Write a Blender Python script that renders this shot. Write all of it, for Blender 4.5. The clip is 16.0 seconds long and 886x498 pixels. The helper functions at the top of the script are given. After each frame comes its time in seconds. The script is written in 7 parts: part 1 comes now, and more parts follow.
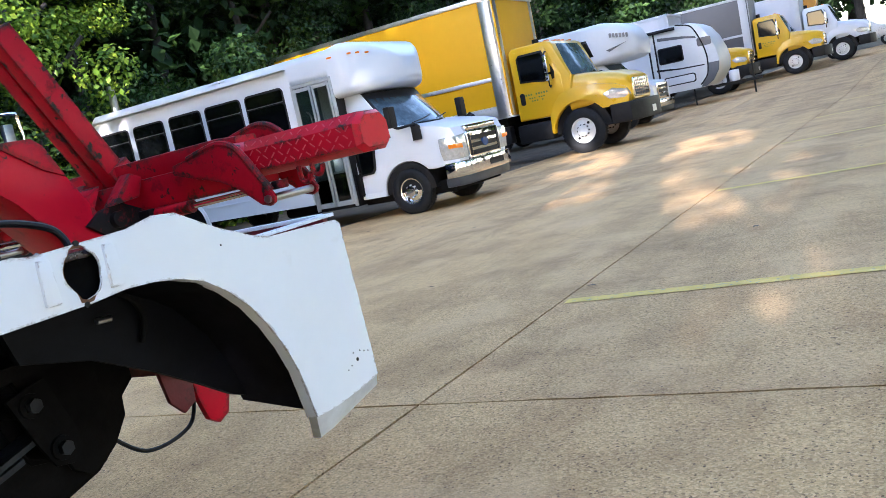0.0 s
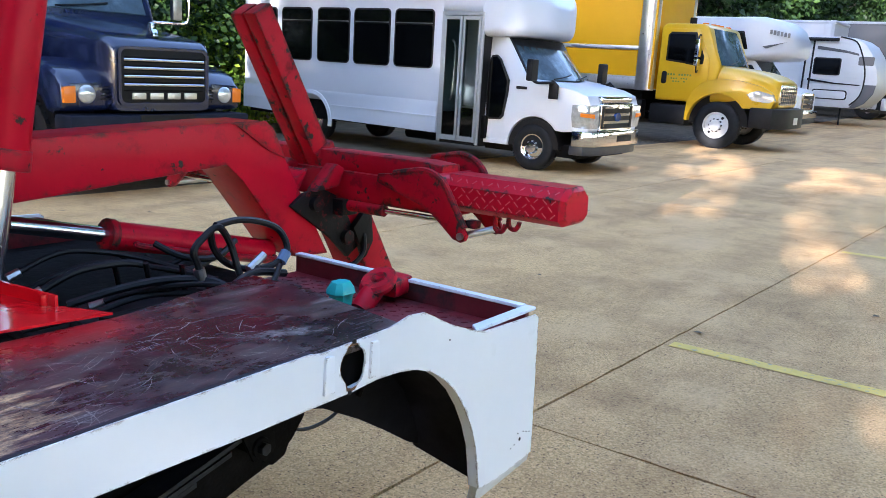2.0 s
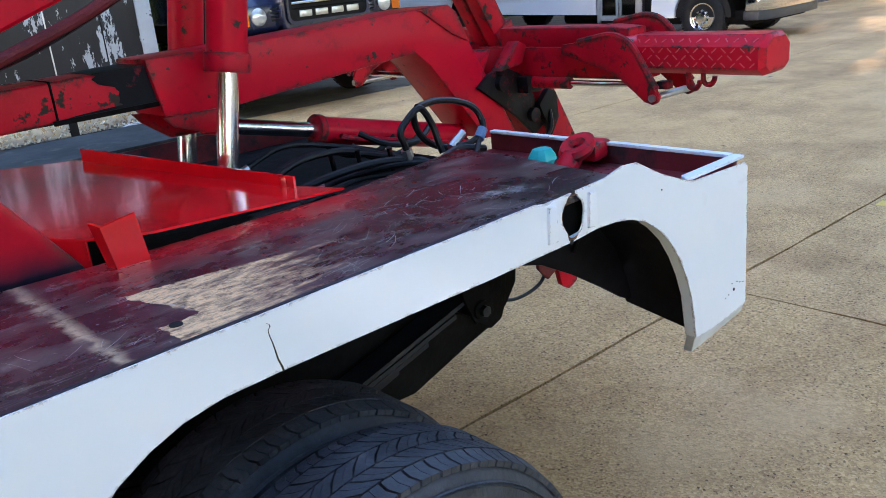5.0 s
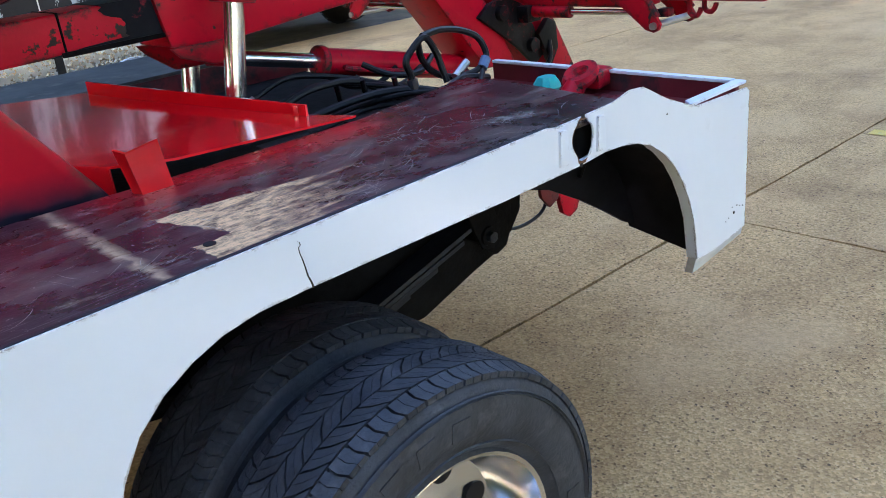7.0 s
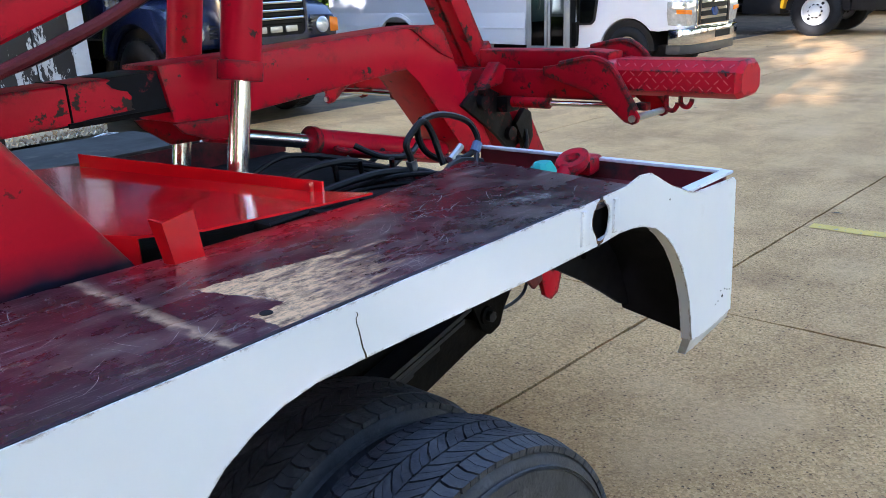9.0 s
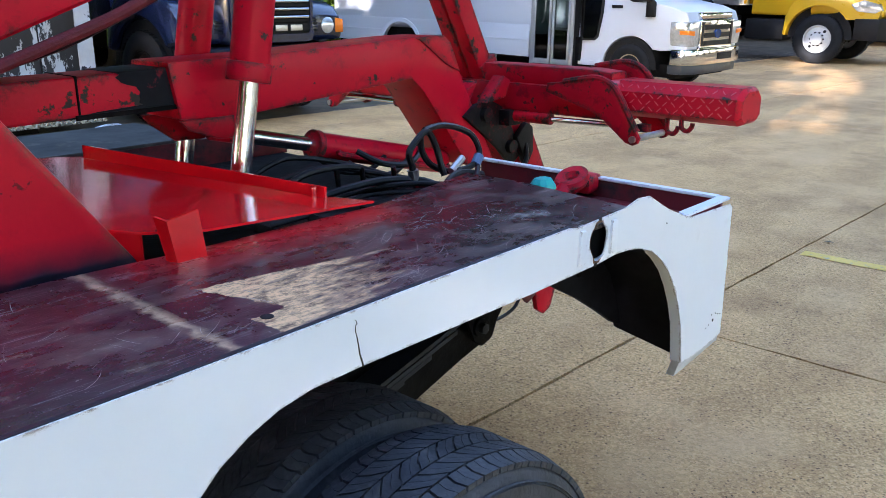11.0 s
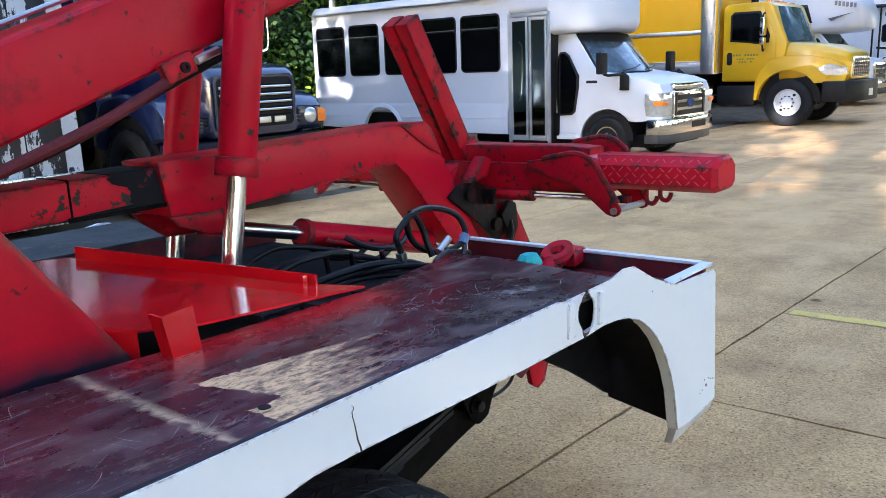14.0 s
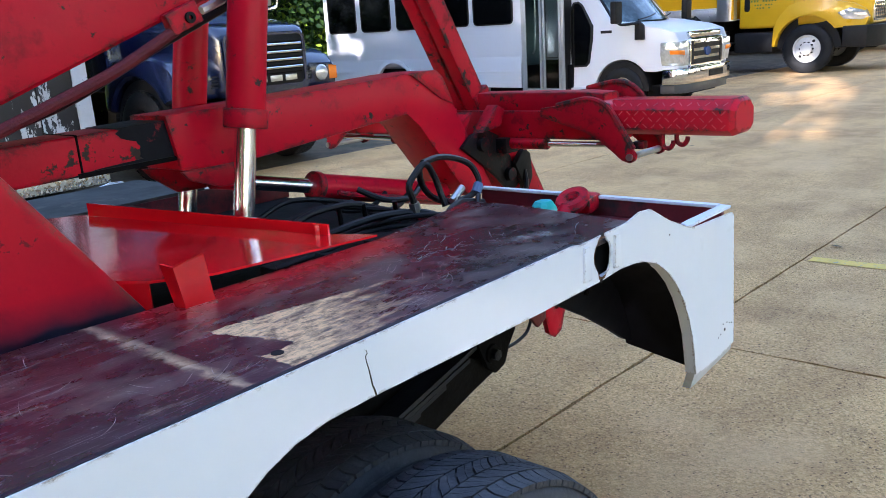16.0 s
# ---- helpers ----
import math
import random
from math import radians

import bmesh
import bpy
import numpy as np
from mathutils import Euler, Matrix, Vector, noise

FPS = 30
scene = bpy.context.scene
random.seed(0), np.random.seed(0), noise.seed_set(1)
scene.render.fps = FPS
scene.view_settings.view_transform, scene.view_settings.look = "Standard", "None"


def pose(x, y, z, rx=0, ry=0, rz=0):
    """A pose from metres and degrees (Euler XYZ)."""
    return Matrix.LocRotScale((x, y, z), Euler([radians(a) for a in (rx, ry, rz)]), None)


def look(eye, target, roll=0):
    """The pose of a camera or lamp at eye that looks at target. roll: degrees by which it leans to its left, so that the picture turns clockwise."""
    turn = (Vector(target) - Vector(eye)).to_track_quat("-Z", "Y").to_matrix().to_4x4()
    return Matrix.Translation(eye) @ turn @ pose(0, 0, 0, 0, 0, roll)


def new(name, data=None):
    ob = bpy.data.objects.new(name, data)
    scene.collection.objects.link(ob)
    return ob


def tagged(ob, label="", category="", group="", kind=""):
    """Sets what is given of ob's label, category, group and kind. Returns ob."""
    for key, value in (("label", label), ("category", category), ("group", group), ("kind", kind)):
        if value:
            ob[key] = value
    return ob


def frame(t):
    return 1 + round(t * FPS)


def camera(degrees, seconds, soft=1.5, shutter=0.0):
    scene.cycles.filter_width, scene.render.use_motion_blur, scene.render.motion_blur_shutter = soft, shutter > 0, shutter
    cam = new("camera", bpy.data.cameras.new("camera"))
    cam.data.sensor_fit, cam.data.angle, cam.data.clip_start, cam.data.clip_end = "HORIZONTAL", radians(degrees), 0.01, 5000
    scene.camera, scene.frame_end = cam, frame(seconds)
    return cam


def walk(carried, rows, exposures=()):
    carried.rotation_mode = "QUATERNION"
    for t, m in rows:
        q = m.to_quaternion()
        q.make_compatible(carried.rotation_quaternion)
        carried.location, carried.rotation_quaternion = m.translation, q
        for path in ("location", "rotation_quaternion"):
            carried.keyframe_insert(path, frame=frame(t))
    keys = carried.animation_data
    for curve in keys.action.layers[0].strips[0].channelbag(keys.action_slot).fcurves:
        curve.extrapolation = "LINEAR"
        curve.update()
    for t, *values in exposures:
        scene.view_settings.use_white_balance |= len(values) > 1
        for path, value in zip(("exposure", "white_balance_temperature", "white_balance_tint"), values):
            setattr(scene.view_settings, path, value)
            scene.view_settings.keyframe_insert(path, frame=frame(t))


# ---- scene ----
cam = camera(56.3, 16.0, 0.5)
PATH = [
    (0, (0.142, 0.07, 1.046), (1.851, 1.079, 0.795), -12.9),
    (0.5, (0.014, 0.239, 1.416), (1.682, 1.298, 1.112), -3.2),
    (1, (-0.096, 0.308, 1.559), (1.559, 1.382, 1.232), 0.4),
    (1.5, (-0.097, 0.252, 1.541), (1.524, 1.375, 1.203), 1.6),
    (2, (-0.088, 0.233, 1.507), (1.485, 1.395, 1.089), 2.5),
    (2.5, (-0.091, 0.25, 1.503), (1.423, 1.473, 1.043), 3.0),
    (3, (-0.108, 0.276, 1.504), (1.367, 1.556, 1.073), 4.3),
    (3.5, (-0.152, 0.267, 1.484), (1.294, 1.579, 1.051), 4.7),
    (4, (-0.203, 0.26, 1.461), (1.097, 1.706, 0.992), 2.2),
    (4.5, (-0.207, 0.256, 1.431), (1.06, 1.674, 0.813), -2.3),
    (4.7, (-0.208, 0.253, 1.442), (1.053, 1.677, 0.824), -4.4),
    (6.8, (-0.275, 0.245, 1.415), (0.948, 1.621, 0.633), -6.2),
    (7, (-0.285, 0.244, 1.434), (0.943, 1.618, 0.655), -6.1),
    (7.5, (-0.279, 0.255, 1.429), (0.954, 1.62, 0.645), -5.7),
    (8, (-0.271, 0.248, 1.414), (0.967, 1.612, 0.635), -5.7),
    (8.5, (-0.334, 0.29, 1.466), (0.968, 1.695, 0.894), -4.4),
    (9, (-0.435, 0.362, 1.435), (0.975, 1.65, 0.84), -3.2),
    (9.2, (-0.45, 0.365, 1.46), (0.98, 1.63, 0.861), -1.2),
    (11.3, (-0.457, 0.36, 1.453), (0.974, 1.634, 0.877), 0.4),
    (11.5, (-0.452, 0.356, 1.467), (0.998, 1.641, 0.971), -0.0),
    (12, (-0.461, 0.352, 1.476), (1.014, 1.648, 1.094), -0.5),
    (12.5, (-0.456, 0.342, 1.483), (1.03, 1.636, 1.141), -1.6),
    (13, (-0.459, 0.336, 1.47), (1.033, 1.622, 1.12), -1.8),
    (13.5, (-0.462, 0.325, 1.453), (1.024, 1.609, 1.077), -2.5),
    (14, (-0.479, 0.34, 1.467), (1.001, 1.624, 1.067), -2.9),
    (14.5, (-0.473, 0.339, 1.461), (0.976, 1.658, 1.062), -3.3),
    (15, (-0.474, 0.333, 1.454), (0.977, 1.648, 1.049), -3.6),
    (15.5, (-0.446, 0.339, 1.433), (0.999, 1.642, 0.97), -4.2),
    (16, (-0.463, 0.347, 1.437), (0.971, 1.651, 0.941), -4.4),
]
walk(cam, [(t, look(eye, target, roll)) for t, eye, target, roll in PATH])

# world, sun and exposure
SUN_AZ, SUN_EL = 194.0, 16.0      # degrees: direction towards the sun (from +x, anticlockwise), height
world = bpy.data.worlds.new("sky")
scene.world = world
world.use_nodes = True
wn = world.node_tree.nodes
sky = wn.new("ShaderNodeTexSky")
sky.sky_type = "NISHITA"
sky.sun_disc = False
sky.sun_elevation = radians(SUN_EL)
sky.sun_rotation = radians(90 - SUN_AZ)
sky.air_density, sky.dust_density, sky.ozone_density = 1.0, 0.5, 1.0
world.node_tree.links.new(sky.outputs["Color"], wn["Background"].inputs["Color"])
wn["Background"].inputs["Strength"].default_value = 0.15
sun_data = bpy.data.lights.new("sun", "SUN")
sun_data.energy, sun_data.angle, sun_data.color = 2.1, radians(0.45), (1.0, 0.95, 0.86)
sun = new("sun", sun_data)
sun_dir = Vector((math.cos(radians(SUN_AZ)) * math.cos(radians(SUN_EL)), math.sin(radians(SUN_AZ)) * math.cos(radians(SUN_EL)), math.sin(radians(SUN_EL))))
sun.matrix_world = look(sun_dir * 60, (0, 0, 0))
scene.view_settings.exposure = 3.20
scene.view_settings.use_white_balance = True
scene.view_settings.white_balance_temperature = 6020
scene.view_settings.white_balance_tint = 21
# unseen trees added to block sun and sky light: x, y, scale, kind
SHADE = ((-30, -20.0, 3.0, 0), (-17, -12.5, 2.0, 0), (-16, 3.0, 1.9, 3), (-17.5, 1.5, 1.35, 1), (20, -8, 2.0, 2), (28, -8, 2.1, 3), (36, -8.5, 2.1, 2), (44, -9, 2.1, 0), (52, -9, 2.2, 3), (60, -10, 2.2, 2), (-20.5, -5.2, 0.76, 3), (-20, -8.6, 0.85, 1), (-17, -3.2, 0.66, 0), (-13, 3.4, 1.05, 0), (24, -6.0, 1.9, 2), (33, -6.0, 1.9, 3), (-45, -60, 4.2, 0), (-45, -50, 4.2, 1), (-45, -40, 4.2, 2), (-45, -31, 4.2, 3), (-45, 27, 4.2, 2), (-45, 37, 4.2, 3), (-26, -8.8, 2.3, 4), (-33, -10.6, 2.5, 4), (-24, -6.0, 2.9, 3), (-25, 0.8, 3.0, 0), (-25, -14.0, 2.9, 1), (-6, -15.5, 2.0, 3), (2, -16.5, 1.9, 0), (10, -17.5, 2.3, 1), (19, -18, 2.4, 2), (28, -18, 2.5, 0), (37, -18, 2.6, 1), (46, -19, 2.7, 2), (55, -19, 2.7, 3), (64, -20, 2.8, 0), (74, -20, 2.8, 2), (-12, -18, 2.1, 2), (-36, -34, 3.4, 0), (-37, -27, 3.4, 2), (-36, -20.5, 3.5, 1), (-11.5, -7.5, 0.62, 2), (-12, -5.6, 0.60, 0), (-11.5, -4.1, 0.52, 1), (-12.2, -3.1, 0.56, 2), (-11.6, -1.0, 0.67, 3), (-12, 0.6, 0.64, 0), (-11.5, 2.4, 0.62, 1), (-13.4, -4.8, 0.60, 3), (-13.6, -4.0, 0.52, 2), (-13.2, -1.5, 0.68, 0), (-19, -3.5, 1.05, 5), (-17, -7.0, 1.1, 5), (-28, -1.0, 2.4, 4), (-14.6, -3.6, 0.60, 0), (-19, 1.8, 1.35, 1), (-13.5, 0.2, 0.62, 1), (-13.4, -6.6, 0.63, 2))

# building helpers
ORG = {}


def thing(name, org, label, category, group="", kind="", turn=None):
    """An empty at org that holds the parts; turn is a pose applied after placing (parts are then built in local metres)."""
    ob = new(name)
    ob.empty_display_size = 0.2
    if turn is None:
        ob.location = org
        ORG[ob.name] = Vector(org)
    else:
        ob.matrix_basis = turn
        ORG[ob.name] = Vector((0, 0, 0))
    return tagged(ob, label, category, group, kind)


def to_mesh(bm, name, mat, smooth=0.0):
    bmesh.ops.recalc_face_normals(bm, faces=bm.faces[:])
    me = bpy.data.meshes.new(name)
    bm.to_mesh(me)
    bm.free()
    for m in (mat if isinstance(mat, (list, tuple)) else [mat]):
        me.materials.append(m)
    if smooth:
        me.shade_smooth()
        me.set_sharp_from_angle(angle=radians(smooth))
    return me


def part(name, bm, mat, parent=None, label="", smooth=35.0):
    org = ORG.get(parent.name, Vector((0, 0, 0))) if parent else Vector((0, 0, 0))
    if org.length > 0:
        bmesh.ops.translate(bm, verts=bm.verts[:], vec=-org)
    ob = new(name, to_mesh(bm, name, mat, smooth))
    if parent:
        ob.parent = parent
        ORG[ob.name] = org
    if label:
        ob["label"] = label
    return ob


def bevel(bm, w, seg=2, ang=30):
    edges = [e for e in bm.edges if len(e.link_faces) == 2 and e.calc_face_angle(0) > radians(ang)]
    bmesh.ops.bevel(bm, geom=edges, offset=w, segments=seg, profile=0.6, affect="EDGES", clamp_overlap=True)
    return bm


def merge(bm, other):
    me = bpy.data.meshes.new("tmp")
    other.to_mesh(me)
    other.free()
    bm.from_mesh(me)
    bpy.data.meshes.remove(me)
    return bm


def box(lo, hi, w=0.0, seg=2, bm=None):
    b = bmesh.new()
    m = Matrix.Translation([(p + q) / 2 for p, q in zip(lo, hi)]) @ Matrix.Diagonal([abs(q - p) for p, q in zip(lo, hi)] + [1])
    bmesh.ops.create_cube(b, size=1, matrix=m)
    if w:
        bevel(b, w, seg)
    return merge(bm, b) if bm else b


def prism(pts, axis, a, b, w=0.0, seg=2, bm=None, hole=None):
    """A flat outline (in the two other axes, in xyz order) pushed out from a to b along an axis, with an optional hole."""
    def place(p, h):
        return {"x": (h, p[0], p[1]), "y": (p[0], h, p[1]), "z": (p[0], p[1], h)}[axis]
    c = bmesh.new()
    if hole is None:
        vs = [c.verts.new(place(p, a)) for p in pts]
        faces = [c.faces.new(vs)]
    else:
        edges = []
        for loop in (pts, hole):
            vs = [c.verts.new(place(p, a)) for p in loop]
            edges += [c.edges.new((vs[i], vs[i - 1])) for i in range(len(vs))]
        faces = [g for g in bmesh.ops.triangle_fill(c, use_beauty=True, use_dissolve=False, edges=edges)["geom"] if isinstance(g, bmesh.types.BMFace)]
    ext = bmesh.ops.extrude_face_region(c, geom=faces)
    d = Vector(place((0, 0), b - a))
    bmesh.ops.translate(c, verts=[g for g in ext["geom"] if isinstance(g, bmesh.types.BMVert)], vec=d)
    bmesh.ops.recalc_face_normals(c, faces=c.faces[:])
    if w:
        bevel(c, w, seg)
    return merge(bm, c) if bm else c


def cyl(p0, p1, r0, r1=None, n=20, bm=None, w=0.0):
    p0, p1 = Vector(p0), Vector(p1)
    c = bmesh.new()
    d = p1 - p0
    m = Matrix.Translation((p0 + p1) / 2) @ d.to_track_quat("Z", "Y").to_matrix().to_4x4()
    bmesh.ops.create_cone(c, cap_ends=True, segments=n, radius1=r0, radius2=r0 if r1 is None else r1, depth=d.length, matrix=m)
    if w:
        bevel(c, w, 2, 50)
    return merge(bm, c) if bm else c


def tube(pts, r, n=10, bm=None, smooth=True, closed=False):
    """A round bar along points; with smooth the line is rounded through them."""
    pts = [Vector(p) for p in pts]
    if smooth and len(pts) > 2:
        fine = []
        for i in range(len(pts) - 1):
            a, b = pts[max(i - 1, 0)], pts[i]
            c, d = pts[i + 1], pts[min(i + 2, len(pts) - 1)]
            for k in range(6):
                t = k / 6
                fine.append(0.5 * (2 * b + (c - a) * t + (2 * a - 5 * b + 4 * c - d) * t * t + (3 * b - a - 3 * c + d) * t ** 3))
        pts = fine + [pts[-1]]
    c = bm if bm else bmesh.new()
    rings = []
    up = None
    for i, p in enumerate(pts):
        d = (pts[min(i + 1, len(pts) - 1)] - pts[max(i - 1, 0)]).normalized()
        if up is None:
            up = d.orthogonal().normalized()
        up = (up - d * up.dot(d)).normalized()
        side = d.cross(up)
        rings.append([c.verts.new(p + r * (math.cos(2 * math.pi * k / n) * up + math.sin(2 * math.pi * k / n) * side)) for k in range(n)])
    for q, s in zip(rings, rings[1:]):
        for k in range(n):
            c.faces.new((q[k], q[k - 1], s[k - 1], s[k]))
    c.faces.new(rings[0])
    c.faces.new(rings[-1][::-1])
    return c


def lathe(prof, centre, axis="y", n=40, bm=None, closed=False, open_start=False):
    """A profile of (radius, height along the axis) turned round an axis through centre."""
    c = bm if bm else bmesh.new()
    cx, cy, cz = centre
    rings = []
    for r, h in prof:
        ring = []
        for k in range(n):
            a = 2 * math.pi * k / n
            p = {"y": (cx + r * math.cos(a), cy + h, cz + r * math.sin(a)), "x": (cx + h, cy + r * math.cos(a), cz + r * math.sin(a)), "z": (cx + r * math.cos(a), cy + r * math.sin(a), cz + h)}[axis]
            ring.append(c.verts.new(p))
        rings.append(ring)
    pairs = list(zip(rings, rings[1:])) + ([(rings[-1], rings[0])] if closed else [])
    for q, s in pairs:
        for k in range(n):
            c.faces.new((q[k], q[k - 1], s[k - 1], s[k]))
    if not closed:
        if not open_start:
            c.faces.new(rings[0])
        c.faces.new(rings[-1][::-1])
    return c


def loft(sections, bm=None, caps=True):
    """Closed cross-sections with the same number of points, joined in order."""
    c = bm if bm else bmesh.new()
    rings = [[c.verts.new(p) for p in s] for s in sections]
    for q, s in zip(rings, rings[1:]):
        for k in range(len(q)):
            c.faces.new((q[k], q[k - 1], s[k - 1], s[k]))
    if caps:
        c.faces.new(rings[0])
        c.faces.new(rings[-1][::-1])
    return c


def rounded(w, h, r, n=4, cx=0.0, cz=0.0):
    """The outline of a rounded rectangle, as points (a, b)."""
    out = []
    for sx, sz, a0 in ((1, 1, 0), (-1, 1, 90), (-1, -1, 180), (1, -1, 270)):
        for k in range(n + 1):
            a = radians(a0 + 90 * k / n)
            out.append((cx + sx * (w / 2 - r) + r * math.cos(a), cz + sz * (h / 2 - r) + r * math.sin(a)))
    return out


# materials
def mat(name, col, rough=0.5, metal=0.0, var=0.12, scale=5.0, bump=0.0, bscale=120.0, dirt=None, dirt_at=0.62, dirt_scale=9.0, dirt_rough=0.8, coat=0.0, second=None, second_at=0.6, second_scale=40.0, stretch=(1, 1, 1), rand=0.0, spec=0.5, soft=0.04):
    """A surface with broad and fine changes of colour, two kinds of wear (dirt, and a finer one) and relief."""
    m = bpy.data.materials.new(name)
    m.use_nodes = True
    nt = m.node_tree
    nd, ln = nt.nodes, nt.links.new
    bs = nd["Principled BSDF"]
    tc = nd.new("ShaderNodeTexCoord")
    mp = nd.new("ShaderNodeMapping")
    mp.inputs["Scale"].default_value = stretch
    ln(tc.outputs["Object"], mp.inputs["Vector"])

    def noise_at(s, detail=5.0, rough_=0.6, vec=None):
        t = nd.new("ShaderNodeTexNoise")
        t.inputs["Scale"].default_value = s
        t.inputs["Detail"].default_value = detail
        t.inputs["Roughness"].default_value = rough_
        ln(vec or mp.outputs["Vector"], t.inputs["Vector"])
        return t.outputs["Fac"]

    def ramp(src, lo, hi):
        r = nd.new("ShaderNodeMapRange")
        r.inputs["From Min"].default_value, r.inputs["From Max"].default_value = lo, hi
        ln(src, r.inputs["Value"])
        return r.outputs["Result"]

    def mix(fac, a, b):
        x = nd.new("ShaderNodeMix")
        x.data_type = "RGBA"
        ln(fac, x.inputs["Factor"])
        for sock, v in ((x.inputs[6], a), (x.inputs[7], b)):
            if isinstance(v, tuple):
                sock.default_value = (*v, 1)
            else:
                ln(v, sock)
        return x.outputs[2]

    dark = tuple(c * (1 - var) for c in col)
    light = tuple(min(1, c * (1 + var)) for c in col)
    colour = mix(ramp(noise_at(scale), 0.3, 0.7), dark, light)
    fine = mix(ramp(noise_at(scale * 9), 0.25, 0.75), tuple(c * (1 - var * 0.6) for c in (1, 1, 1)), (1.0, 1.0, 1.0))
    mul = nd.new("ShaderNodeMix")
    mul.data_type, mul.blend_type = "RGBA", "MULTIPLY"
    mul.inputs["Factor"].default_value = 1.0
    ln(colour, mul.inputs[6])
    ln(fine, mul.inputs[7])
    colour = mul.outputs[2]
    if rand:
        oi = nd.new("ShaderNodeObjectInfo")
        hs = nd.new("ShaderNodeHueSaturation")
        ln(ramp(oi.outputs["Random"], 0, 1), hs.inputs["Value"])
        rr = hs.inputs["Value"].links[0].from_node
        rr.inputs["To Min"].default_value, rr.inputs["To Max"].default_value = 1 - rand, 1 + rand
        ln(colour, hs.inputs["Color"])
        colour = hs.outputs["Color"]
    roughness = ramp(noise_at(scale * 3), 0.2, 0.8)
    rn = roughness.node
    rn.inputs["To Min"].default_value, rn.inputs["To Max"].default_value = max(0.02, rough - 0.08), min(1, rough + 0.08)
    if second:
        f2 = ramp(noise_at(second_scale, 6.0, 0.65), second_at, second_at + soft)
        colour = mix(f2, colour, second)
    if dirt:
        f1 = ramp(noise_at(dirt_scale, 8.0, 0.7), dirt_at, dirt_at + soft * 1.5)
        colour = mix(f1, colour, dirt)
        mr = nd.new("ShaderNodeMix")
        ln(f1, mr.inputs["Factor"])
        ln(roughness, mr.inputs[2])
        mr.inputs[3].default_value = dirt_rough
        roughness = mr.outputs[0]
    ln(colour, bs.inputs["Base Color"])
    ln(roughness, bs.inputs["Roughness"])
    bs.inputs["Metallic"].default_value = metal
    bs.inputs["Coat Weight"].default_value = coat
    bs.inputs["Coat Roughness"].default_value = 0.08
    bs.inputs["Specular IOR Level"].default_value = spec
    if bump:
        b = nd.new("ShaderNodeBump")
        b.inputs["Strength"].default_value = bump
        b.inputs["Distance"].default_value = 0.01
        ln(noise_at(bscale), b.inputs["Height"])
        ln(b.outputs["Normal"], bs.inputs["Normal"])
    return m


def glass(name, tint=(0.6, 0.7, 0.7), rough=0.02):
    m = bpy.data.materials.new(name)
    m.use_nodes = True
    bs = m.node_tree.nodes["Principled BSDF"]
    bs.inputs["Base Color"].default_value = (*tint, 1)
    bs.inputs["Roughness"].default_value = rough
    bs.inputs["Transmission Weight"].default_value = 1.0
    bs.inputs["IOR"].default_value = 1.45
    return m



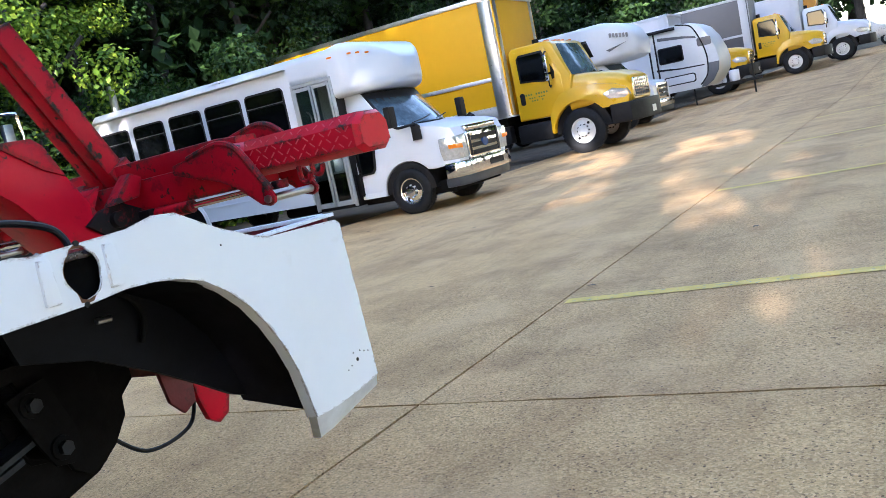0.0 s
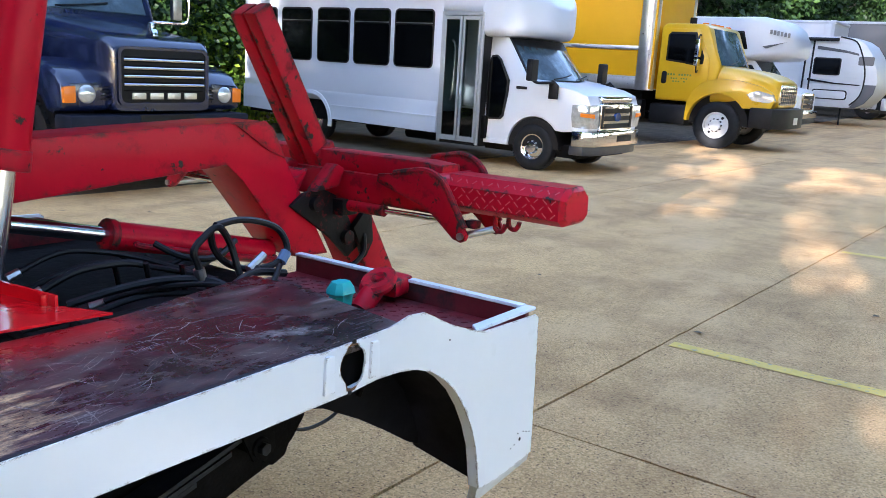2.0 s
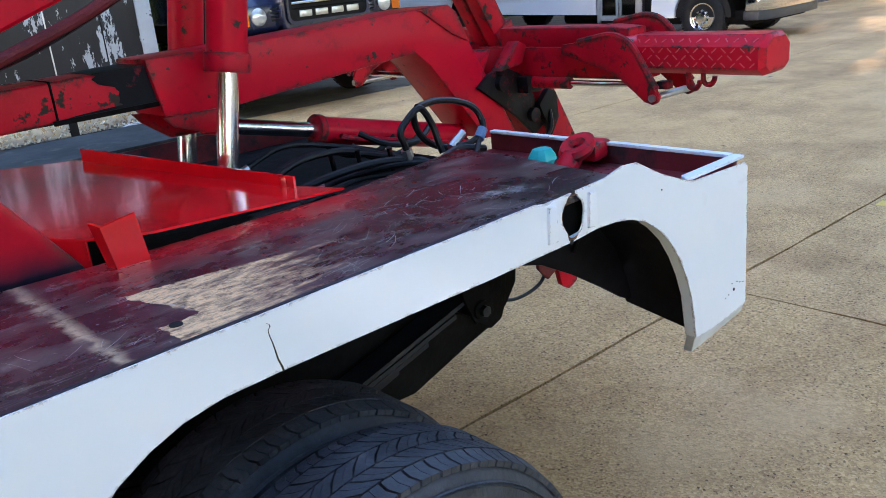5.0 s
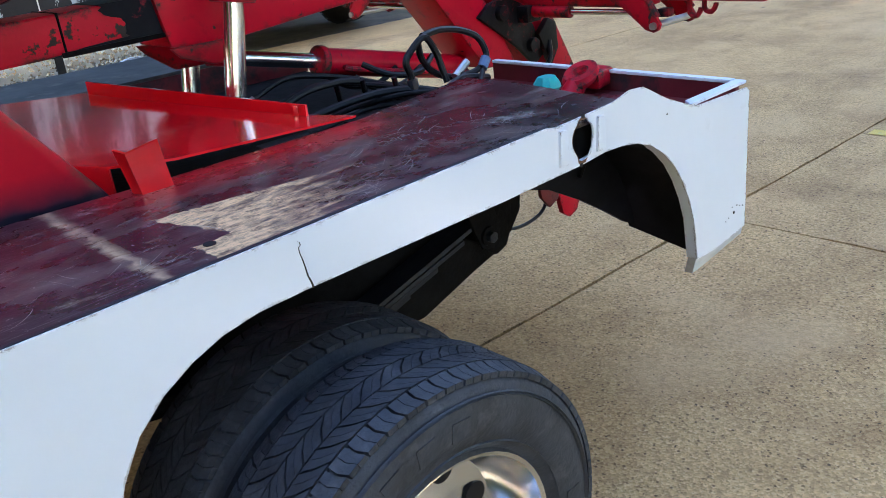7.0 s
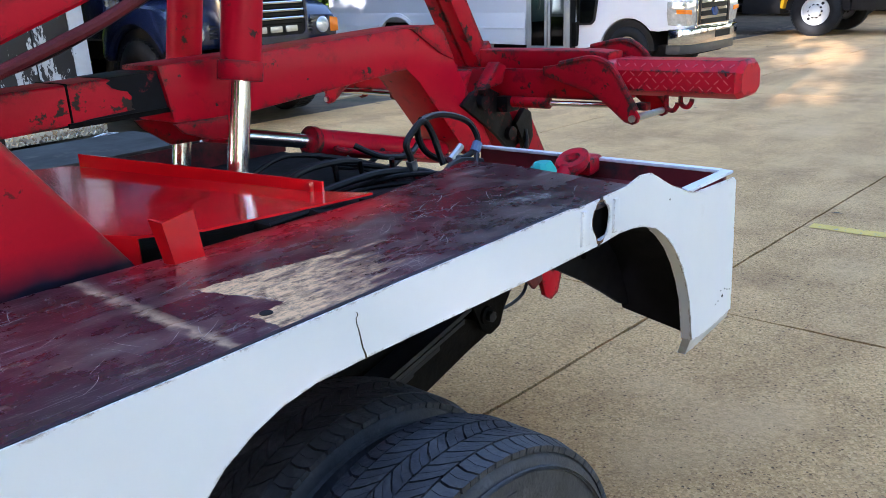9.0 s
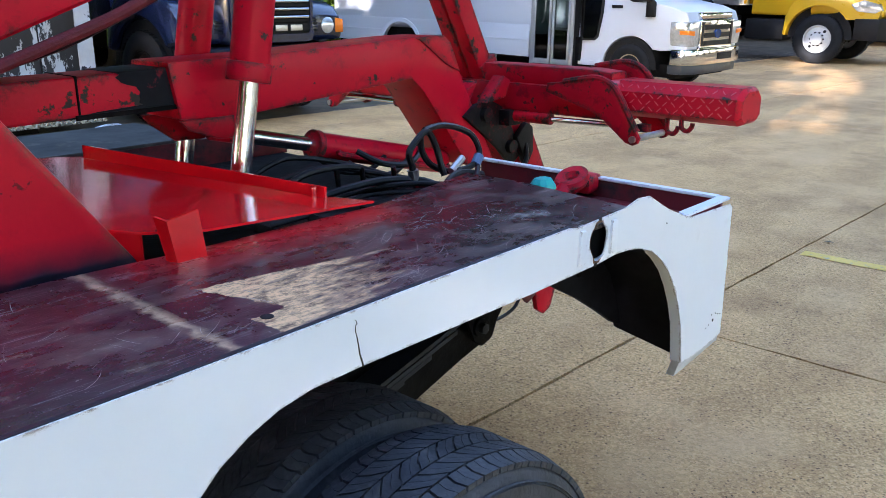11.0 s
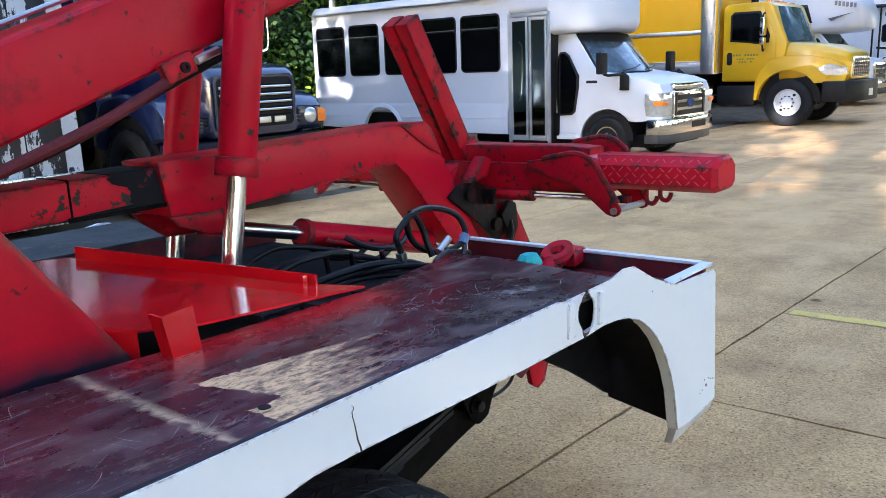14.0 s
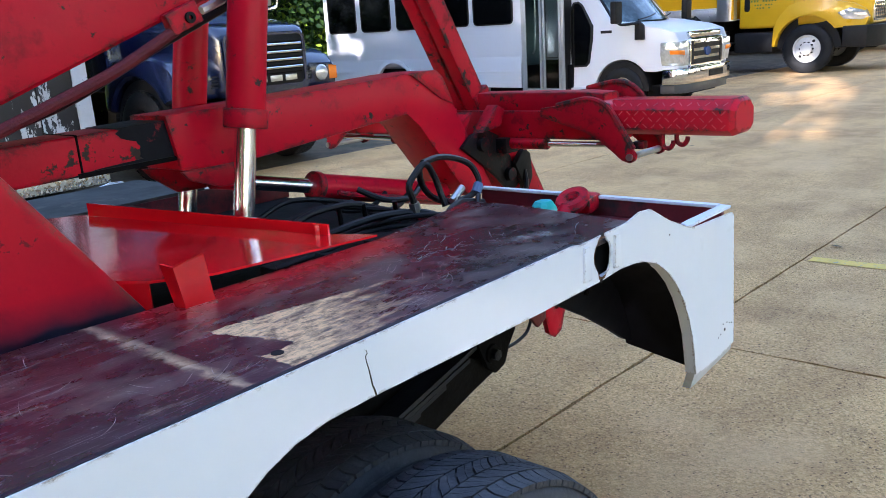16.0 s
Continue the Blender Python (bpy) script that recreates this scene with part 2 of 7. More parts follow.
def edge_wear(m, col, radius=0.02, at=0.70, gain=1.0, scale=14.0, soft=0.03, rough=0.7, under=None):
    """Paint chipped away along a thing's edges, ragged by noise; under is a thin rim of old primer round each chip."""
    nd, ln = m.node_tree.nodes, m.node_tree.links.new
    bs = nd["Principled BSDF"]
    geo = nd.new("ShaderNodeNewGeometry")
    bv = nd.new("ShaderNodeBevel")
    bv.samples = 4
    bv.inputs["Radius"].default_value = radius
    dot = nd.new("ShaderNodeVectorMath")
    dot.operation = "DOT_PRODUCT"
    ln(bv.outputs["Normal"], dot.inputs[0])
    ln(geo.outputs["Normal"], dot.inputs[1])
    turn = nd.new("ShaderNodeMath")
    turn.operation, turn.use_clamp = "SUBTRACT", True
    turn.inputs[0].default_value = 0.997
    ln(dot.outputs["Value"], turn.inputs[1])
    root = nd.new("ShaderNodeMath")
    root.operation = "SQRT"
    ln(turn.outputs[0], root.inputs[0])
    edge = nd.new("ShaderNodeMath")
    edge.operation = "MULTIPLY"
    ln(root.outputs[0], edge.inputs[0])
    edge.inputs[1].default_value = gain
    tc = nd.new("ShaderNodeTexCoord")
    tx = nd.new("ShaderNodeTexNoise")
    tx.inputs["Scale"].default_value, tx.inputs["Detail"].default_value, tx.inputs["Roughness"].default_value = scale, 9.0, 0.62
    ln(tc.outputs["Object"], tx.inputs["Vector"])
    steep = nd.new("ShaderNodeMath")
    steep.operation = "MULTIPLY_ADD"
    ln(tx.outputs["Fac"], steep.inputs[0])
    steep.inputs[1].default_value, steep.inputs[2].default_value = 2.5, -0.75
    add = nd.new("ShaderNodeMath")
    add.operation = "ADD"
    ln(edge.outputs[0], add.inputs[0])
    ln(steep.outputs[0], add.inputs[1])

    def step(lo, hi):
        r = nd.new("ShaderNodeMapRange")
        r.inputs["From Min"].default_value, r.inputs["From Max"].default_value = lo, hi
        ln(add.outputs[0], r.inputs["Value"])
        return r.outputs["Result"]

    def over(f, a, b, kind="RGBA"):
        x = nd.new("ShaderNodeMix")
        x.data_type = kind
        ln(f, x.inputs["Factor"])
        i = 6 if kind == "RGBA" else 2
        ln(a, x.inputs[i])
        x.inputs[i + 1].default_value = (*b, 1) if kind == "RGBA" else b
        return x.outputs[2 if kind == "RGBA" else 0]
    c = bs.inputs["Base Color"].links[0].from_socket
    if under:
        c = over(step(at - 0.05, at - 0.03), c, under)
    f = step(at, at + soft)
    ln(over(f, c, col), bs.inputs["Base Color"])
    ln(over(f, bs.inputs["Roughness"].links[0].from_socket, rough, "FLOAT"), bs.inputs["Roughness"])
    return m


RED = mat("worn_red_paint", (0.54, 0.005, 0.022), 0.34, spec=0.14, var=0.12, scale=2.5, bump=0.05, bscale=45, dirt=(0.16, 0.006, 0.013), dirt_at=0.60, dirt_scale=7, dirt_rough=0.5, second=(0.30, 0.006, 0.018), second_at=0.58, second_scale=9, soft=0.12)
edge_wear(RED, (0.040, 0.032, 0.026), 0.035, 0.925, 0.85, 26.0, 0.02, under=(0.17, 0.012, 0.014))
RED_CHIPPED = mat("chipped_red_paint", (0.48, 0.005, 0.020), 0.42, spec=0.14, var=0.2, scale=4, bump=0.1, bscale=60, dirt=(0.045, 0.008, 0.010), dirt_at=0.585, dirt_scale=9, second=(0.24, 0.006, 0.016), second_at=0.56, second_scale=12, soft=0.08)
edge_wear(RED_CHIPPED, (0.035, 0.028, 0.024), 0.03, 0.80, 0.85, 18.0, 0.02, under=(0.17, 0.012, 0.012))
RED_FRESH = mat("fresh_red_paint", (0.66, 0.006, 0.009), 0.13, var=0.06, scale=5, bump=0.05, bscale=25, coat=0.6)
RED_DARK = mat("old_maroon_paint", (0.16, 0.008, 0.014), 0.5, var=0.3, scale=5, bump=0.15, bscale=60, dirt=(0.02, 0.018, 0.018), dirt_at=0.5, dirt_scale=6, soft=0.1)
WHITE = mat("white_truck_paint", (0.74, 0.77, 0.81), 0.48, var=0.025, scale=2.5, bump=0.03, bscale=20, second=(0.62, 0.63, 0.64), second_at=0.66, second_scale=5, soft=0.2, spec=0.3)
WHITE_BUS = mat("white_bus_paint", (0.60, 0.63, 0.68), 0.4, var=0.010, scale=0.8, coat=0.2)
YELLOW = mat("yellow_fleet_paint", (0.62, 0.36, 0.004), 0.32, var=0.05, scale=1.0, coat=0.3)
YELLOW_BOX = mat("faded_yellow_box_panel", (0.72, 0.37, 0.002), 0.45, spec=0.25, var=0.06, scale=0.5, second=(0.70, 0.40, 0.03), second_at=0.62, second_scale=0.7, soft=0.2)
NAVY = mat("dark_navy_paint", (0.007, 0.013, 0.048), 0.22, var=0.25, scale=2, coat=0.6)
BLACK = mat("black_plastic", (0.007, 0.007, 0.008), 0.55, spec=0.25, var=0.3, scale=8, bump=0.05)
GRIME = mat("grimy_underbody", (0.007, 0.0066, 0.0066), 0.75, spec=0.06, var=0.5, scale=6, bump=0.3, bscale=40, dirt=(0.030, 0.025, 0.022), dirt_at=0.66, dirt_scale=10, soft=0.2)
RUBBER = mat("tyre_rubber", (0.010, 0.011, 0.013), 0.70, spec=0.25, var=0.3, scale=9, bump=0.15, bscale=90, dirt=(0.035, 0.033, 0.031), dirt_at=0.60, dirt_scale=7, soft=0.25)
HOSE = mat("hydraulic_hose_rubber", (0.009, 0.0095, 0.011), 0.45, spec=0.25, var=0.3, scale=20, dirt=(0.05, 0.045, 0.04), dirt_at=0.64, dirt_scale=30, soft=0.1)
CHROME = mat("polished_chrome", (0.66, 0.67, 0.69), 0.08, 1.0, var=0.04, scale=6)
ROD = mat("hard_chrome_rod", (0.80, 0.82, 0.86), 0.20, 1.0, var=0.05, scale=6)
STEEL = mat("galvanised_steel", (0.50, 0.51, 0.52), 0.35, 1.0, var=0.15, scale=14)
ALU = mat("brushed_aluminium", (0.62, 0.63, 0.65), 0.32, 1.0, var=0.1, scale=6)
WHEEL_WHITE = mat("painted_white_wheel", (0.62, 0.62, 0.60), 0.45, var=0.1, scale=8, dirt=(0.2, 0.16, 0.12), dirt_at=0.68)
GREY_PANEL = mat("grey_trailer_panel", (0.085, 0.09, 0.10), 0.4, var=0.06, scale=1)
DARKGLASS = mat("dark_tinted_glass", (0.002, 0.0025, 0.003), 0.04, var=0.1, scale=2, spec=0.28)
# opaque windscreen; its pale blue patches paint in the reflected sky
SCREEN = mat("windscreen_painted_reflection", (0.050, 0.085, 0.108), 0.05, var=0.5, scale=1.6, spec=0.2, second=(0.14, 0.20, 0.235), second_at=0.52, second_scale=1.4, soft=0.15)
ORANGE = mat("orange_lens", (0.85, 0.20, 0.01), 0.2, var=0.05)
LENS = mat("clear_lamp_lens", (0.72, 0.74, 0.75), 0.08, 0.6, var=0.2, scale=18)
edge_wear(WHITE, (0.13, 0.075, 0.04), 0.010, 1.22, 0.9, 40.0, 0.05)
# paler red on the raised tread: rubbed paint plus highlights put into the colour
RED_TREAD_PALE = mat("rubbed_highlit_red_tread", (0.64, 0.075, 0.085), 0.36, var=0.2, scale=20)
CYAN = mat("teal_plastic", (0.01, 0.42, 0.40), 0.4, var=0.08)
GREASE = mat("greasy_black_steel", (0.008, 0.007, 0.008), 0.6, spec=0.2, var=0.5, scale=9, bump=0.2, bscale=50, dirt=(0.20, 0.010, 0.016), dirt_at=0.55, dirt_scale=12, soft=0.06)


def concrete_material():
    """Exposed-aggregate concrete: pale stones in a tan matrix, broad stains, tyre marks and pitted relief."""
    m = bpy.data.materials.new("exposed_aggregate_concrete")
    m.use_nodes = True
    nd, ln = m.node_tree.nodes, m.node_tree.links.new
    bs = nd["Principled BSDF"]
    geo = nd.new("ShaderNodeNewGeometry")
    pos = geo.outputs["Position"]

    def tex(kind, s, detail=4.0):
        t = nd.new("ShaderNodeTex" + kind)
        t.inputs["Scale"].default_value = s
        if kind == "Noise":
            t.inputs["Detail"].default_value = detail
            t.inputs["Roughness"].default_value = 0.65
        ln(pos, t.inputs["Vector"])
        return t

    def ramp(src, stops):
        r = nd.new("ShaderNodeValToRGB")
        while len(r.color_ramp.elements) < len(stops):
            r.color_ramp.elements.new(0.5)
        for e, (p, c) in zip(r.color_ramp.elements, stops):
            e.position, e.color = p, (*c, 1)
        ln(src, r.inputs["Fac"])
        return r.outputs["Color"]

    def mul(a, b, fac=1.0):
        x = nd.new("ShaderNodeMix")
        x.data_type, x.blend_type = "RGBA", "MULTIPLY"
        x.inputs["Factor"].default_value = fac
        ln(a, x.inputs[6])
        ln(b, x.inputs[7])
        return x.outputs[2]
    stones = tex("Voronoi", 135.0)
    speck = ramp(stones.outputs["Color"], [(0.0, (0.10, 0.054, 0.020)), (0.16, (0.58, 0.340, 0.136)), (0.6, (0.86, 0.530, 0.228)), (1.0, (0.98, 0.67, 0.335))])
    patchy = ramp(tex("Noise", 55.0, 6.0).outputs["Fac"], [(0.3, (0.72, 0.69, 0.65)), (0.7, (1.0, 1.0, 1.0))])
    broad = ramp(tex("Noise", 0.8, 7.0).outputs["Fac"], [(0.34, (0.60, 0.54, 0.46)), (0.5, (0.93, 0.90, 0.86)), (0.72, (1.0, 0.98, 0.93))])
    pits = ramp(tex("Noise", 120.0, 3.0).outputs["Fac"], [(0.315, (0.14, 0.11, 0.09)), (0.375, (1.0, 1.0, 1.0))])
    cells = tex("Voronoi", 42.0)
    near_c = nd.new("ShaderNodeMath")
    near_c.operation = "LESS_THAN"
    near_c.inputs[1].default_value = 0.17
    ln(cells.outputs["Distance"], near_c.inputs[0])
    few = nd.new("ShaderNodeMath")
    few.operation = "LESS_THAN"
    few.inputs[1].default_value = 0.36
    rgb = nd.new("ShaderNodeSeparateColor")
    ln(cells.outputs["Color"], rgb.inputs[0])
    ln(rgb.outputs["Red"], few.inputs[0])
    both = nd.new("ShaderNodeMath")
    both.operation = "MULTIPLY"
    ln(near_c.outputs[0], both.inputs[0])
    ln(few.outputs[0], both.inputs[1])
    holes = ramp(both.outputs[0], [(0.0, (1.0, 1.0, 1.0)), (1.0, (0.22, 0.18, 0.15))])
    mp = nd.new("ShaderNodeMapping")
    mp.inputs["Scale"].default_value = (0.12, 1.6, 1.0)
    ln(pos, mp.inputs["Vector"])
    streak = nd.new("ShaderNodeTexNoise")
    streak.inputs["Scale"].default_value, streak.inputs["Detail"].default_value = 1.0, 5.0
    ln(mp.outputs["Vector"], streak.inputs["Vector"])
    marks = ramp(streak.outputs["Fac"], [(0.34, (0.74, 0.72, 0.70)), (0.52, (1.0, 1.0, 1.0))])
    mid = ramp(tex("Noise", 2.6, 8.0).outputs["Fac"], [(0.36, (0.66, 0.60, 0.52)), (0.52, (1.0, 1.0, 1.0))])
    oi = nd.new("ShaderNodeObjectInfo")
    slab_tone = ramp(oi.outputs["Random"], [(0.0, (0.86, 0.85, 0.84)), (1.0, (1.0, 0.99, 0.96))])
    c = mul(mul(mul(mul(mul(mul(speck, patchy, 0.9), broad, 0.78), pits, 0.85), mul(marks, mid, 0.6), 0.75), slab_tone), holes, 0.9)
    # smoother cream patches where fine mortar still covers the stones
    cream = nd.new("ShaderNodeMapRange")
    cream.inputs["From Min"].default_value, cream.inputs["From Max"].default_value = 0.50, 0.66
    cream.inputs["To Max"].default_value = 0.62
    ln(tex("Noise", 1.1, 9.0).outputs["Fac"], cream.inputs["Value"])
    cx = nd.new("ShaderNodeMix")
    cx.data_type = "RGBA"
    ln(cream.outputs["Result"], cx.inputs["Factor"])
    ln(c, cx.inputs[6])
    ln(mul(ramp(tex("Noise", 30.0, 6.0).outputs["Fac"], [(0.3, (0.60, 0.36, 0.155)), (0.7, (0.80, 0.50, 0.235))]), holes, 0.7), cx.inputs[7])
    ln(cx.outputs[2], bs.inputs["Base Color"])
    bs.inputs["Roughness"].default_value = 0.86
    b = nd.new("ShaderNodeBump")
    b.inputs["Strength"].default_value, b.inputs["Distance"].default_value = 0.35, 0.005
    ln(stones.outputs["Distance"], b.inputs["Height"])
    b2 = nd.new("ShaderNodeBump")
    b2.inputs["Strength"].default_value, b2.inputs["Distance"].default_value = 0.28, 0.01
    ln(tex("Noise", 60.0, 6.0).outputs["Fac"], b2.inputs["Height"])
    ln(b.outputs["Normal"], b2.inputs["Normal"])
    ln(b2.outputs["Normal"], bs.inputs["Normal"])
    return m


CONCRETE = concrete_material()
SOIL = mat("leaf_strewn_soil", (0.13, 0.095, 0.06), 0.9, var=0.4, scale=2.5, bump=0.5, bscale=30, dirt=(0.05, 0.06, 0.02), dirt_at=0.5, dirt_scale=1.5, soft=0.2, second=(0.26, 0.17, 0.08), second_at=0.6, second_scale=25)
TAR = mat("dark_joint_filler", (0.060, 0.048, 0.036), 0.85, var=0.4, scale=12, dirt=(0.34, 0.23, 0.12), dirt_at=0.48, dirt_scale=9, soft=0.1)
STRIPE = mat("worn_yellow_stripe_paint", (0.74, 0.50, 0.10), 0.7, var=0.15, scale=4, second=(0.36, 0.31, 0.22), second_at=0.56, second_scale=30, bump=0.3, bscale=80, soft=0.1)


def rise(x, y):
    """Height of the lot: level by the tow truck, climbing gently to the woods and to the far end."""
    return 0.02 * max(0.0, y - 6.8) + 0.022 * max(0.0, x - 22.0)


# the ground: one sheet to the horizon, its top 1.2 cm below the slabs
bm = bmesh.new()
xs = [-900, -300, -100, -40] + [-22 + 4 * i for i in range(24)] + [100, 300, 900]
ys = [-900, -300, -100, -40] + [-22 + 3 * i for i in range(19)] + [60, 120, 300, 900]
grid = [[bm.verts.new((x, y, rise(min(x, 90), min(y, 60)) - 0.02)) for y in ys] for x in xs]
for i in range(len(xs) - 1):
    for j in range(len(ys) - 1):
        bm.faces.new((grid[i][j], grid[i + 1][j], grid[i + 1][j + 1], grid[i][j + 1]))
ground = part("ground", bm, SOIL)
tagged(ground, "flat earth with fallen leaves under and around the lot", "ground", kind="structure")
paving = tagged(new("pavement"), "tan exposed-aggregate concrete lot in large jointed slabs", "pavement", kind="structure")
JX = [2.92 + 7.03 * k for k in range(-4, 9)]
JY = [1.985 + 3.38 * k for k in range(-6, 3)]
bm = bmesh.new()
lot = [[bm.verts.new((x, y, rise(x, y) - 0.014)) for y in (JY[0], 6.8, JY[-1])] for x in [JX[0]] + [22.0] + [JX[-1]]]
for i in range(2):
    for j in range(2):
        bm.faces.new((lot[i][j], lot[i + 1][j], lot[i + 1][j + 1], lot[i][j + 1]))
part("joint_bed", bm, TAR, paving, "dark joint filler between slabs")


def slab(x0, x1, y0, y1, seed):
    """One slab with slightly uneven, rounded edges."""
    rnd = random.Random(seed)
    b = bmesh.new()
    n, m = 56, 28
    g = 0.0055
    rows = []
    for i in range(n + 1):
        row = []
        for j in range(m + 1):
            x, y = x0 + (x1 - x0) * i / n, y0 + (y1 - y0) * j / m
            dz = 0.0
            if i in (0, n):
                x += (g + rnd.uniform(-0.003, 0.006)) * (1 if i == 0 else -1)
            if j in (0, m):
                y += (g + rnd.uniform(-0.003, 0.006)) * (1 if j == 0 else -1)
            y -= 0.034 * (x - 3.2)
            row.append(b.verts.new((x, y, rise(x, y) + dz)))
        rows.append(row)
    for i in range(n):
        for j in range(m):
            b.faces.new((rows[i][j], rows[i + 1][j], rows[i + 1][j + 1], rows[i][j + 1]))
    edge = [e for e in b.edges if e.is_boundary]
    ext = bmesh.ops.extrude_edge_only(b, edges=edge)
    for v in [q for q in ext["geom"] if isinstance(q, bmesh.types.BMVert)]:
        v.co.z -= 0.03
    return b


stripe_z = 0.004
for i in range(len(JX) - 1):
    for j in range(len(JY) - 1):
        part("slab", slab(JX[i], JX[i + 1], JY[j], JY[j + 1], 31 * i + j), CONCRETE, paving, smooth=60)
for sx in (4.47, 8.35, 12.2, 16.1, 20.0):
    bm = bmesh.new()
    rnd = random.Random(int(sx * 10))
    n = 60
    left, right = [], []
    for k in range(n + 1):
        y = 1.90 - 0.034 * (sx - 4.5) - 5.2 * k / n
        left.append(bm.verts.new((sx - 0.05 + rnd.uniform(-0.005, 0.005), y, stripe_z)))
        right.append(bm.verts.new((sx + 0.05 + rnd.uniform(-0.005, 0.005), y, stripe_z)))
    for k in range(n):
        bm.faces.new((left[k], right[k], right[k + 1], left[k + 1]))
    tagged(part("parking_stripe", bm, STRIPE), "worn faded yellow painted parking stripe on concrete", "parking stripe", group="parking stripes", kind="structure")


def deck_material():
    """Dark maroon deck paint, blacker to the rear: scratched, scuffed, dusted, with a worn tan patch painted as
    sunlight and red overspray by the plate.
    """
    m = mat("scuffed_dark_deck_paint", (0.042, 0.009, 0.018), 0.27, var=0.45, scale=3.2, bump=0.12, bscale=50)
    nd, ln = m.node_tree.nodes, m.node_tree.links.new
    bs = nd["Principled BSDF"]
    base = bs.inputs["Base Color"].links[0].from_socket
    rough = bs.inputs["Roughness"].links[0].from_socket
    geo = nd.new("ShaderNodeNewGeometry")

    def op(kind, a, b=None):
        x = nd.new("ShaderNodeMath")
        x.operation = kind
        for k, v in enumerate((a, b)):
            if v is None:
                continue
            if isinstance(v, (int, float)):
                x.inputs[k].default_value = v
            else:
                ln(v, x.inputs[k])
        return x.outputs[0]

    def noise_at(scale, stretch=(1, 1, 1), turn=0.0, detail=6.0, r=0.6):
        mp = nd.new("ShaderNodeMapping")
        mp.inputs["Scale"].default_value = stretch
        mp.inputs["Rotation"].default_value = (0, 0, radians(turn))
        ln(geo.outputs["Position"], mp.inputs["Vector"])
        t = nd.new("ShaderNodeTexNoise")
        t.inputs["Scale"].default_value, t.inputs["Detail"].default_value, t.inputs["Roughness"].default_value = scale, detail, r
        ln(mp.outputs["Vector"], t.inputs["Vector"])
        return t.outputs["Fac"]

    def span(v, lo, hi):
        x = nd.new("ShaderNodeMapRange")
        x.inputs["From Min"].default_value, x.inputs["From Max"].default_value = lo, hi
        ln(v, x.inputs["Value"])
        return x.outputs["Result"]

    def mix(fac, a, b):
        x = nd.new("ShaderNodeMix")
        x.data_type = "RGBA"
        ln(fac, x.inputs["Factor"])
        ln(a, x.inputs[6])
        x.inputs[7].default_value = (*b, 1)
        return x.outputs[2]
    sep = nd.new("ShaderNodeSeparateXYZ")
    ln(geo.outputs["Position"], sep.inputs[0])
    px, py = sep.outputs["X"], sep.outputs["Y"]
    wob = op("MULTIPLY", op("SUBTRACT", noise_at(30.0, detail=8.0), 0.5), 0.035)
    wide = op("MULTIPLY", op("SUBTRACT", noise_at(7.0), 0.5), 0.30)
    # blacker coat on the rear half, with an uneven border
    c = mix(op("MULTIPLY", span(op("ADD", px, wide), 0.50, 0.72), 0.9), base, (0.017, 0.011, 0.015))
    # dusty scuffs, and fine speckle
    scuff = op("MULTIPLY", span(noise_at(6.0, (0.6, 1.3, 1), -12, 9.0, 0.72), 0.50, 0.72), 0.55)
    c = mix(scuff, c, (0.24, 0.150, 0.115))
    dust = op("MULTIPLY", span(noise_at(18.0, (0.5, 1.5, 1), 25, 9.0, 0.75), 0.55, 0.68), 0.45)
    c = mix(op("MULTIPLY", dust, span(noise_at(3.5), 0.40, 0.60)), c, (0.30, 0.21, 0.15))
    c = mix(op("MULTIPLY", span(noise_at(130.0, detail=2.0), 0.66, 0.72), 0.5), c, (0.34, 0.29, 0.27))
    # long fine scratches in three directions, where the deck is used most
    used = span(noise_at(4.0), 0.42, 0.56)
    lines = None
    for sc, tn, th in ((120, 28, 0.655), (100, -52, 0.66), (90, 8, 0.665)):
        one = span(noise_at(sc, (0.05, 2.2, 1), tn, 2.0), th, th + 0.02)
        lines = one if lines is None else op("MAXIMUM", lines, one)
    c = mix(op("MULTIPLY", op("MULTIPLY", lines, used), 0.45), c, (0.40, 0.36, 0.36))
    # a pale smear near the rear edge
    smear = op("MULTIPLY", op("SUBTRACT", 1.0, span(op("ABSOLUTE", op("SUBTRACT", op("ADD", py, op("MULTIPLY", wob, 0.8)), op("ADD", 1.375, op("MULTIPLY", op("SUBTRACT", px, 0.95), -0.45)))), 0.004, 0.032)), op("SUBTRACT", 1.0, span(op("ABSOLUTE", op("SUBTRACT", px, 0.95)), 0.03, 0.10)))
    c = mix(op("MULTIPLY", op("MULTIPLY", smear, span(noise_at(40.0, detail=8.0), 0.34, 0.58)), 0.75), c, (0.42, 0.37, 0.34))
    # a dusty band where a rail once lay
    band = op("SUBTRACT", 1.0, span(op("ABSOLUTE", op("SUBTRACT", op("ADD", px, wob), 0.113)), 0.002, 0.019))
    c = mix(op("MULTIPLY", op("MULTIPLY", band, span(noise_at(30.0, detail=8.0), 0.36, 0.56)), 0.85), c, (0.55, 0.36, 0.22))
    # sunlight painted in as a worn tan patch: sharp on three sides, fading rearwards
    x1, y1 = op("ADD", px, wob), op("ADD", py, wob)
    edge = op("SUBTRACT", op("MINIMUM", op("ADD", 0.212, op("MULTIPLY", op("SUBTRACT", 1.475, y1), 0.28)), 0.255), op("MULTIPLY", op("LESS_THAN", y1, 1.318), 0.062))
    left = op("GREATER_THAN", op("SUBTRACT", x1, edge), 0.0)
    top_ = op("LESS_THAN", op("ADD", y1, op("MULTIPLY", op("SUBTRACT", px, 0.22), 0.17)), 1.484)
    fade = op("SUBTRACT", 1.0, span(op("ADD", px, op("MULTIPLY", op("SUBTRACT", 1.46, py), 0.7)), 0.34, 0.66))
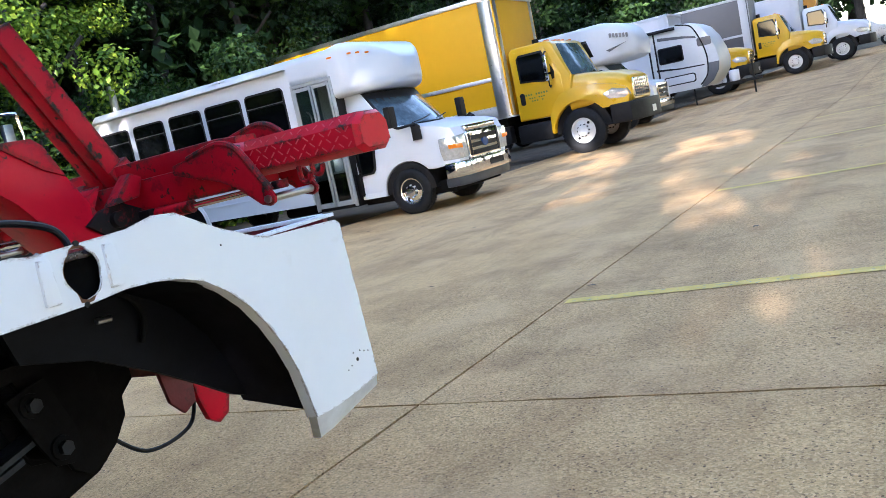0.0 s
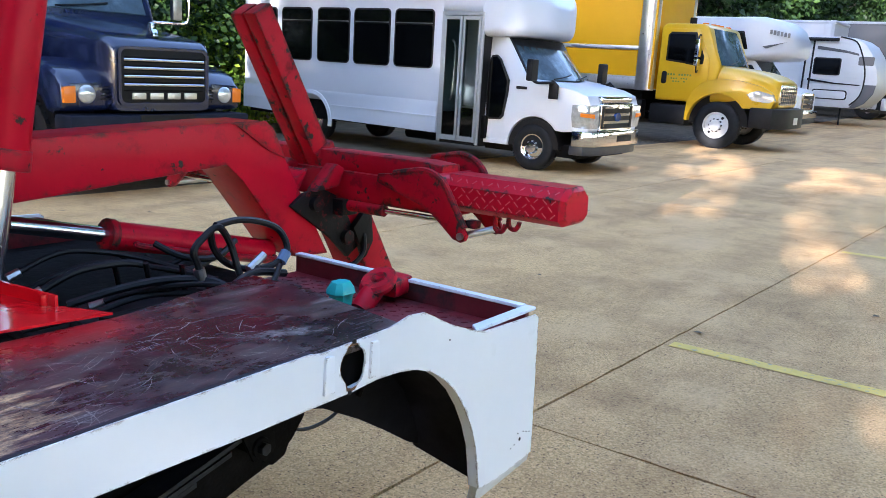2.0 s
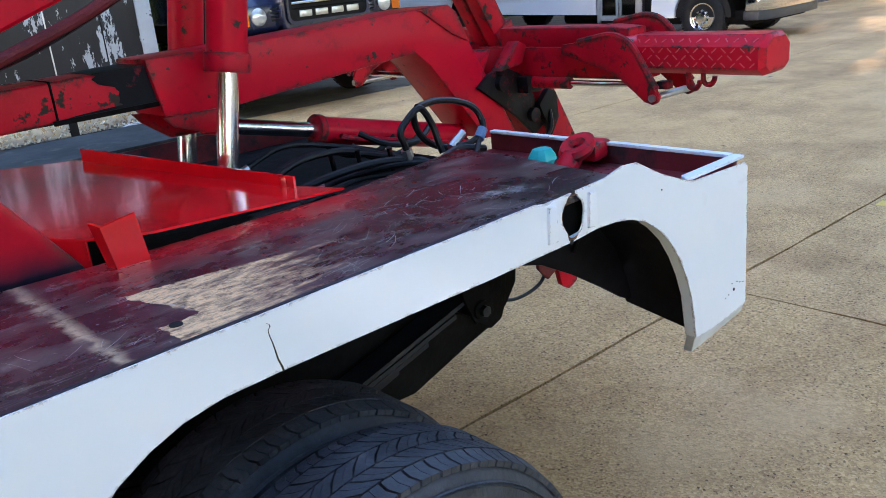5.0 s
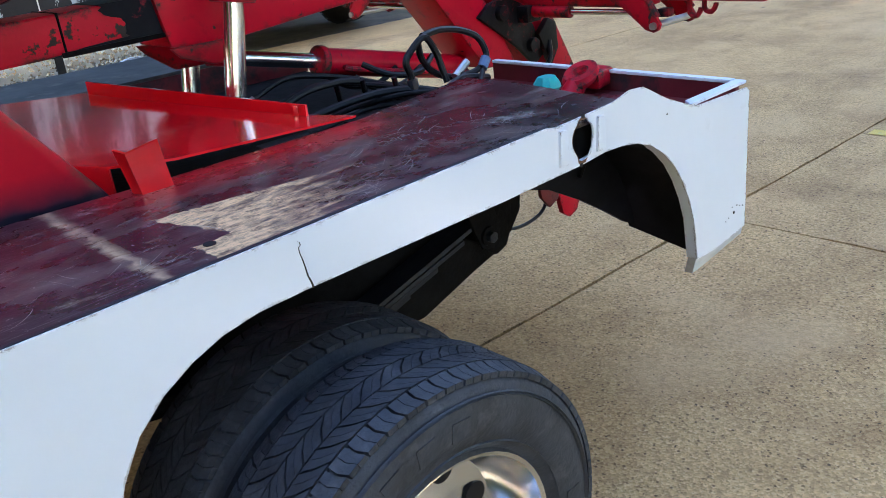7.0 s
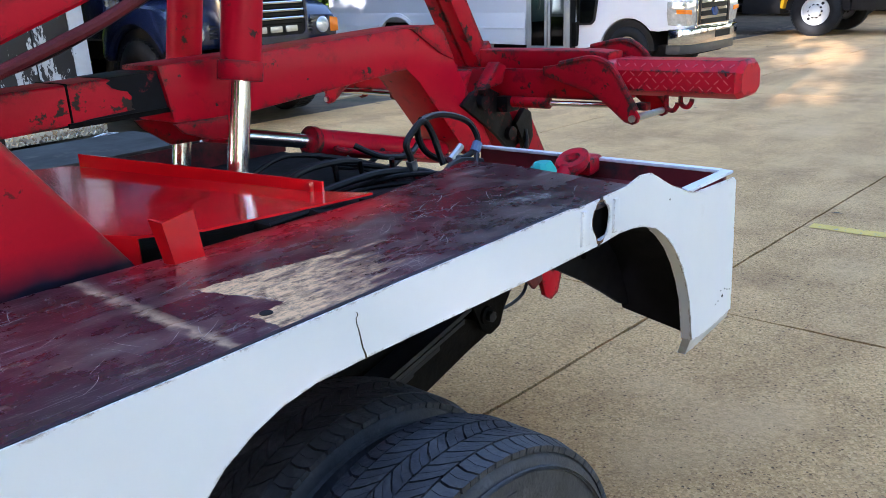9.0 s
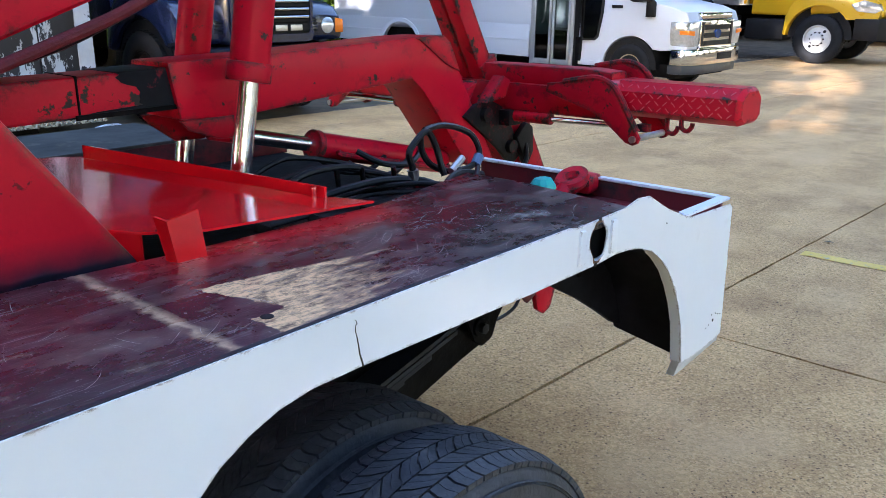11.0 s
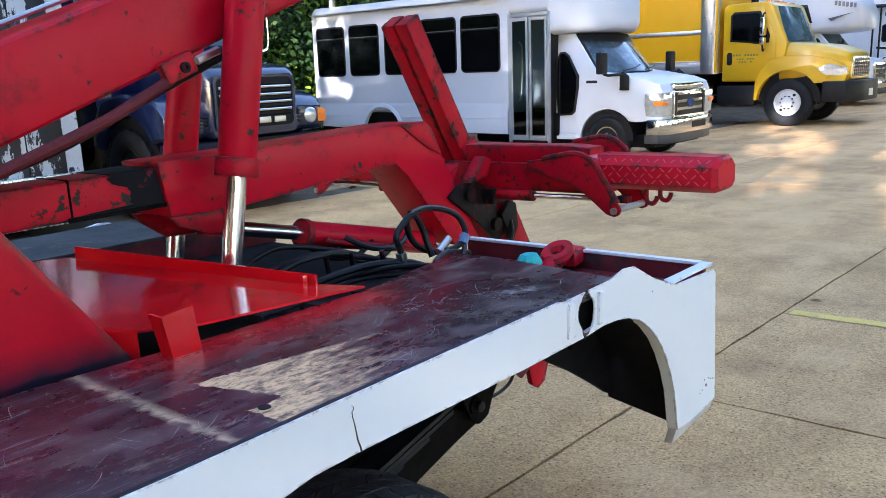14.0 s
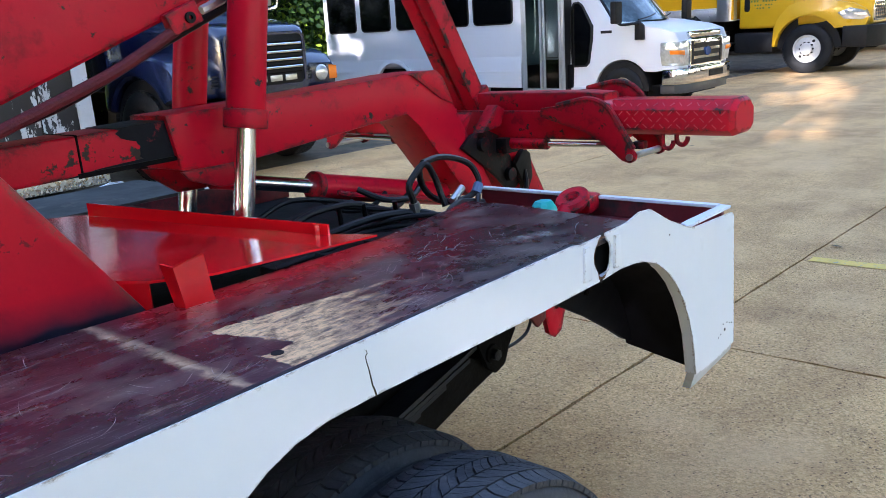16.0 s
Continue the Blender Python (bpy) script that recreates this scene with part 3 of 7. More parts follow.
    ragged = span(op("ADD", noise_at(22.0, (0.45, 1.6, 1), 18, 10.0, 0.78), op("MULTIPLY", fade, 0.34)), 0.60, 0.80)
    sun_patch = op("MULTIPLY", op("MULTIPLY", op("MULTIPLY", left, top_), ragged), 0.92)
    tan = nd.new("ShaderNodeValToRGB")
    tan.color_ramp.elements[0].position, tan.color_ramp.elements[0].color = 0.39, (0.11, 0.050, 0.026, 1)
    tan.color_ramp.elements[1].position, tan.color_ramp.elements[1].color = 0.55, (0.90, 0.52, 0.25, 1)
    ln(noise_at(46.0, (0.7, 1.4, 1), 18, 10.0, 0.80), tan.inputs["Fac"])
    x = nd.new("ShaderNodeMix")
    x.data_type = "RGBA"
    ln(sun_patch, x.inputs["Factor"])
    ln(c, x.inputs[6])
    ln(tan.outputs["Color"], x.inputs[7])
    c = x.outputs[2]
    # red overspray beside the new plate
    spray = op("MULTIPLY", span(op("ADD", py, op("MULTIPLY", wide, 0.25)), 1.53, 1.64), op("MULTIPLY", span(px, 0.12, 0.30), op("SUBTRACT", 1.0, span(px, 0.74, 0.84))))
    c = mix(spray, c, (0.46, 0.009, 0.012))
    ln(c, bs.inputs["Base Color"])
    mr = nd.new("ShaderNodeMix")
    ln(op("MAXIMUM", sun_patch, scuff), mr.inputs["Factor"])
    ln(rough, mr.inputs[2])
    mr.inputs[3].default_value = 0.72
    ln(mr.outputs[0], bs.inputs["Roughness"])
    return m


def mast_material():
    """Worn red paint that turns dark blue towards the plate's foot."""
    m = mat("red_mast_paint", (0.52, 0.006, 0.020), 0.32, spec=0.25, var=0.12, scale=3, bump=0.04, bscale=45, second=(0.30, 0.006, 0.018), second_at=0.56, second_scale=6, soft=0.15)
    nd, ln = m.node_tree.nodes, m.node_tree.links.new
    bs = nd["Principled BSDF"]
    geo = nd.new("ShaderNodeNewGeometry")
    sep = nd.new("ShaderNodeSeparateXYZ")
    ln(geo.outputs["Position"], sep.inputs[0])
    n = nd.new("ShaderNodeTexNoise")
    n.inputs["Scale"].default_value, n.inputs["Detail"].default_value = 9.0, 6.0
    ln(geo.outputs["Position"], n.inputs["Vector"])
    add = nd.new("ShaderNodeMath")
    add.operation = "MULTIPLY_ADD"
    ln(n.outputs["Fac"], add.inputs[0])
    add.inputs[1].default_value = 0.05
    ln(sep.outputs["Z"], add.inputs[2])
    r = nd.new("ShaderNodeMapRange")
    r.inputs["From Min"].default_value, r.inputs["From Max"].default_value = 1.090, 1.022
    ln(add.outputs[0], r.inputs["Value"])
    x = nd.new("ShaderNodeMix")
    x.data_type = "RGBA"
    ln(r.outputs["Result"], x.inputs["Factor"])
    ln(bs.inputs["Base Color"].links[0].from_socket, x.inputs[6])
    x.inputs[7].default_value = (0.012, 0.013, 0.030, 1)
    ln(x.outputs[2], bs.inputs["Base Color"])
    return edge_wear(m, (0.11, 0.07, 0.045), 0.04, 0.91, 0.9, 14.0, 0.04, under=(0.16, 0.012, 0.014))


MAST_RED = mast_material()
DECK = deck_material()
S = 1.215          # the near side of the bed
MID = 2.42         # the truck's middle line
tow = thing("tow_truck", (0.5, MID, 0), "white and red tow truck with boom and wheel lift", "tow truck")

# side panel with its two wheel arches and the lamp hole
top = [(-1.6, 1.006), (0.0, 1.010), (0.45, 1.016), (0.87, 1.021), (0.90, 1.016), (1.08, 1.022), (1.14, 1.034), (1.19, 1.030), (1.28, 0.985), (1.37, 0.950), (1.42, 0.938), (1.64, 0.930), (1.655, 0.92)]
low = [(1.662, 0.60), (1.662, 0.555), (1.60, 0.548), (1.50, 0.542), (1.425, 0.545), (1.415, 0.60), (1.405, 0.655), (1.382, 0.715), (1.352, 0.770), (1.315, 0.820), (1.27, 0.862), (1.22, 0.895), (1.165, 0.914), (1.11, 0.923), (1.05, 0.926), (0.98, 0.921), (0.75, 0.918), (0.31, 0.920), (0.22, 0.918), (0.16, 0.908), (0.11, 0.890), (0.06, 0.862), (0.015, 0.822), (-0.02, 0.765), (-0.045, 0.70), (-0.06, 0.62), (-0.068, 0.50), (-0.07, 0.42), (-1.6, 0.42)]
hole = []
rnd = random.Random(5)
for k in range(22):
    a = 2 * math.pi * k / 22
    hole.append((0.979 + 0.032 * math.cos(a) * (1 + rnd.uniform(-0.10, 0.10)), 0.973 + 0.041 * math.sin(a) * (1 + rnd.uniform(-0.08, 0.08))))
bm = prism(top + low, "y", S, S + 0.003, hole=hole)
side_panel = part("side_panel", bm, WHITE, tow, "dented white-painted steel side with rust at the lamp hole", smooth=30)
arch = low[4:17]
bm = loft([[(x, S + 0.003, z), (x, S + 0.030, z), (x + 0.004, S + 0.030, z + 0.006), (x + 0.004, S + 0.003, z + 0.006)] for x, z in arch])
part("arch_lip", bm, WHITE, side_panel)
bm = loft([[(x, S + 0.003, z), (x, S + 0.05, z), (x + 0.001, S + 0.05, z + 0.006), (x + 0.001, S + 0.003, z + 0.006)] for x, z in low[17:28]])
part("arch_lip", bm, WHITE, side_panel)
bm = prism([(1.662, 0.556), (1.50, 0.543), (1.425, 0.546), (1.452, 0.488), (1.50, 0.492), (1.665, 0.528)], "y", S + 0.004, S + 0.026)
for v in bm.verts:
    v.co.y += max(0, 0.545 - v.co.z) * 0.45
part("flap_hem", bm, mat("grey_scuffed_hem", (0.55, 0.57, 0.60), 0.5, var=0.15, scale=12), side_panel, "scuffed grey folded lower hem")
for (dx, dz, r) in ((-0.004, 0.047, 0.005), (-0.014, -0.050, 0.005)):
    part("bolt_hole", cyl((0.985 + dx, S - 0.0015, 0.972 + dz), (0.985 + dx, S + 0.003, 0.972 + dz), r, n=10), BLACK, side_panel, "rusted bolt hole")
for (x, z, r) in ((1.60, 0.612, 0.0045), (1.615, 0.628, 0.002), (1.575, 0.605, 0.0018), (1.63, 0.622, 0.002), (1.59, 0.63, 0.0018), (1.645, 0.618, 0.0018), (1.56, 0.60, 0.0016), (1.28, 0.95, 0.002)):
    part("bolt_hole", cyl((x, S - 0.001, z), (x, S + 0.003, z), r, n=8), BLACK, side_panel)
for x in (0.915, 1.035):
    part("lamp_bracket", prism([(x - 0.014, 0.935), (x + 0.014, 0.935), (x + 0.012, 1.006), (x - 0.010, 1.008)], "y", S - 0.006, S + 0.004, 0.004), WHITE, side_panel)
rnd = random.Random(12)
rim = [(1.0 + rnd.uniform(0.0, 0.05) + (0.12 if k in (5, 6, 15, 16, 17) else 0.0)) for k in range(22)]
bm = bmesh.new()
ins = [bm.verts.new((x, S - 0.0012, z)) for x, z in hole]
outs = [bm.verts.new((0.979 + (x - 0.979) * r, S - 0.0009, 0.973 + (z - 0.973) * r)) for (x, z), r in zip(hole, rim)]
for k in range(22):
    bm.faces.new((ins[k], ins[k - 1], outs[k - 1], outs[k]))
part("rust_rim", bm, mat("brown_rust", (0.16, 0.075, 0.030), 0.9, var=0.4, scale=60, bump=0.3, bscale=200), side_panel, "brown rust round the lamp hole")
# black plate added behind the hole in place of the bed cavity's shade
part("lamp_pocket", box((0.915, S + 0.016, 0.918), (1.045, S + 0.030, 0.993)), mat("hole_shade_black", (0.003, 0.003, 0.003), 0.9, spec=0.05, var=0.3, scale=20), side_panel, "added black plate for the shade behind the lamp hole")
# the crack in the panel
bm = bmesh.new()
pts = [(0.3025, 0.9985), (0.3060, 0.9960), (0.3068, 0.9915), (0.3030, 0.9885), (0.3035, 0.980), (0.3065, 0.968), (0.3088, 0.954), (0.3108, 0.940), (0.3150, 0.928), (0.3170, 0.9185)]
for k, ((x0, z0), (x1, z1)) in enumerate(zip(pts, pts[1:])):
    w = 0.0004 if k < 3 else 0.0004 + 0.0011 * (0.99 - z0) / 0.07
    prism([(x0 - w, z0), (x0 + w, z0), (x1 + w * 1.2, z1), (x1 - w * 1.2, z1)], "y", S - 0.0010, S + 0.001, bm=bm)
part("crack", bm, mat("rusty_crack", (0.035, 0.028, 0.012), 0.9, var=0.4, scale=60), side_panel, "rusty crack through the paint")

# near deck plate, rear tray, well and far deck
bm = prism([(-1.6, 1.222), (1.155, 1.222), (1.21, 1.60), (1.205, 1.76), (0.80, 1.68), (0.30, 1.685), (0.10, 1.70), (-1.6, 1.70)], "z", 0.994, 1.006, 0.002)
near_deck = part("deck_plate", bm, DECK, tow, "scuffed dark maroon deck plate with a worn patch painted as sunlit tan")
bm = loft([[(x, 1.2185, z - 0.012), (x, 1.228, z - 0.012), (x, 1.228, z + 0.0005), (x, 1.2185, z + 0.0015)] for x, z in ((-1.6, 1.006), (0.0, 1.010), (0.45, 1.016), (0.88, 1.021))])
part("deck_edge", bm, mat("dark_blue_edge_paint", (0.012, 0.013, 0.022), 0.5, var=0.3, scale=10), near_deck)
bm = bmesh.new()
rnd = random.Random(41)
for k in range(150):
    x, y = (rnd.gauss(0.72, 0.13), rnd.gauss(1.42, 0.08)) if k < 100 else ((rnd.gauss(0.50, 0.035), rnd.gauss(1.30, 0.03)) if k < 118 else (rnd.uniform(-0.4, 0.3), rnd.uniform(1.28, 1.62)))
    a = radians(rnd.choice((20, 35, 110, 75, 150)) + rnd.uniform(-14, 14))
    L, bend, w = rnd.uniform(0.015, 0.085), rnd.uniform(-0.4, 0.4), rnd.uniform(0.0001, 0.0005)
    prev = None
    for q in range(9):
        t = q / 8 - 0.5
        aa = a + bend * t
        cx, cy = x + L * t * math.cos(aa), y + L * t * math.sin(aa)
        cy = min(max(cy, 1.232), 1.66)
        ww = w * (1 - (2 * t) ** 2) + 0.0001
        pair = [bm.verts.new((cx - ww * math.sin(aa), cy + ww * math.cos(aa), 1.0068)), bm.verts.new((cx + ww * math.sin(aa), cy - ww * math.cos(aa), 1.0068))]
        if prev:
            bm.faces.new((prev[0], prev[1], pair[1], pair[0]))
        prev = pair
scr = part("scratches", bm, mat("bare_scratched_metal", (0.46, 0.38, 0.33), 0.6, var=0.3, scale=30), near_deck, "bright curved scratches in the deck paint", smooth=0)
scr["kind"] = "stuff"
bm = cyl((0.213, 1.305, 1.0045), (0.213, 1.305, 1.0072), 0.010, n=14)
part("bolt_hole", bm, BLACK, near_deck)
bm = prism([(1.16, 1.425), (1.33, 1.425), (1.33, 1.235), (1.63, 1.235), (1.63, 2.06), (1.16, 2.06)], "z", 0.878, 0.890)
tray = part("rear_tray", bm, RED_DARK, tow, "maroon tread-plate tray behind the deck")
bm = bmesh.new()
prism([(1.39, 1.222), (1.652, 1.222), (1.652, 1.252), (1.416, 1.252)], "z", 0.938, 0.946, 0.002, bm=bm)
box((1.628, 1.252, 0.939), (1.652, 1.615, 0.948), 0.002, bm=bm)
part("rear_rail", bm, WHITE, tow, "white-painted rear rail")
bm = box((1.628, 1.70, 0.939), (1.652, 2.06, 0.948), 0.002)
part("rear_rail", bm, WHITE, tow, "white-painted rear rail")
part("rear_skirt", box((1.632, 1.24, 0.60), (1.648, 2.06, 0.939)), RED_DARK, tow)
part("tray_wall", box((1.19, 1.235, 0.930), (1.20, 1.76, 0.994)), RED_DARK, tow)
rnd = random.Random(3)
bm = bmesh.new()
for i in range(15):
    for j in range(24):
        x, y = 1.225 + i * 0.026, 1.28 + j * 0.032
        if x < 1.345 and y < 1.44:
            continue
        a = 0.8 if (i + j) % 2 else -0.8
        m = pose(x, y, 0.8905, 0, 0, math.degrees(a))
        bmesh.ops.create_cube(bm, size=1, matrix=m @ Matrix.Diagonal((0.017, 0.004, 0.003, 1)))
part("tread_pattern", bm, RED_DARK, tray)
bm = bmesh.new()
box((-1.6, 1.72, 0.82), (1.62, 3.12, 0.842), bm=bm)
box((0.78, 1.70, 0.84), (1.18, 1.72, 1.0), bm=bm)
part("well_floor", bm, GRIME, tow, "grimy dark well between the decks")
bm = bmesh.new()
prism([(-1.6, 0.84), (1.64, 0.84), (1.64, 0.872), (1.56, 0.885), (1.38, 0.940), (-1.6, 0.940)], "y", 3.10, 3.12, bm=bm)
part("well_wall", bm, RED_DARK, tow, "maroon inner wall of the well")
bm = box((-1.6, 3.10, 0.941), (1.25, 3.60, 0.953), 0.002)
part("deck_plate", bm, mat("worn_grey_deck", (0.060, 0.061, 0.058), 0.75, spec=0.2, var=0.35, scale=5, second=(0.13, 0.12, 0.10), second_at=0.58, second_scale=9, soft=0.15), tow, "worn dark grey far deck plate")
bm = prism([(x, z - 0.075) for x, z in top + low], "y", 2 * MID - S - 0.018, 2 * MID - S)
part("side_panel", bm, WHITE, tow, "white-painted far side of the bed")
bm = box((-1.62, 1.22, 0.45), (-1.60, 3.62, 1.0))
part("front_wall", bm, WHITE, tow)

# red cover plate with its lip, bracket and flange
PLATE_Z = {0.785: 1.012, 0.730: 1.016, 0.585: 1.012, 0.05: 1.045, 0.254: 1.040, 0.356: 1.036}
bm = prism([(0.785, 1.678), (0.730, 1.78), (0.585, 2.70), (0.05, 2.80), (0.05, 2.10), (0.254, 1.73), (0.356, 1.675)], "z", 0.0, 0.005)
for v in bm.verts:
    v.co.z += PLATE_Z[min(PLATE_Z, key=lambda q: abs(q - v.co.x))]
plate = part("cover_plate", bm, RED_FRESH, tow, "glossy freshly painted red steel cover plate")
bm = loft([[(0.718, 1.768, 1.016), (0.724, 1.768, 1.016), (0.724, 1.768, 1.046), (0.718, 1.768, 1.046)], [(0.590, 2.66, 1.018), (0.596, 2.66, 1.018), (0.596, 2.66, 1.054), (0.590, 2.66, 1.054)]])
part("plate_lip", bm, RED_FRESH, plate)
bm = cyl((0.712, 1.80, 1.018), (0.712, 1.80, 1.044), 0.009, n=6, w=0.002)
part("bolt", bm, RED_FRESH, plate)
bm = prism([(0.254, 1.732), (0.03, 2.14), (0.03, 2.145), (0.259, 1.737)], "z", 0.965, 1.041)
part("plate_flange", bm, RED_FRESH, plate)
bm = bmesh.new()
prism([(0.264, 1.004), (0.324, 1.004), (0.313, 1.094), (0.250, 1.084)], "y", 1.630, 1.636, bm=bm)
loft([[(0.264, 1.632, 1.004), (0.250, 1.632, 1.084), (0.256, 1.632, 1.084), (0.270, 1.632, 1.004)], [(0.258, 1.656, 1.004), (0.240, 1.656, 1.090), (0.246, 1.656, 1.090), (0.264, 1.656, 1.004)]], bm)
part("bracket", bm, RED_FRESH, tow, "bent red angle bracket welded to the deck")

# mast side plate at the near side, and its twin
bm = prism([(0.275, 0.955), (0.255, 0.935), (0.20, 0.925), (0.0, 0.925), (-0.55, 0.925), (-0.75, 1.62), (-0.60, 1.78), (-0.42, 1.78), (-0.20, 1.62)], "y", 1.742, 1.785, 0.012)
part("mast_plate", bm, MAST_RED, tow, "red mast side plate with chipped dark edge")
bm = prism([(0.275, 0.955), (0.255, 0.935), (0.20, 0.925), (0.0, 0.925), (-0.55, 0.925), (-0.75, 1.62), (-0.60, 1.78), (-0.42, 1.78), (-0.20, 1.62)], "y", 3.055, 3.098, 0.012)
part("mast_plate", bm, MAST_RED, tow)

# main boom
def beam(x0, z0, x1, z1, h, y0, y1, w=0.02):
    """A box beam in the truck's upright middle plane, from its lower edge's ends."""
    d = Vector((x1 - x0, z1 - z0)).normalized()
    n = Vector((-d.y, d.x)) * h
    return prism([(x0, z0), (x1, z1), (x1 + n.x, z1 + n.y), (x0 + n.x, z0 + n.y)], "y", y0, y1, w, 3)


bm = beam(-0.75, 0.965, 3.1, 2.45, 0.205, 2.285, 2.555, 0.022)
boom = part("boom", bm, RED, tow, "long red steel boom rising to the rear")
bm = beam(2.6, 2.27, 3.6, 2.655, 0.17, 2.31, 2.53, 0.02)
part("boom_extension", bm, RED_DARK, boom)
bm = bmesh.new()
tube([(-0.4, 2.40, 1.345), (0.2, 2.40, 1.578), (1.2, 2.40, 1.963), (3.0, 2.40, 2.655)], 0.007, 8, bm)
part("winch_cable", bm, STEEL, boom, "steel winch cable along the boom")
bm = bmesh.new()
tube([(0.05, 2.27, 1.235), (0.30, 2.27, 1.325), (0.51, 2.27, 1.402), (0.62, 2.27, 1.453), (0.72, 2.27, 1.503)], 0.0145, 10, bm)
part("boom_hose", bm, mat("red_sleeved_hose", (0.12, 0.008, 0.013), 0.75, var=0.3, scale=30, bump=0.4, bscale=150), boom, "hose in red sleeving below the boom")
bm = bmesh.new()
tube([(0.10, 2.30, 1.27), (0.40, 2.30, 1.345), (0.70, 2.30, 1.475), (0.95, 2.30, 1.58)], 0.012, 8, bm)
part("boom_hose", bm, HOSE, boom)
bm = beam(0.705, 1.487, 0.795, 1.522, 0.055, 2.255, 2.285, 0.004)
bk = part("cable_block", bm, RED, boom)
bm = lathe([(0.006, 0), (0.014, 0), (0.014, -0.008), (0.006, -0.008)], (0.752, 2.254, 1.531), "y", 16, closed=True)
part("block_ring", bm, GREASE, bk)
bm = cyl((0.80, 2.27, 1.548), (0.87, 2.27, 1.575), 0.012, n=6)
part("hose_fitting", bm, STEEL, boom)

# lift cylinders
def lift_cylinder(y, x0, z0, reach=0.36, lean=0.13):
    d = Vector((lean, 0, 0.86)).normalized()
    p = Vector((x0, y, z0))
    c = part("lift_cylinder", cyl(p + d * reach, p + d * 1.02, 0.052, n=28, w=0.006), RED, tow, "red hydraulic lift cylinder with chrome rod")
    part("collar", cyl(p + d * (reach - 0.015), p + d * (reach + 0.035), 0.059, n=28, w=0.005), RED_CHIPPED, c)
    part("rod", cyl(p - d * 0.06, p + d * reach, 0.0285, n=24), ROD, c, "polished chrome piston rod")
    side = p + Vector((0.045, 0.035, 0))
    t = bmesh.new()
    tube([side + d * (reach + 0.08), side + d * (reach + 0.11) + Vector((0.014, 0.004, 0)), side + d * 0.95 + Vector((0.014, 0.004, 0))], 0.009, 8, t)
    part("oil_pipe", t, RED, c)
    t = bmesh.new()
    cyl(p + d * 0.78 + Vector((0.03, 0, 0)), p + d * 0.78 + Vector((0.11, 0, -0.012)), 0.016, n=12, bm=t)
    cyl(p + d * 0.86 + Vector((0.03, 0, 0)), p + d * 0.86 + Vector((0.09, 0, -0.012)), 0.014, n=12, bm=t)
    part("oil_port", t, RED, c)
    part("lug", cyl(p - Vector((0, 0.05, 0)) - d * 0.06, p + Vector((0, 0.05, 0)) - d * 0.06, 0.04, n=20, w=0.004), GRIME, c)


lift_cylinder(2.205, 0.795, 0.985, 0.275, 0.155)
lift_cylinder(2.650, 0.885, 0.900, 0.29, 0.165)

# lower boom: inner tube, outer sleeve and elbow
bm = beam(-0.75, 1.140, 0.80, 1.180, 0.100, 2.345, 2.505, 0.012)
inner = part("inner_tube", bm, RED_CHIPPED, tow, "worn inner tube of the lower boom")
WORN_BAND = mat("rubbed_black_band", (0.004, 0.005, 0.009), 0.6, spec=0.15, var=0.4, scale=8, dirt=(0.20, 0.008, 0.016), dirt_at=0.60, dirt_scale=9, dirt_rough=0.45, soft=0.04)
rnd = random.Random(8)
bm = prism([(0.71, 1.174), (0.71, 1.2795)] + [(0.555 + (0.055 * min(1.0, max(0.0, (k - 3) / 4)) if k < 14 else -0.05 * (k - 13)) + rnd.uniform(-0.007, 0.007), 1.2755 - 0.1045 * k / 16) for k in range(17)], "y", 2.3435, 2.5065)
part("worn_band", bm, WORN_BAND, inner, "rubbed black band beside the sleeve")
bm = beam(0.448, 1.169, 0.454, 1.169, 0.104, 2.342, 2.508)
part("weld_seam", bm, GRIME, inner)
bm = prism([(0.44, 1.168), (0.72, 1.172), (0.72, 1.184), (0.44, 1.180)], "y", 2.337, 2.345)
part("wear_pad", bm, GRIME, inner)
bm = bmesh.new()
prism([(0.712, 1.142), (0.86, 1.130), (1.590, 1.190), (1.650, 1.140), (1.885, 0.85), (2.045, 0.84), (1.775, 1.300), (1.742, 1.326), (1.60, 1.324), (1.01, 1.298), (0.686, 1.292)], "y", 2.330, 2.520, 0.007, 2, bm=bm)
lower = part("lower_boom", bm, RED, tow, "cranked red lower boom of the wheel lift")
bm = prism([(1.600, 1.322), (1.625, 1.315), (1.755, 1.230), (1.828, 1.200), (1.776, 1.302), (1.742, 1.327)], "y", 2.322, 2.332, 0.003)
part("gusset", bm, RED, lower)
bm = prism([(0.705, 1.140), (0.90, 1.140), (0.905, 1.100), (0.885, 1.078), (0.82, 1.080), (0.73, 1.112)], "y", 2.322, 2.336, 0.004)
lugp = part("lug_plate", bm, RED_CHIPPED, lower)
part("bolt", cyl((0.875, 2.310, 1.106), (0.875, 2.326, 1.106), 0.013, n=6, w=0.002), RED_CHIPPED, lugp)
bm = prism([(0.70, 1.140), (0.90, 1.128), (0.915, 1.075), (0.895, 1.052), (0.80, 1.055), (0.725, 1.110)], "y", 2.514, 2.528, 0.004)
part("lug_plate", bm, RED_CHIPPED, lower)
bm = bmesh.new()
cyl((0.075, 2.29, 1.215), (0.075, 2.35, 1.215), 0.055, n=24, w=0.006, bm=bm)
prism([(-0.10, 1.10), (0.10, 1.16), (0.135, 1.20), (0.12, 1.26), (0.05, 1.30), (-0.10, 1.34)], "y", 2.30, 2.33, 0.008, bm=bm)
cyl((0.075, 2.27, 1.215), (0.075, 2.29, 1.215), 0.026, n=6, w=0.003, bm=bm)
part("pivot", bm, RED_CHIPPED, inner, "boom pivot with bolt head")

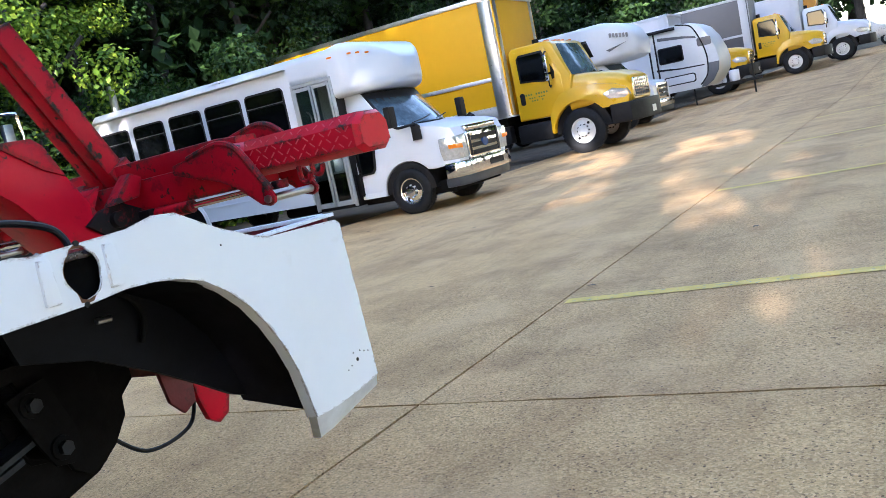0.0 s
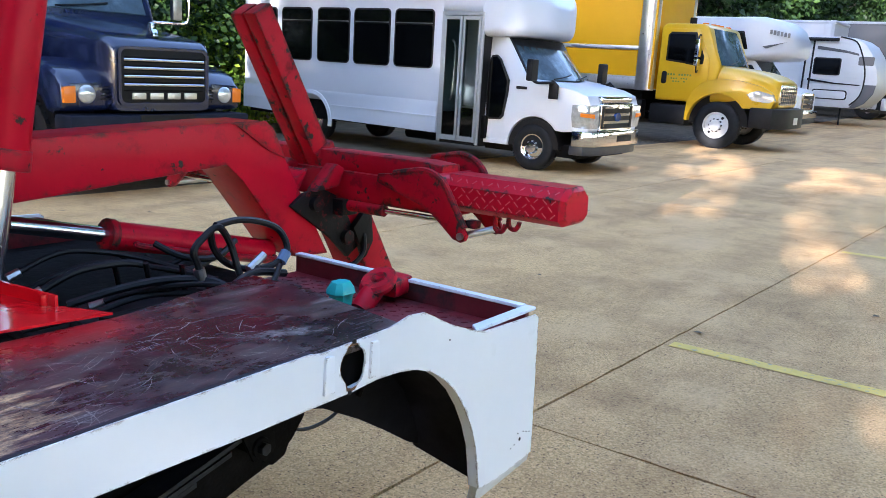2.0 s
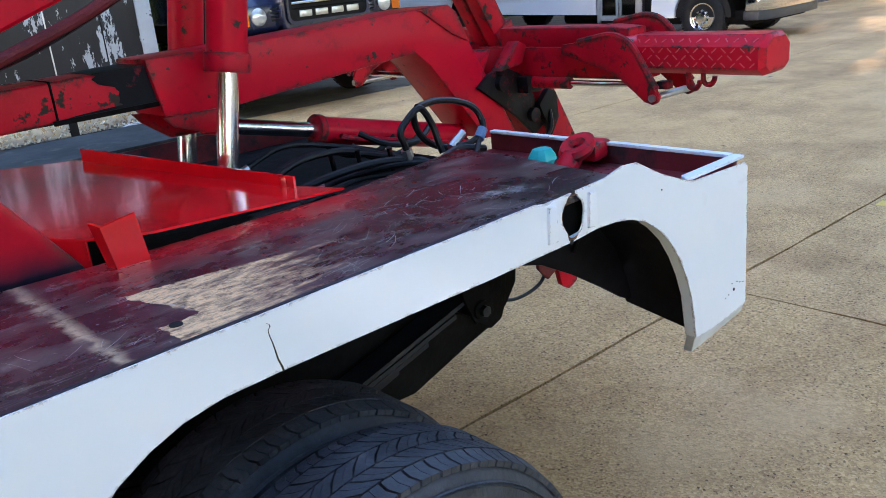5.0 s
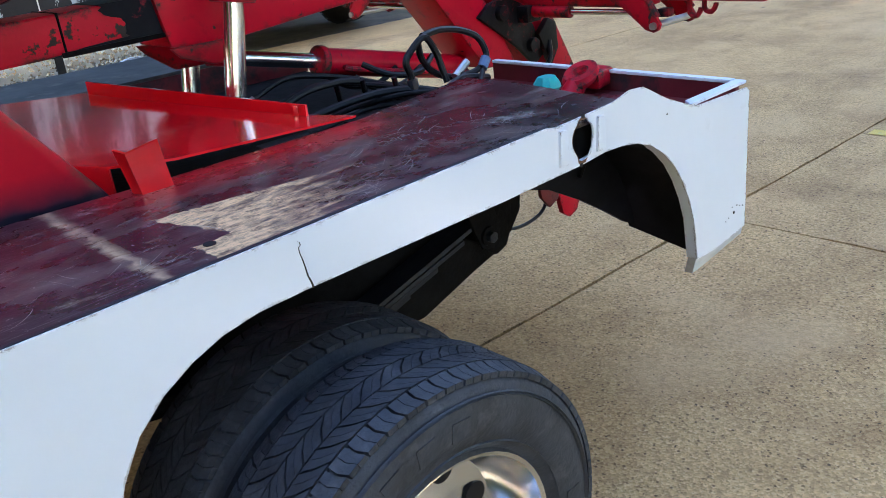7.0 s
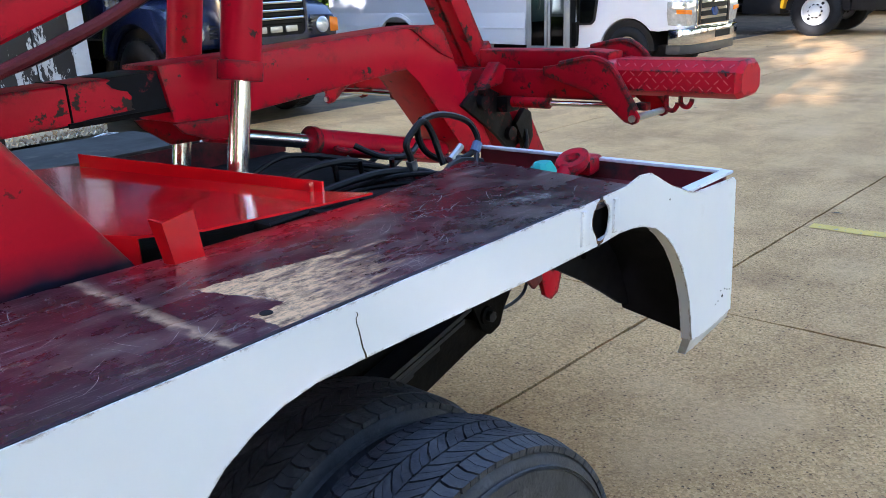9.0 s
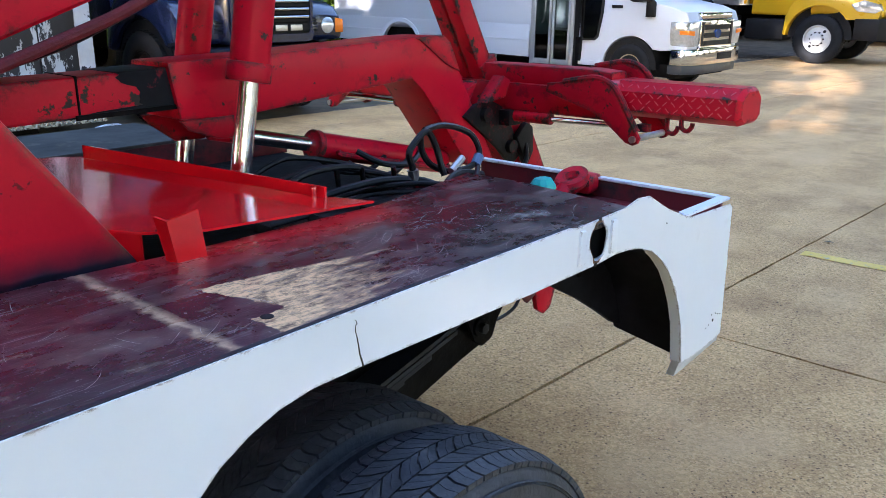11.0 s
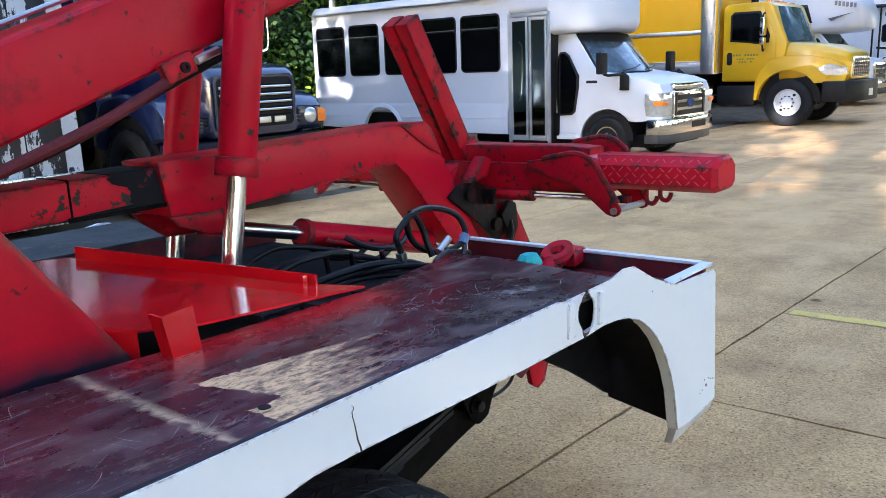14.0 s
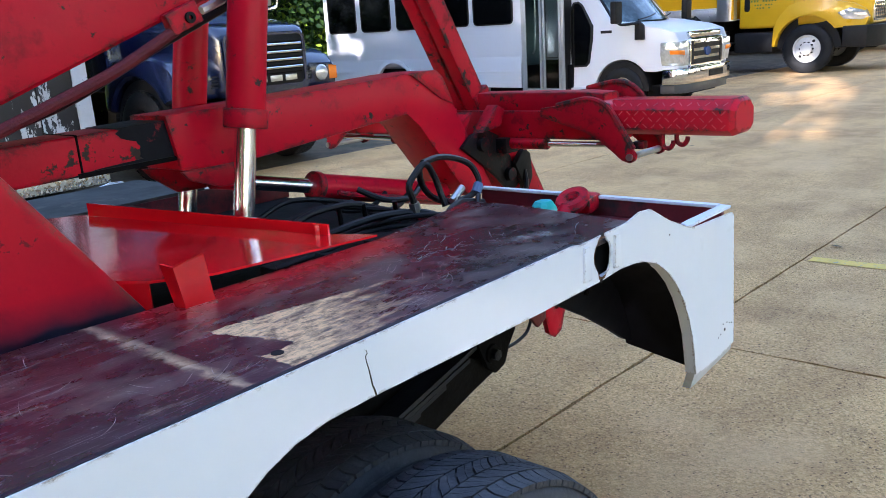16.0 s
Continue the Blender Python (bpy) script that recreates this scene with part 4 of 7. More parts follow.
# fold cylinder lying along the middle
p0, p1 = Vector((0.885, 2.425, 1.080)), Vector((1.86, 2.425, 0.855))
dd = (p1 - p0).normalized()
fold = part("fold_cylinder", cyl(p0 + dd * 0.36, p0 + dd * 0.98, 0.043, n=26, w=0.004), RED, tow, "red hydraulic fold cylinder with chrome rod")
part("rod", cyl(p0 + dd * 0.04, p0 + dd * 0.37, 0.023, n=20), ROD, fold, "polished chrome piston rod")
part("rod_eye", cyl(p0 - dd * 0.03, p0 + dd * 0.06, 0.026, n=18), RED, fold)
part("gland", cyl(p0 + dd * 0.345, p0 + dd * 0.37, 0.049, n=26, w=0.003), RED_CHIPPED, fold)
t = bmesh.new()
tube([p0 + dd * 0.42 + Vector((0, -0.045, -0.012)), p0 + dd * 0.47 + Vector((0, -0.055, -0.02)), p0 + dd * 0.92 + Vector((0, -0.055, -0.02)), p0 + dd * 0.97 + Vector((0, -0.04, -0.01))], 0.010, 8, t)
part("oil_pipe", t, RED, fold)

# hydraulic hoses
def hose(pts, r=0.0095, fitting=True):
    t = bmesh.new()
    tube(pts, r * 0.84, 8, t)
    h = part("hydraulic_hose", t, HOSE, tow, "black hydraulic hose")
    if fitting:
        a, b = Vector(pts[0]), Vector(pts[1])
        e = (b - a).normalized()
        part("hose_fitting", cyl(a, a + e * 0.035, r * 1.35, n=8), STEEL, h)


hose([(1.200, 1.95, 0.955), (1.190, 1.95, 1.000), (1.178, 1.95, 1.035), (1.205, 1.955, 1.062), (1.262, 1.96, 1.088), (1.300, 1.96, 1.040), (1.312, 1.95, 0.985), (1.315, 1.94, 0.955)], 0.0115)
hose([(1.245, 1.97, 1.082), (1.262, 1.98, 1.030), (1.300, 1.98, 0.985), (1.360, 1.97, 0.958), (1.430, 1.96, 0.955), (1.478, 1.96, 0.968), (1.512, 1.97, 0.995), (1.500, 1.99, 1.045), (1.440, 2.00, 1.075), (1.350, 1.99, 1.092), (1.262, 1.97, 1.090)], 0.0115, False)
part("hose_clamp", cyl((1.474, 1.955, 0.962), (1.500, 1.962, 0.985), 0.016, n=10), mat("blue_plastic_sleeve", (0.10, 0.17, 0.30), 0.5), tow, "blue sleeve on a hose")
part("hose_fitting", cyl((1.350, 1.945, 0.962), (1.412, 1.955, 0.992), 0.012, n=8), STEEL, tow)
hose([(0.98, 2.10, 0.90), (1.05, 2.05, 0.93), (1.15, 1.95, 0.955), (1.23, 1.85, 0.955), (1.27, 1.78, 0.94), (1.20, 1.76, 0.90)])
hose([(0.90, 2.35, 0.94), (1.02, 2.33, 0.99), (1.12, 2.32, 0.985), (1.24, 2.27, 0.955), (1.32, 2.15, 0.92)], 0.010)
hose([(0.86, 2.28, 0.90), (0.98, 2.26, 0.95), (1.10, 2.24, 0.97), (1.22, 2.16, 0.95), (1.30, 2.02, 0.93)], 0.010)
hose([(0.82, 2.12, 0.87), (0.95, 2.05, 0.90), (1.08, 2.02, 0.925), (1.18, 1.92, 0.935), (1.33, 1.86, 0.93), (1.42, 1.90, 0.97)], 0.010, False)
hose([(0.86, 1.98, 0.86), (1.00, 1.90, 0.88), (1.14, 1.82, 0.90), (1.24, 1.84, 0.92), (1.36, 1.92, 0.97)], 0.010)
hose([(1.25, 2.42, 0.95), (1.30, 2.38, 0.91), (1.40, 2.36, 0.90), (1.50, 2.38, 0.93)], 0.011, False)
hose([(1.28, 2.32, 0.95), (1.33, 2.28, 0.905), (1.43, 2.27, 0.90), (1.54, 2.30, 0.93)], 0.011, False)
valve = part("valve_block", box((0.82, 1.80, 0.84), (1.16, 2.2, 0.868), 0.01), BLACK, tow, "black valve block under the hoses")
pan = part("oil_pan", lathe([(0.005, 0.010), (0.15, 0.010), (0.165, 0.016), (0.172, 0.0), (0.165, -0.03)], (1.06, 1.99, 0.885), "z", 32), BLACK, tow, "round black cover in the well")
part("drain_bolt", cyl((1.13, 1.93, 0.89), (1.13, 1.93, 0.905), 0.012, n=6), GREASE, pan)
for k, (x, y) in enumerate(((1.10, 2.16), (1.17, 2.13), (1.23, 2.06))):
    part("valve_lever", tube([(x, y, 0.87), (x - 0.01, y - 0.01, 0.93), (x - 0.025, y - 0.02, 0.985)], 0.008, 8), GREASE, valve)
    part("valve_port", cyl((x + 0.02, y - 0.06, 0.93), (x + 0.05, y - 0.075, 0.934), 0.016, n=12), GREASE, valve)
hose([(0.88, 2.20, 0.92), (0.98, 2.17, 0.975), (1.08, 2.13, 0.99), (1.13, 2.10, 0.985)], 0.012)
hose([(0.90, 2.06, 0.93), (1.00, 2.02, 0.955), (1.12, 1.99, 0.965), (1.22, 1.93, 0.955), (1.26, 1.86, 0.92)], 0.013, False)
hose([(0.92, 1.86, 0.91), (1.05, 1.80, 0.935), (1.16, 1.80, 0.945), (1.24, 1.86, 0.960), (1.34, 1.90, 0.965), (1.44, 1.90, 0.945)], 0.013, False)
hose([(1.30, 2.30, 0.985), (1.36, 2.24, 0.945), (1.46, 2.22, 0.935), (1.56, 2.26, 0.965)], 0.012, False)
rnd = random.Random(9)
for k in range(7):
    x, y = 1.15 + 0.05 * k, 2.15 - 0.05 * k + rnd.uniform(-0.03, 0.03)
    part("valve_stem", cyl((x, y, 0.84), (x, y, 0.90 + rnd.uniform(0, 0.03)), 0.012, n=8), BLACK, valve)
bm = loft([[(1.405 + hx * i, 1.655 + hy * j, z) for i, j in ((-1, -0.5), (-0.6, -1), (0.6, -1), (1, -0.5), (1, 0.5), (0.6, 1), (-0.6, 1), (-1, 0.5))] for hx, hy, z in ((0.026, 0.022, 0.890), (0.030, 0.025, 0.938), (0.037, 0.031, 0.946), (0.035, 0.029, 0.956), (0.024, 0.019, 0.974))])
part("lamp_cap", bm, CYAN, tow, "teal plastic cap in the tray")
bm = lathe([(0.022, 0.0), (0.046, 0.0), (0.052, 0.014), (0.046, 0.028), (0.022, 0.028), (0.016, 0.014)], (1.550, 1.655, 0.925), "z", 24, closed=True)
for v in bm.verts:
    v.co.z += (v.co.x - 1.535) * 0.45
prism([(1.56, 1.60), (1.66, 1.62), (1.665, 1.70), (1.56, 1.71)], "z", 0.905, 0.955, 0.015, bm=bm)
cyl((1.48, 1.655, 0.88), (1.53, 1.655, 0.925), 0.03, n=14, bm=bm)
part("tie_loop", bm, RED, tow, "red steel tie-down loop")

# wheel lift head, crossbar and arms; the head leans back over the bed by TILT
TILT = radians(30.0)
BAR = 2.500        # the crossbar's middle in y
LEAN = Vector((-math.sin(TILT), 0, math.cos(TILT)))
DEEP = Vector((math.cos(TILT), 0, math.sin(TILT)))


def leaning(base, lo, hi, y0, y1, d0, d1, w=0.0):
    """A box along the head's leaning axis: from lo to hi along it, y0 to y1 across, d0 to d1 deep."""
    b = bmesh.new()
    for k in (lo, hi):
        for y, d in ((y0, d0), (y1, d0), (y1, d1), (y0, d1)):
            q = Vector(base) + LEAN * k + DEEP * d
            b.verts.new((q.x, y, q.z))
    b.verts.ensure_lookup_table()
    v = b.verts
    for f in ((0, 1, 2, 3), (4, 5, 6, 7), (0, 1, 5, 4), (1, 2, 6, 5), (2, 3, 7, 6), (3, 0, 4, 7)):
        b.faces.new([v[i] for i in f])
    bmesh.ops.recalc_face_normals(b, faces=b.faces[:])
    return bevel(b, w) if w else b


HEAD = (2.13, 0, 1.06)
head = part("lift_head", leaning(HEAD, -0.62, -0.02, 2.335, 2.515, -0.045, 0.085, 0.012), RED_CHIPPED, tow, "chipped red pivot head behind the lower boom")
for y in (2.312, 2.520):
    bm = prism([(1.845, 1.035), (1.905, 1.075), (1.985, 1.090), (2.075, 1.050), (2.135, 0.960), (2.185, 0.850), (2.130, 0.815), (2.045, 0.895), (1.955, 0.960)], "y", y, y + 0.018, 0.004)
    pv = part("pivot_plate", bm, GREASE, head, "greasy black pivot plate")
    for x, z in ((1.955, 1.035), (2.115, 0.895)):
        part("pivot_pin", cyl((x, y - 0.022, z), (x, y + 0.030, z), 0.027, n=18, w=0.004), GREASE, pv)
part("latch_block", box((2.045, 2.262, 0.985), (2.125, 2.318, 1.045), 0.008), GREASE, head)
part("latch_block", prism([(2.13, 0.93), (2.19, 0.985), (2.235, 0.965), (2.245, 0.865), (2.20, 0.80)], "y", 2.285, 2.315, 0.012), GREASE, head)
part("latch_block", box((2.085, 2.16, 1.022), (2.15, 2.27, 1.052), 0.006), GREASE, head)
bm = tube([(2.19, 2.29, 0.90), (2.17, 2.27, 0.84), (2.12, 2.27, 0.80), (2.06, 2.29, 0.79)], 0.010, 8)
part("head_hose", bm, HOSE, head, "black hose at the pivot head")
for y0, y1 in ((2.28, 2.335), (2.515, 2.60)):
    part("knee_plate", prism([(1.93, 1.080), (2.045, 1.092), (2.075, 1.155), (2.03, 1.175)], "y", y0, y1, 0.008), RED_CHIPPED, head)
bm = box((2.072, 1.80, 1.042), (2.186, 2 * BAR - 1.80, 1.146), 0.010)
crossbar = part("crossbar", bm, RED_CHIPPED, tow, "red crossbar of the wheel lift")


def end_pad(ya, yb):
    sg = 1 if yb > ya else -1
    hexa = [(2.060, 1.086), (2.060, 1.150), (2.100, 1.182), (2.200, 1.182), (2.235, 1.150), (2.235, 1.086), (2.205, 1.066), (2.090, 1.066)]
    secs = [[(x, ya, z) for x, z in hexa], [(x, yb, z) for x, z in hexa], [(2.148 + (x - 2.148) * 0.80, yb + sg * 0.016, 1.124 + (z - 1.124) * 0.80) for x, z in hexa]]
    b = bevel(loft(secs), 0.003)
    q = part("end_pad", b, RED, crossbar, "red tread-plate end of the crossbar")
    b = bmesh.new()
    n = int(abs(yb - ya) / 0.030)
    for k in range(n):
        y = min(ya, yb) + 0.018 + 0.030 * k
        for r, zz in enumerate((1.098, 1.119, 1.140)):
            a = 42 if (k + r) % 2 else -42
            bmesh.ops.create_cube(b, size=1, matrix=pose(2.0597, y + 0.010 * (r % 2), zz, a, 0, 0) @ Matrix.Diagonal((0.0026, 0.019, 0.0032, 1)))
        bmesh.ops.create_cube(b, size=1, matrix=pose(2.0797, y, 1.1665, 0, -51, 0) @ pose(0, 0, 0, 0, 0, 42 if k % 2 else -42) @ Matrix.Diagonal((0.018, 0.0032, 0.0026, 1)))
    part("tread_pattern", b, RED_TREAD_PALE, q)
    for off, drop in ((0.185, 0.016), (0.235, 0.030)):
        y = yb - sg * off
        b = tube([(2.085, y, 1.070), (2.085, y, 1.066 - drop), (2.085, y + sg * 0.008, 1.054 - drop), (2.085, y + sg * 0.024, 1.052 - drop), (2.085, y + sg * 0.036, 1.066 - drop), (2.085, y + sg * 0.038, 1.078 - drop)], 0.008, 8)
        part("chain_hook", b, RED_CHIPPED, q)


end_pad(1.83, 1.402)
end_pad(2 * BAR - 1.83, 2 * BAR - 1.402)


def wheel_arm(s):
    """A folded L-shaped arm: its leg lies on the crossbar, its foot rises beside the other one. s: the way from its plate to the middle."""
    def at(y):
        return BAR - s * (BAR - y)
    leg = loft([[(x, at(y), z) for x, z in rounded(0.098, 0.080, 0.010, 2, 2.142, zc)] for y, zc in ((1.86, 1.165), (1.95, 1.172), (2.494, 1.172))])
    arm = part("wheel_arm", leg, RED_CHIPPED, tow, "chipped red L-shaped wheel-lift arm, folded in")
    y0, y1 = sorted((at(2.434), at(2.496)))
    part("foot_bar", leaning((2.132, 0, 1.172), -0.03, 0.60, y0, y1, -0.044, 0.036, 0.008), RED_CHIPPED, arm)
    y0, y1 = sorted((at(2.424), at(2.498)))
    part("foot_collar", leaning((2.142, 0, 1.172), -0.055, 0.055, y0, y1, -0.052, 0.046, 0.006), RED_CHIPPED, arm)
    edge = [(2.090, 1.130), (2.088, 1.160), (2.020, 1.168), (1.950, 1.182), (1.895, 1.190), (1.850, 1.182), (1.815, 1.160), (1.788, 1.125), (1.755, 1.072), (1.722, 1.022), (1.708, 1.000), (1.715, 0.982), (1.732, 0.974), (1.762, 0.982), (1.800, 1.012), (1.850, 1.050), (1.910, 1.078), (1.990, 1.100)]
    for x, lift in ((2.030, 0.0), (2.236, 0.042)):
        out = [(at(y), z + lift * (1.0 if z > 1.11 else 0.0)) for y, z in edge]
        pl = part("arm_plate", prism(out, "x", x, x + 0.015, 0.003), RED_CHIPPED, arm, "curved red side plate of the arm")
        lip = [(y, z) for y, z in out[2:10]]
        part("plate_rim", tube([(x + 0.008, y, z) for y, z in lip], 0.011, 8), RED_CHIPPED, pl)
    part("lock_pin", cyl((2.020, at(1.730), 0.996), (2.262, at(1.730), 0.996), 0.012, n=12), STEEL, arm)
    part("cross_web", cyl((2.045, at(1.85), 1.140), (2.236, at(1.85), 1.140), 0.042, n=18), RED_CHIPPED, arm)


wheel_arm(1)
wheel_arm(-1)
for s in (-1, 1):
    rod = part("arm_cylinder", cyl((2.085, BAR + s * 0.17, 1.022), (2.085, BAR + s * 0.40, 1.024), 0.022, n=16), RED_CHIPPED, crossbar)
    part("rod", cyl((2.085, BAR + s * 0.40, 1.024), (2.085, BAR + s * 0.78, 1.030), 0.010, n=12), CHROME, rod)
    part("rod_block", box((2.065, BAR + s * 0.76, 1.018), (2.10, BAR + s * 0.80, 1.044), 0.005), GREASE, rod)
bm = lathe([(0.018, -0.008), (0.040, -0.008), (0.040, 0.008), (0.018, 0.008)], (1.815, 2.425, 1.215), "y", 20, closed=True)
part("lifting_eye", bm, RED_CHIPPED, lower)
bm = prism([(1.86, 1.12), (1.90, 1.13), (1.955, 1.155), (1.905, 1.07)], "y", 2.345, 2.50, 0.004)
part("stop_plate", bm, RED, lower)

POLISHED = mat("polished_wheel_aluminium", (0.74, 0.76, 0.80), 0.17, 1.0, var=0.10, scale=7, dirt=(0.30, 0.28, 0.25), dirt_at=0.66, dirt_scale=14, dirt_rough=0.5, soft=0.15)
TOW_RUBBER = mat("weathered_grey_tyre_rubber", (0.034, 0.038, 0.047), 0.58, spec=0.42, var=0.40, scale=14, bump=0.3, bscale=110, dirt=(0.12, 0.12, 0.125), dirt_at=0.54, dirt_scale=22, soft=0.2)


# wheels
def dual_wheel(ys, s, root):
    """Two tyres with cut tread on polished rims. s: the way outwards in y."""
    for k, yc in enumerate(ys):
        c = (0.392, yc, 0.376)
        prof = [(0.232, 0.076), (0.248, 0.092), (0.290, 0.106), (0.328, 0.105), (0.356, 0.097), (0.368, 0.086), (0.374, 0.05), (0.375, 0.0), (0.374, -0.05), (0.368, -0.086), (0.356, -0.097), (0.328, -0.105), (0.290, -0.106), (0.248, -0.092), (0.232, -0.076)]
        w = part("wheel", lathe(prof, c, "y", 72, closed=True), TOW_RUBBER, root, "dual rear tyre with siped tread", smooth=40)
        b = bmesh.new()
        n = 58
        st = 2 * math.pi / n
        # five ribs of zigzag blocks, each block split by a sipe
        for i in range(n):
            for r, (u0, u1, sk, sh) in enumerate(((-0.093, -0.060, 0.20, 0.0), (-0.057, -0.021, 0.85, 0.3), (-0.018, 0.018, -0.85, 0.0), (0.021, 0.057, 0.85, 0.6), (0.060, 0.093, -0.20, 0.3))):
                for f0, f1 in ((0.05, 0.46), (0.49, 0.93)):
                    vs = []
                    um = (u0 + u1) / 2
                    for h in (0.0, 0.0105):
                        for (u, f) in ((u0, f0), (u0, f1), (um, f1 + 0.10), (u1, f1), (u1, f0), (um, f0 + 0.10)):
                            skew = sk * ((u - u0) / (u1 - u0) - 0.5)
                            a = i * st + st * (f + skew + sh)
                            drop = 0.004 if abs(u) < 0.06 else 0.004 + (abs(u) - 0.056) * 0.24
                            rr = 0.3775 - drop + h
                            vs.append(b.verts.new((c[0] + rr * math.cos(a), c[1] + u, c[2] + rr * math.sin(a))))
                    b.faces.new(vs[6:])
                    for q in range(6):
                        b.faces.new((vs[q], vs[(q + 1) % 6], vs[6 + (q + 1) % 6], vs[6 + q]))
        tr = part("tread", b, TOW_RUBBER, w, smooth=0)
        tr["kind"] = "stuff"
        b = bmesh.new()
        for rr in (0.338, 0.343, 0.258):
            lathe([(rr, s * 0.1035), (rr + 0.002, s * 0.1065), (rr + 0.004, s * 0.1035)], c, "y", 72, b, closed=True)
        part("sidewall_ring", b, TOW_RUBBER, w)
        b = bmesh.new()
        for i in range(26):
            if i % 13 in (8, 9, 10, 11, 12):
                continue
            m = Matrix.Translation(c) @ pose(0, 0, 0, 0, 360.0 * i / 26, 0) @ Matrix.Translation((0.300, s * 0.1055, 0))
            bmesh.ops.create_cube(b, size=1, matrix=m @ Matrix.Diagonal((0.034, 0.003, 0.040, 1)))
        tb_ = part("sidewall_bar", b, TOW_RUBBER, w, "plain raised blocks on the sidewall", smooth=0)
        tb_["kind"] = "stuff"
        o = s if k == 0 else -s
        rp = [(0.240, o * 0.084), (0.237, o * 0.096), (0.229, o * 0.092), (0.220, o * 0.062), (0.213, o * 0.02), (0.190, -o * 0.008), (0.150, -o * 0.016), (0.110, -o * 0.010), (0.085, o * 0.004), (0.070, o * 0.004), (0.062, o * 0.03), (0.05, o * 0.05)]
        rim = part("rim", lathe(rp, c, "y", 48, open_start=True), POLISHED, w, "polished metal wheel with round hand holes")
        for i in range(8):
            a = 2 * math.pi * (i + 0.3) / 8
            x, z = c[0] + 0.160 * math.cos(a), c[2] + 0.160 * math.sin(a)
            part("hand_hole", cyl((x, yc - o * 0.04, z), (x, yc - o * 0.009, z), 0.026, n=16), BLACK, rim)
        for i in range(8):
            a = 2 * math.pi * (i + 0.8) / 8
            x, z = c[0] + 0.088 * math.cos(a), c[2] + 0.088 * math.sin(a)
            part("wheel_nut", cyl((x, yc + o * 0.0, z), (x, yc + o * 0.03, z), 0.013, n=6), STEEL, rim)


dual_wheel((1.150, 1.402), -1, tow)
dual_wheel((2 * MID - 1.150, 2 * MID - 1.402), 1, tow)

# underbody
IRON = mat("dusty_grey_iron", (0.016, 0.018, 0.022), 0.6, var=0.3, scale=12, bump=0.2, bscale=70, dirt=(0.06, 0.05, 0.042), dirt_at=0.60, dirt_scale=14, soft=0.1, spec=0.3)
bm = bmesh.new()
for y in (1.76, 3.00):
    prism([(-1.6, 0.55), (0.2, 0.50), (0.60, 0.43), (0.98, 0.405), (1.18, 0.465), (1.28, 0.490), (1.34, 0.530), (1.385, 0.585), (1.39, 0.63), (1.43, 0.66), (1.43, 0.80), (-1.6, 0.80)], "y", y, y + 0.08, 0.006, bm=bm)
box((-1.6, 1.62, 0.78), (1.25, 3.2, 0.81), bm=bm)
part("chassis_frame", bm, GRIME, tow, "grimy dark chassis frame")
bm = cyl((0.392, 1.5, 0.376), (0.392, 3.34, 0.376), 0.065, n=16)
lathe([(0.06, -0.16), (0.15, -0.09), (0.17, 0.0), (0.15, 0.09), (0.06, 0.16)], (0.392, MID, 0.376), "y", 20, bm)
part("rear_axle", bm, GRIME, tow)
for y in (1.675, 3.095):
    bm = bmesh.new()
    for k in range(5):
        L = 0.62 - 0.1 * k
        prism([(0.55 - L, 0.55 + 0.10 * (L / 0.62) ** 2 - 0.014 * k), (0.55, 0.49 - 0.014 * k), (0.55 + L, 0.55 + 0.10 * (L / 0.62) ** 2 - 0.014 * k), (0.55 + L, 0.562 + 0.10 * (L / 0.62) ** 2 - 0.014 * k), (0.55, 0.502 - 0.014 * k), (0.55 - L, 0.562 + 0.10 * (L / 0.62) ** 2 - 0.014 * k)], "y", y, y + 0.07, bm=bm)
    part("leaf_spring", bm, IRON, tow, "dusty grey leaf spring")
    bm = bmesh.new()
    for dy in (-0.012, 0.075):
        prism([(1.06, 0.74), (1.15, 0.76), (1.19, 0.64), (1.195, 0.59), (1.165, 0.565), (1.125, 0.575), (1.10, 0.63)], "y", y + dy, y + dy + 0.010, 0.003, bm=bm)
    sh = part("spring_shackle", bm, GRIME, tow, "grimy black spring shackle")
    for (x, z) in ((1.105, 0.715), (1.145, 0.608)):
        part("bush", cyl((x, y - 0.02, z), (x, y + 0.09, z), 0.026, n=20, w=0.004), GRIME, sh)
        part("bolt_head", cyl((x, y - 0.036, z), (x, y - 0.02, z), 0.016, n=6, w=0.002), IRON, sh)
    bm = prism([(1.10, 0.80), (1.31, 0.80), (1.318, 0.66), (1.305, 0.56), (1.285, 0.515), (1.24, 0.500), (1.20, 0.53), (1.17, 0.60), (1.16, 0.68)], "y", y + 0.05, y + 0.07, 0.012)
    part("hanger", bm, GRIME, tow, "grimy spring hanger")
bm = bmesh.new()
tube([(1.146, 1.385, 0.917), (1.190, 1.385, 0.885), (1.205, 1.385, 0.845), (1.192, 1.392, 0.80)], 0.006, 8, bm)
part("brake_hose", bm, GRIME, tow, "black hose inside the arch")
bm = cyl((1.105, 1.388, 0.868), (1.135, 1.388, 0.866), 0.006, n=8)
part("hose_fitting", bm, STEEL, tow)
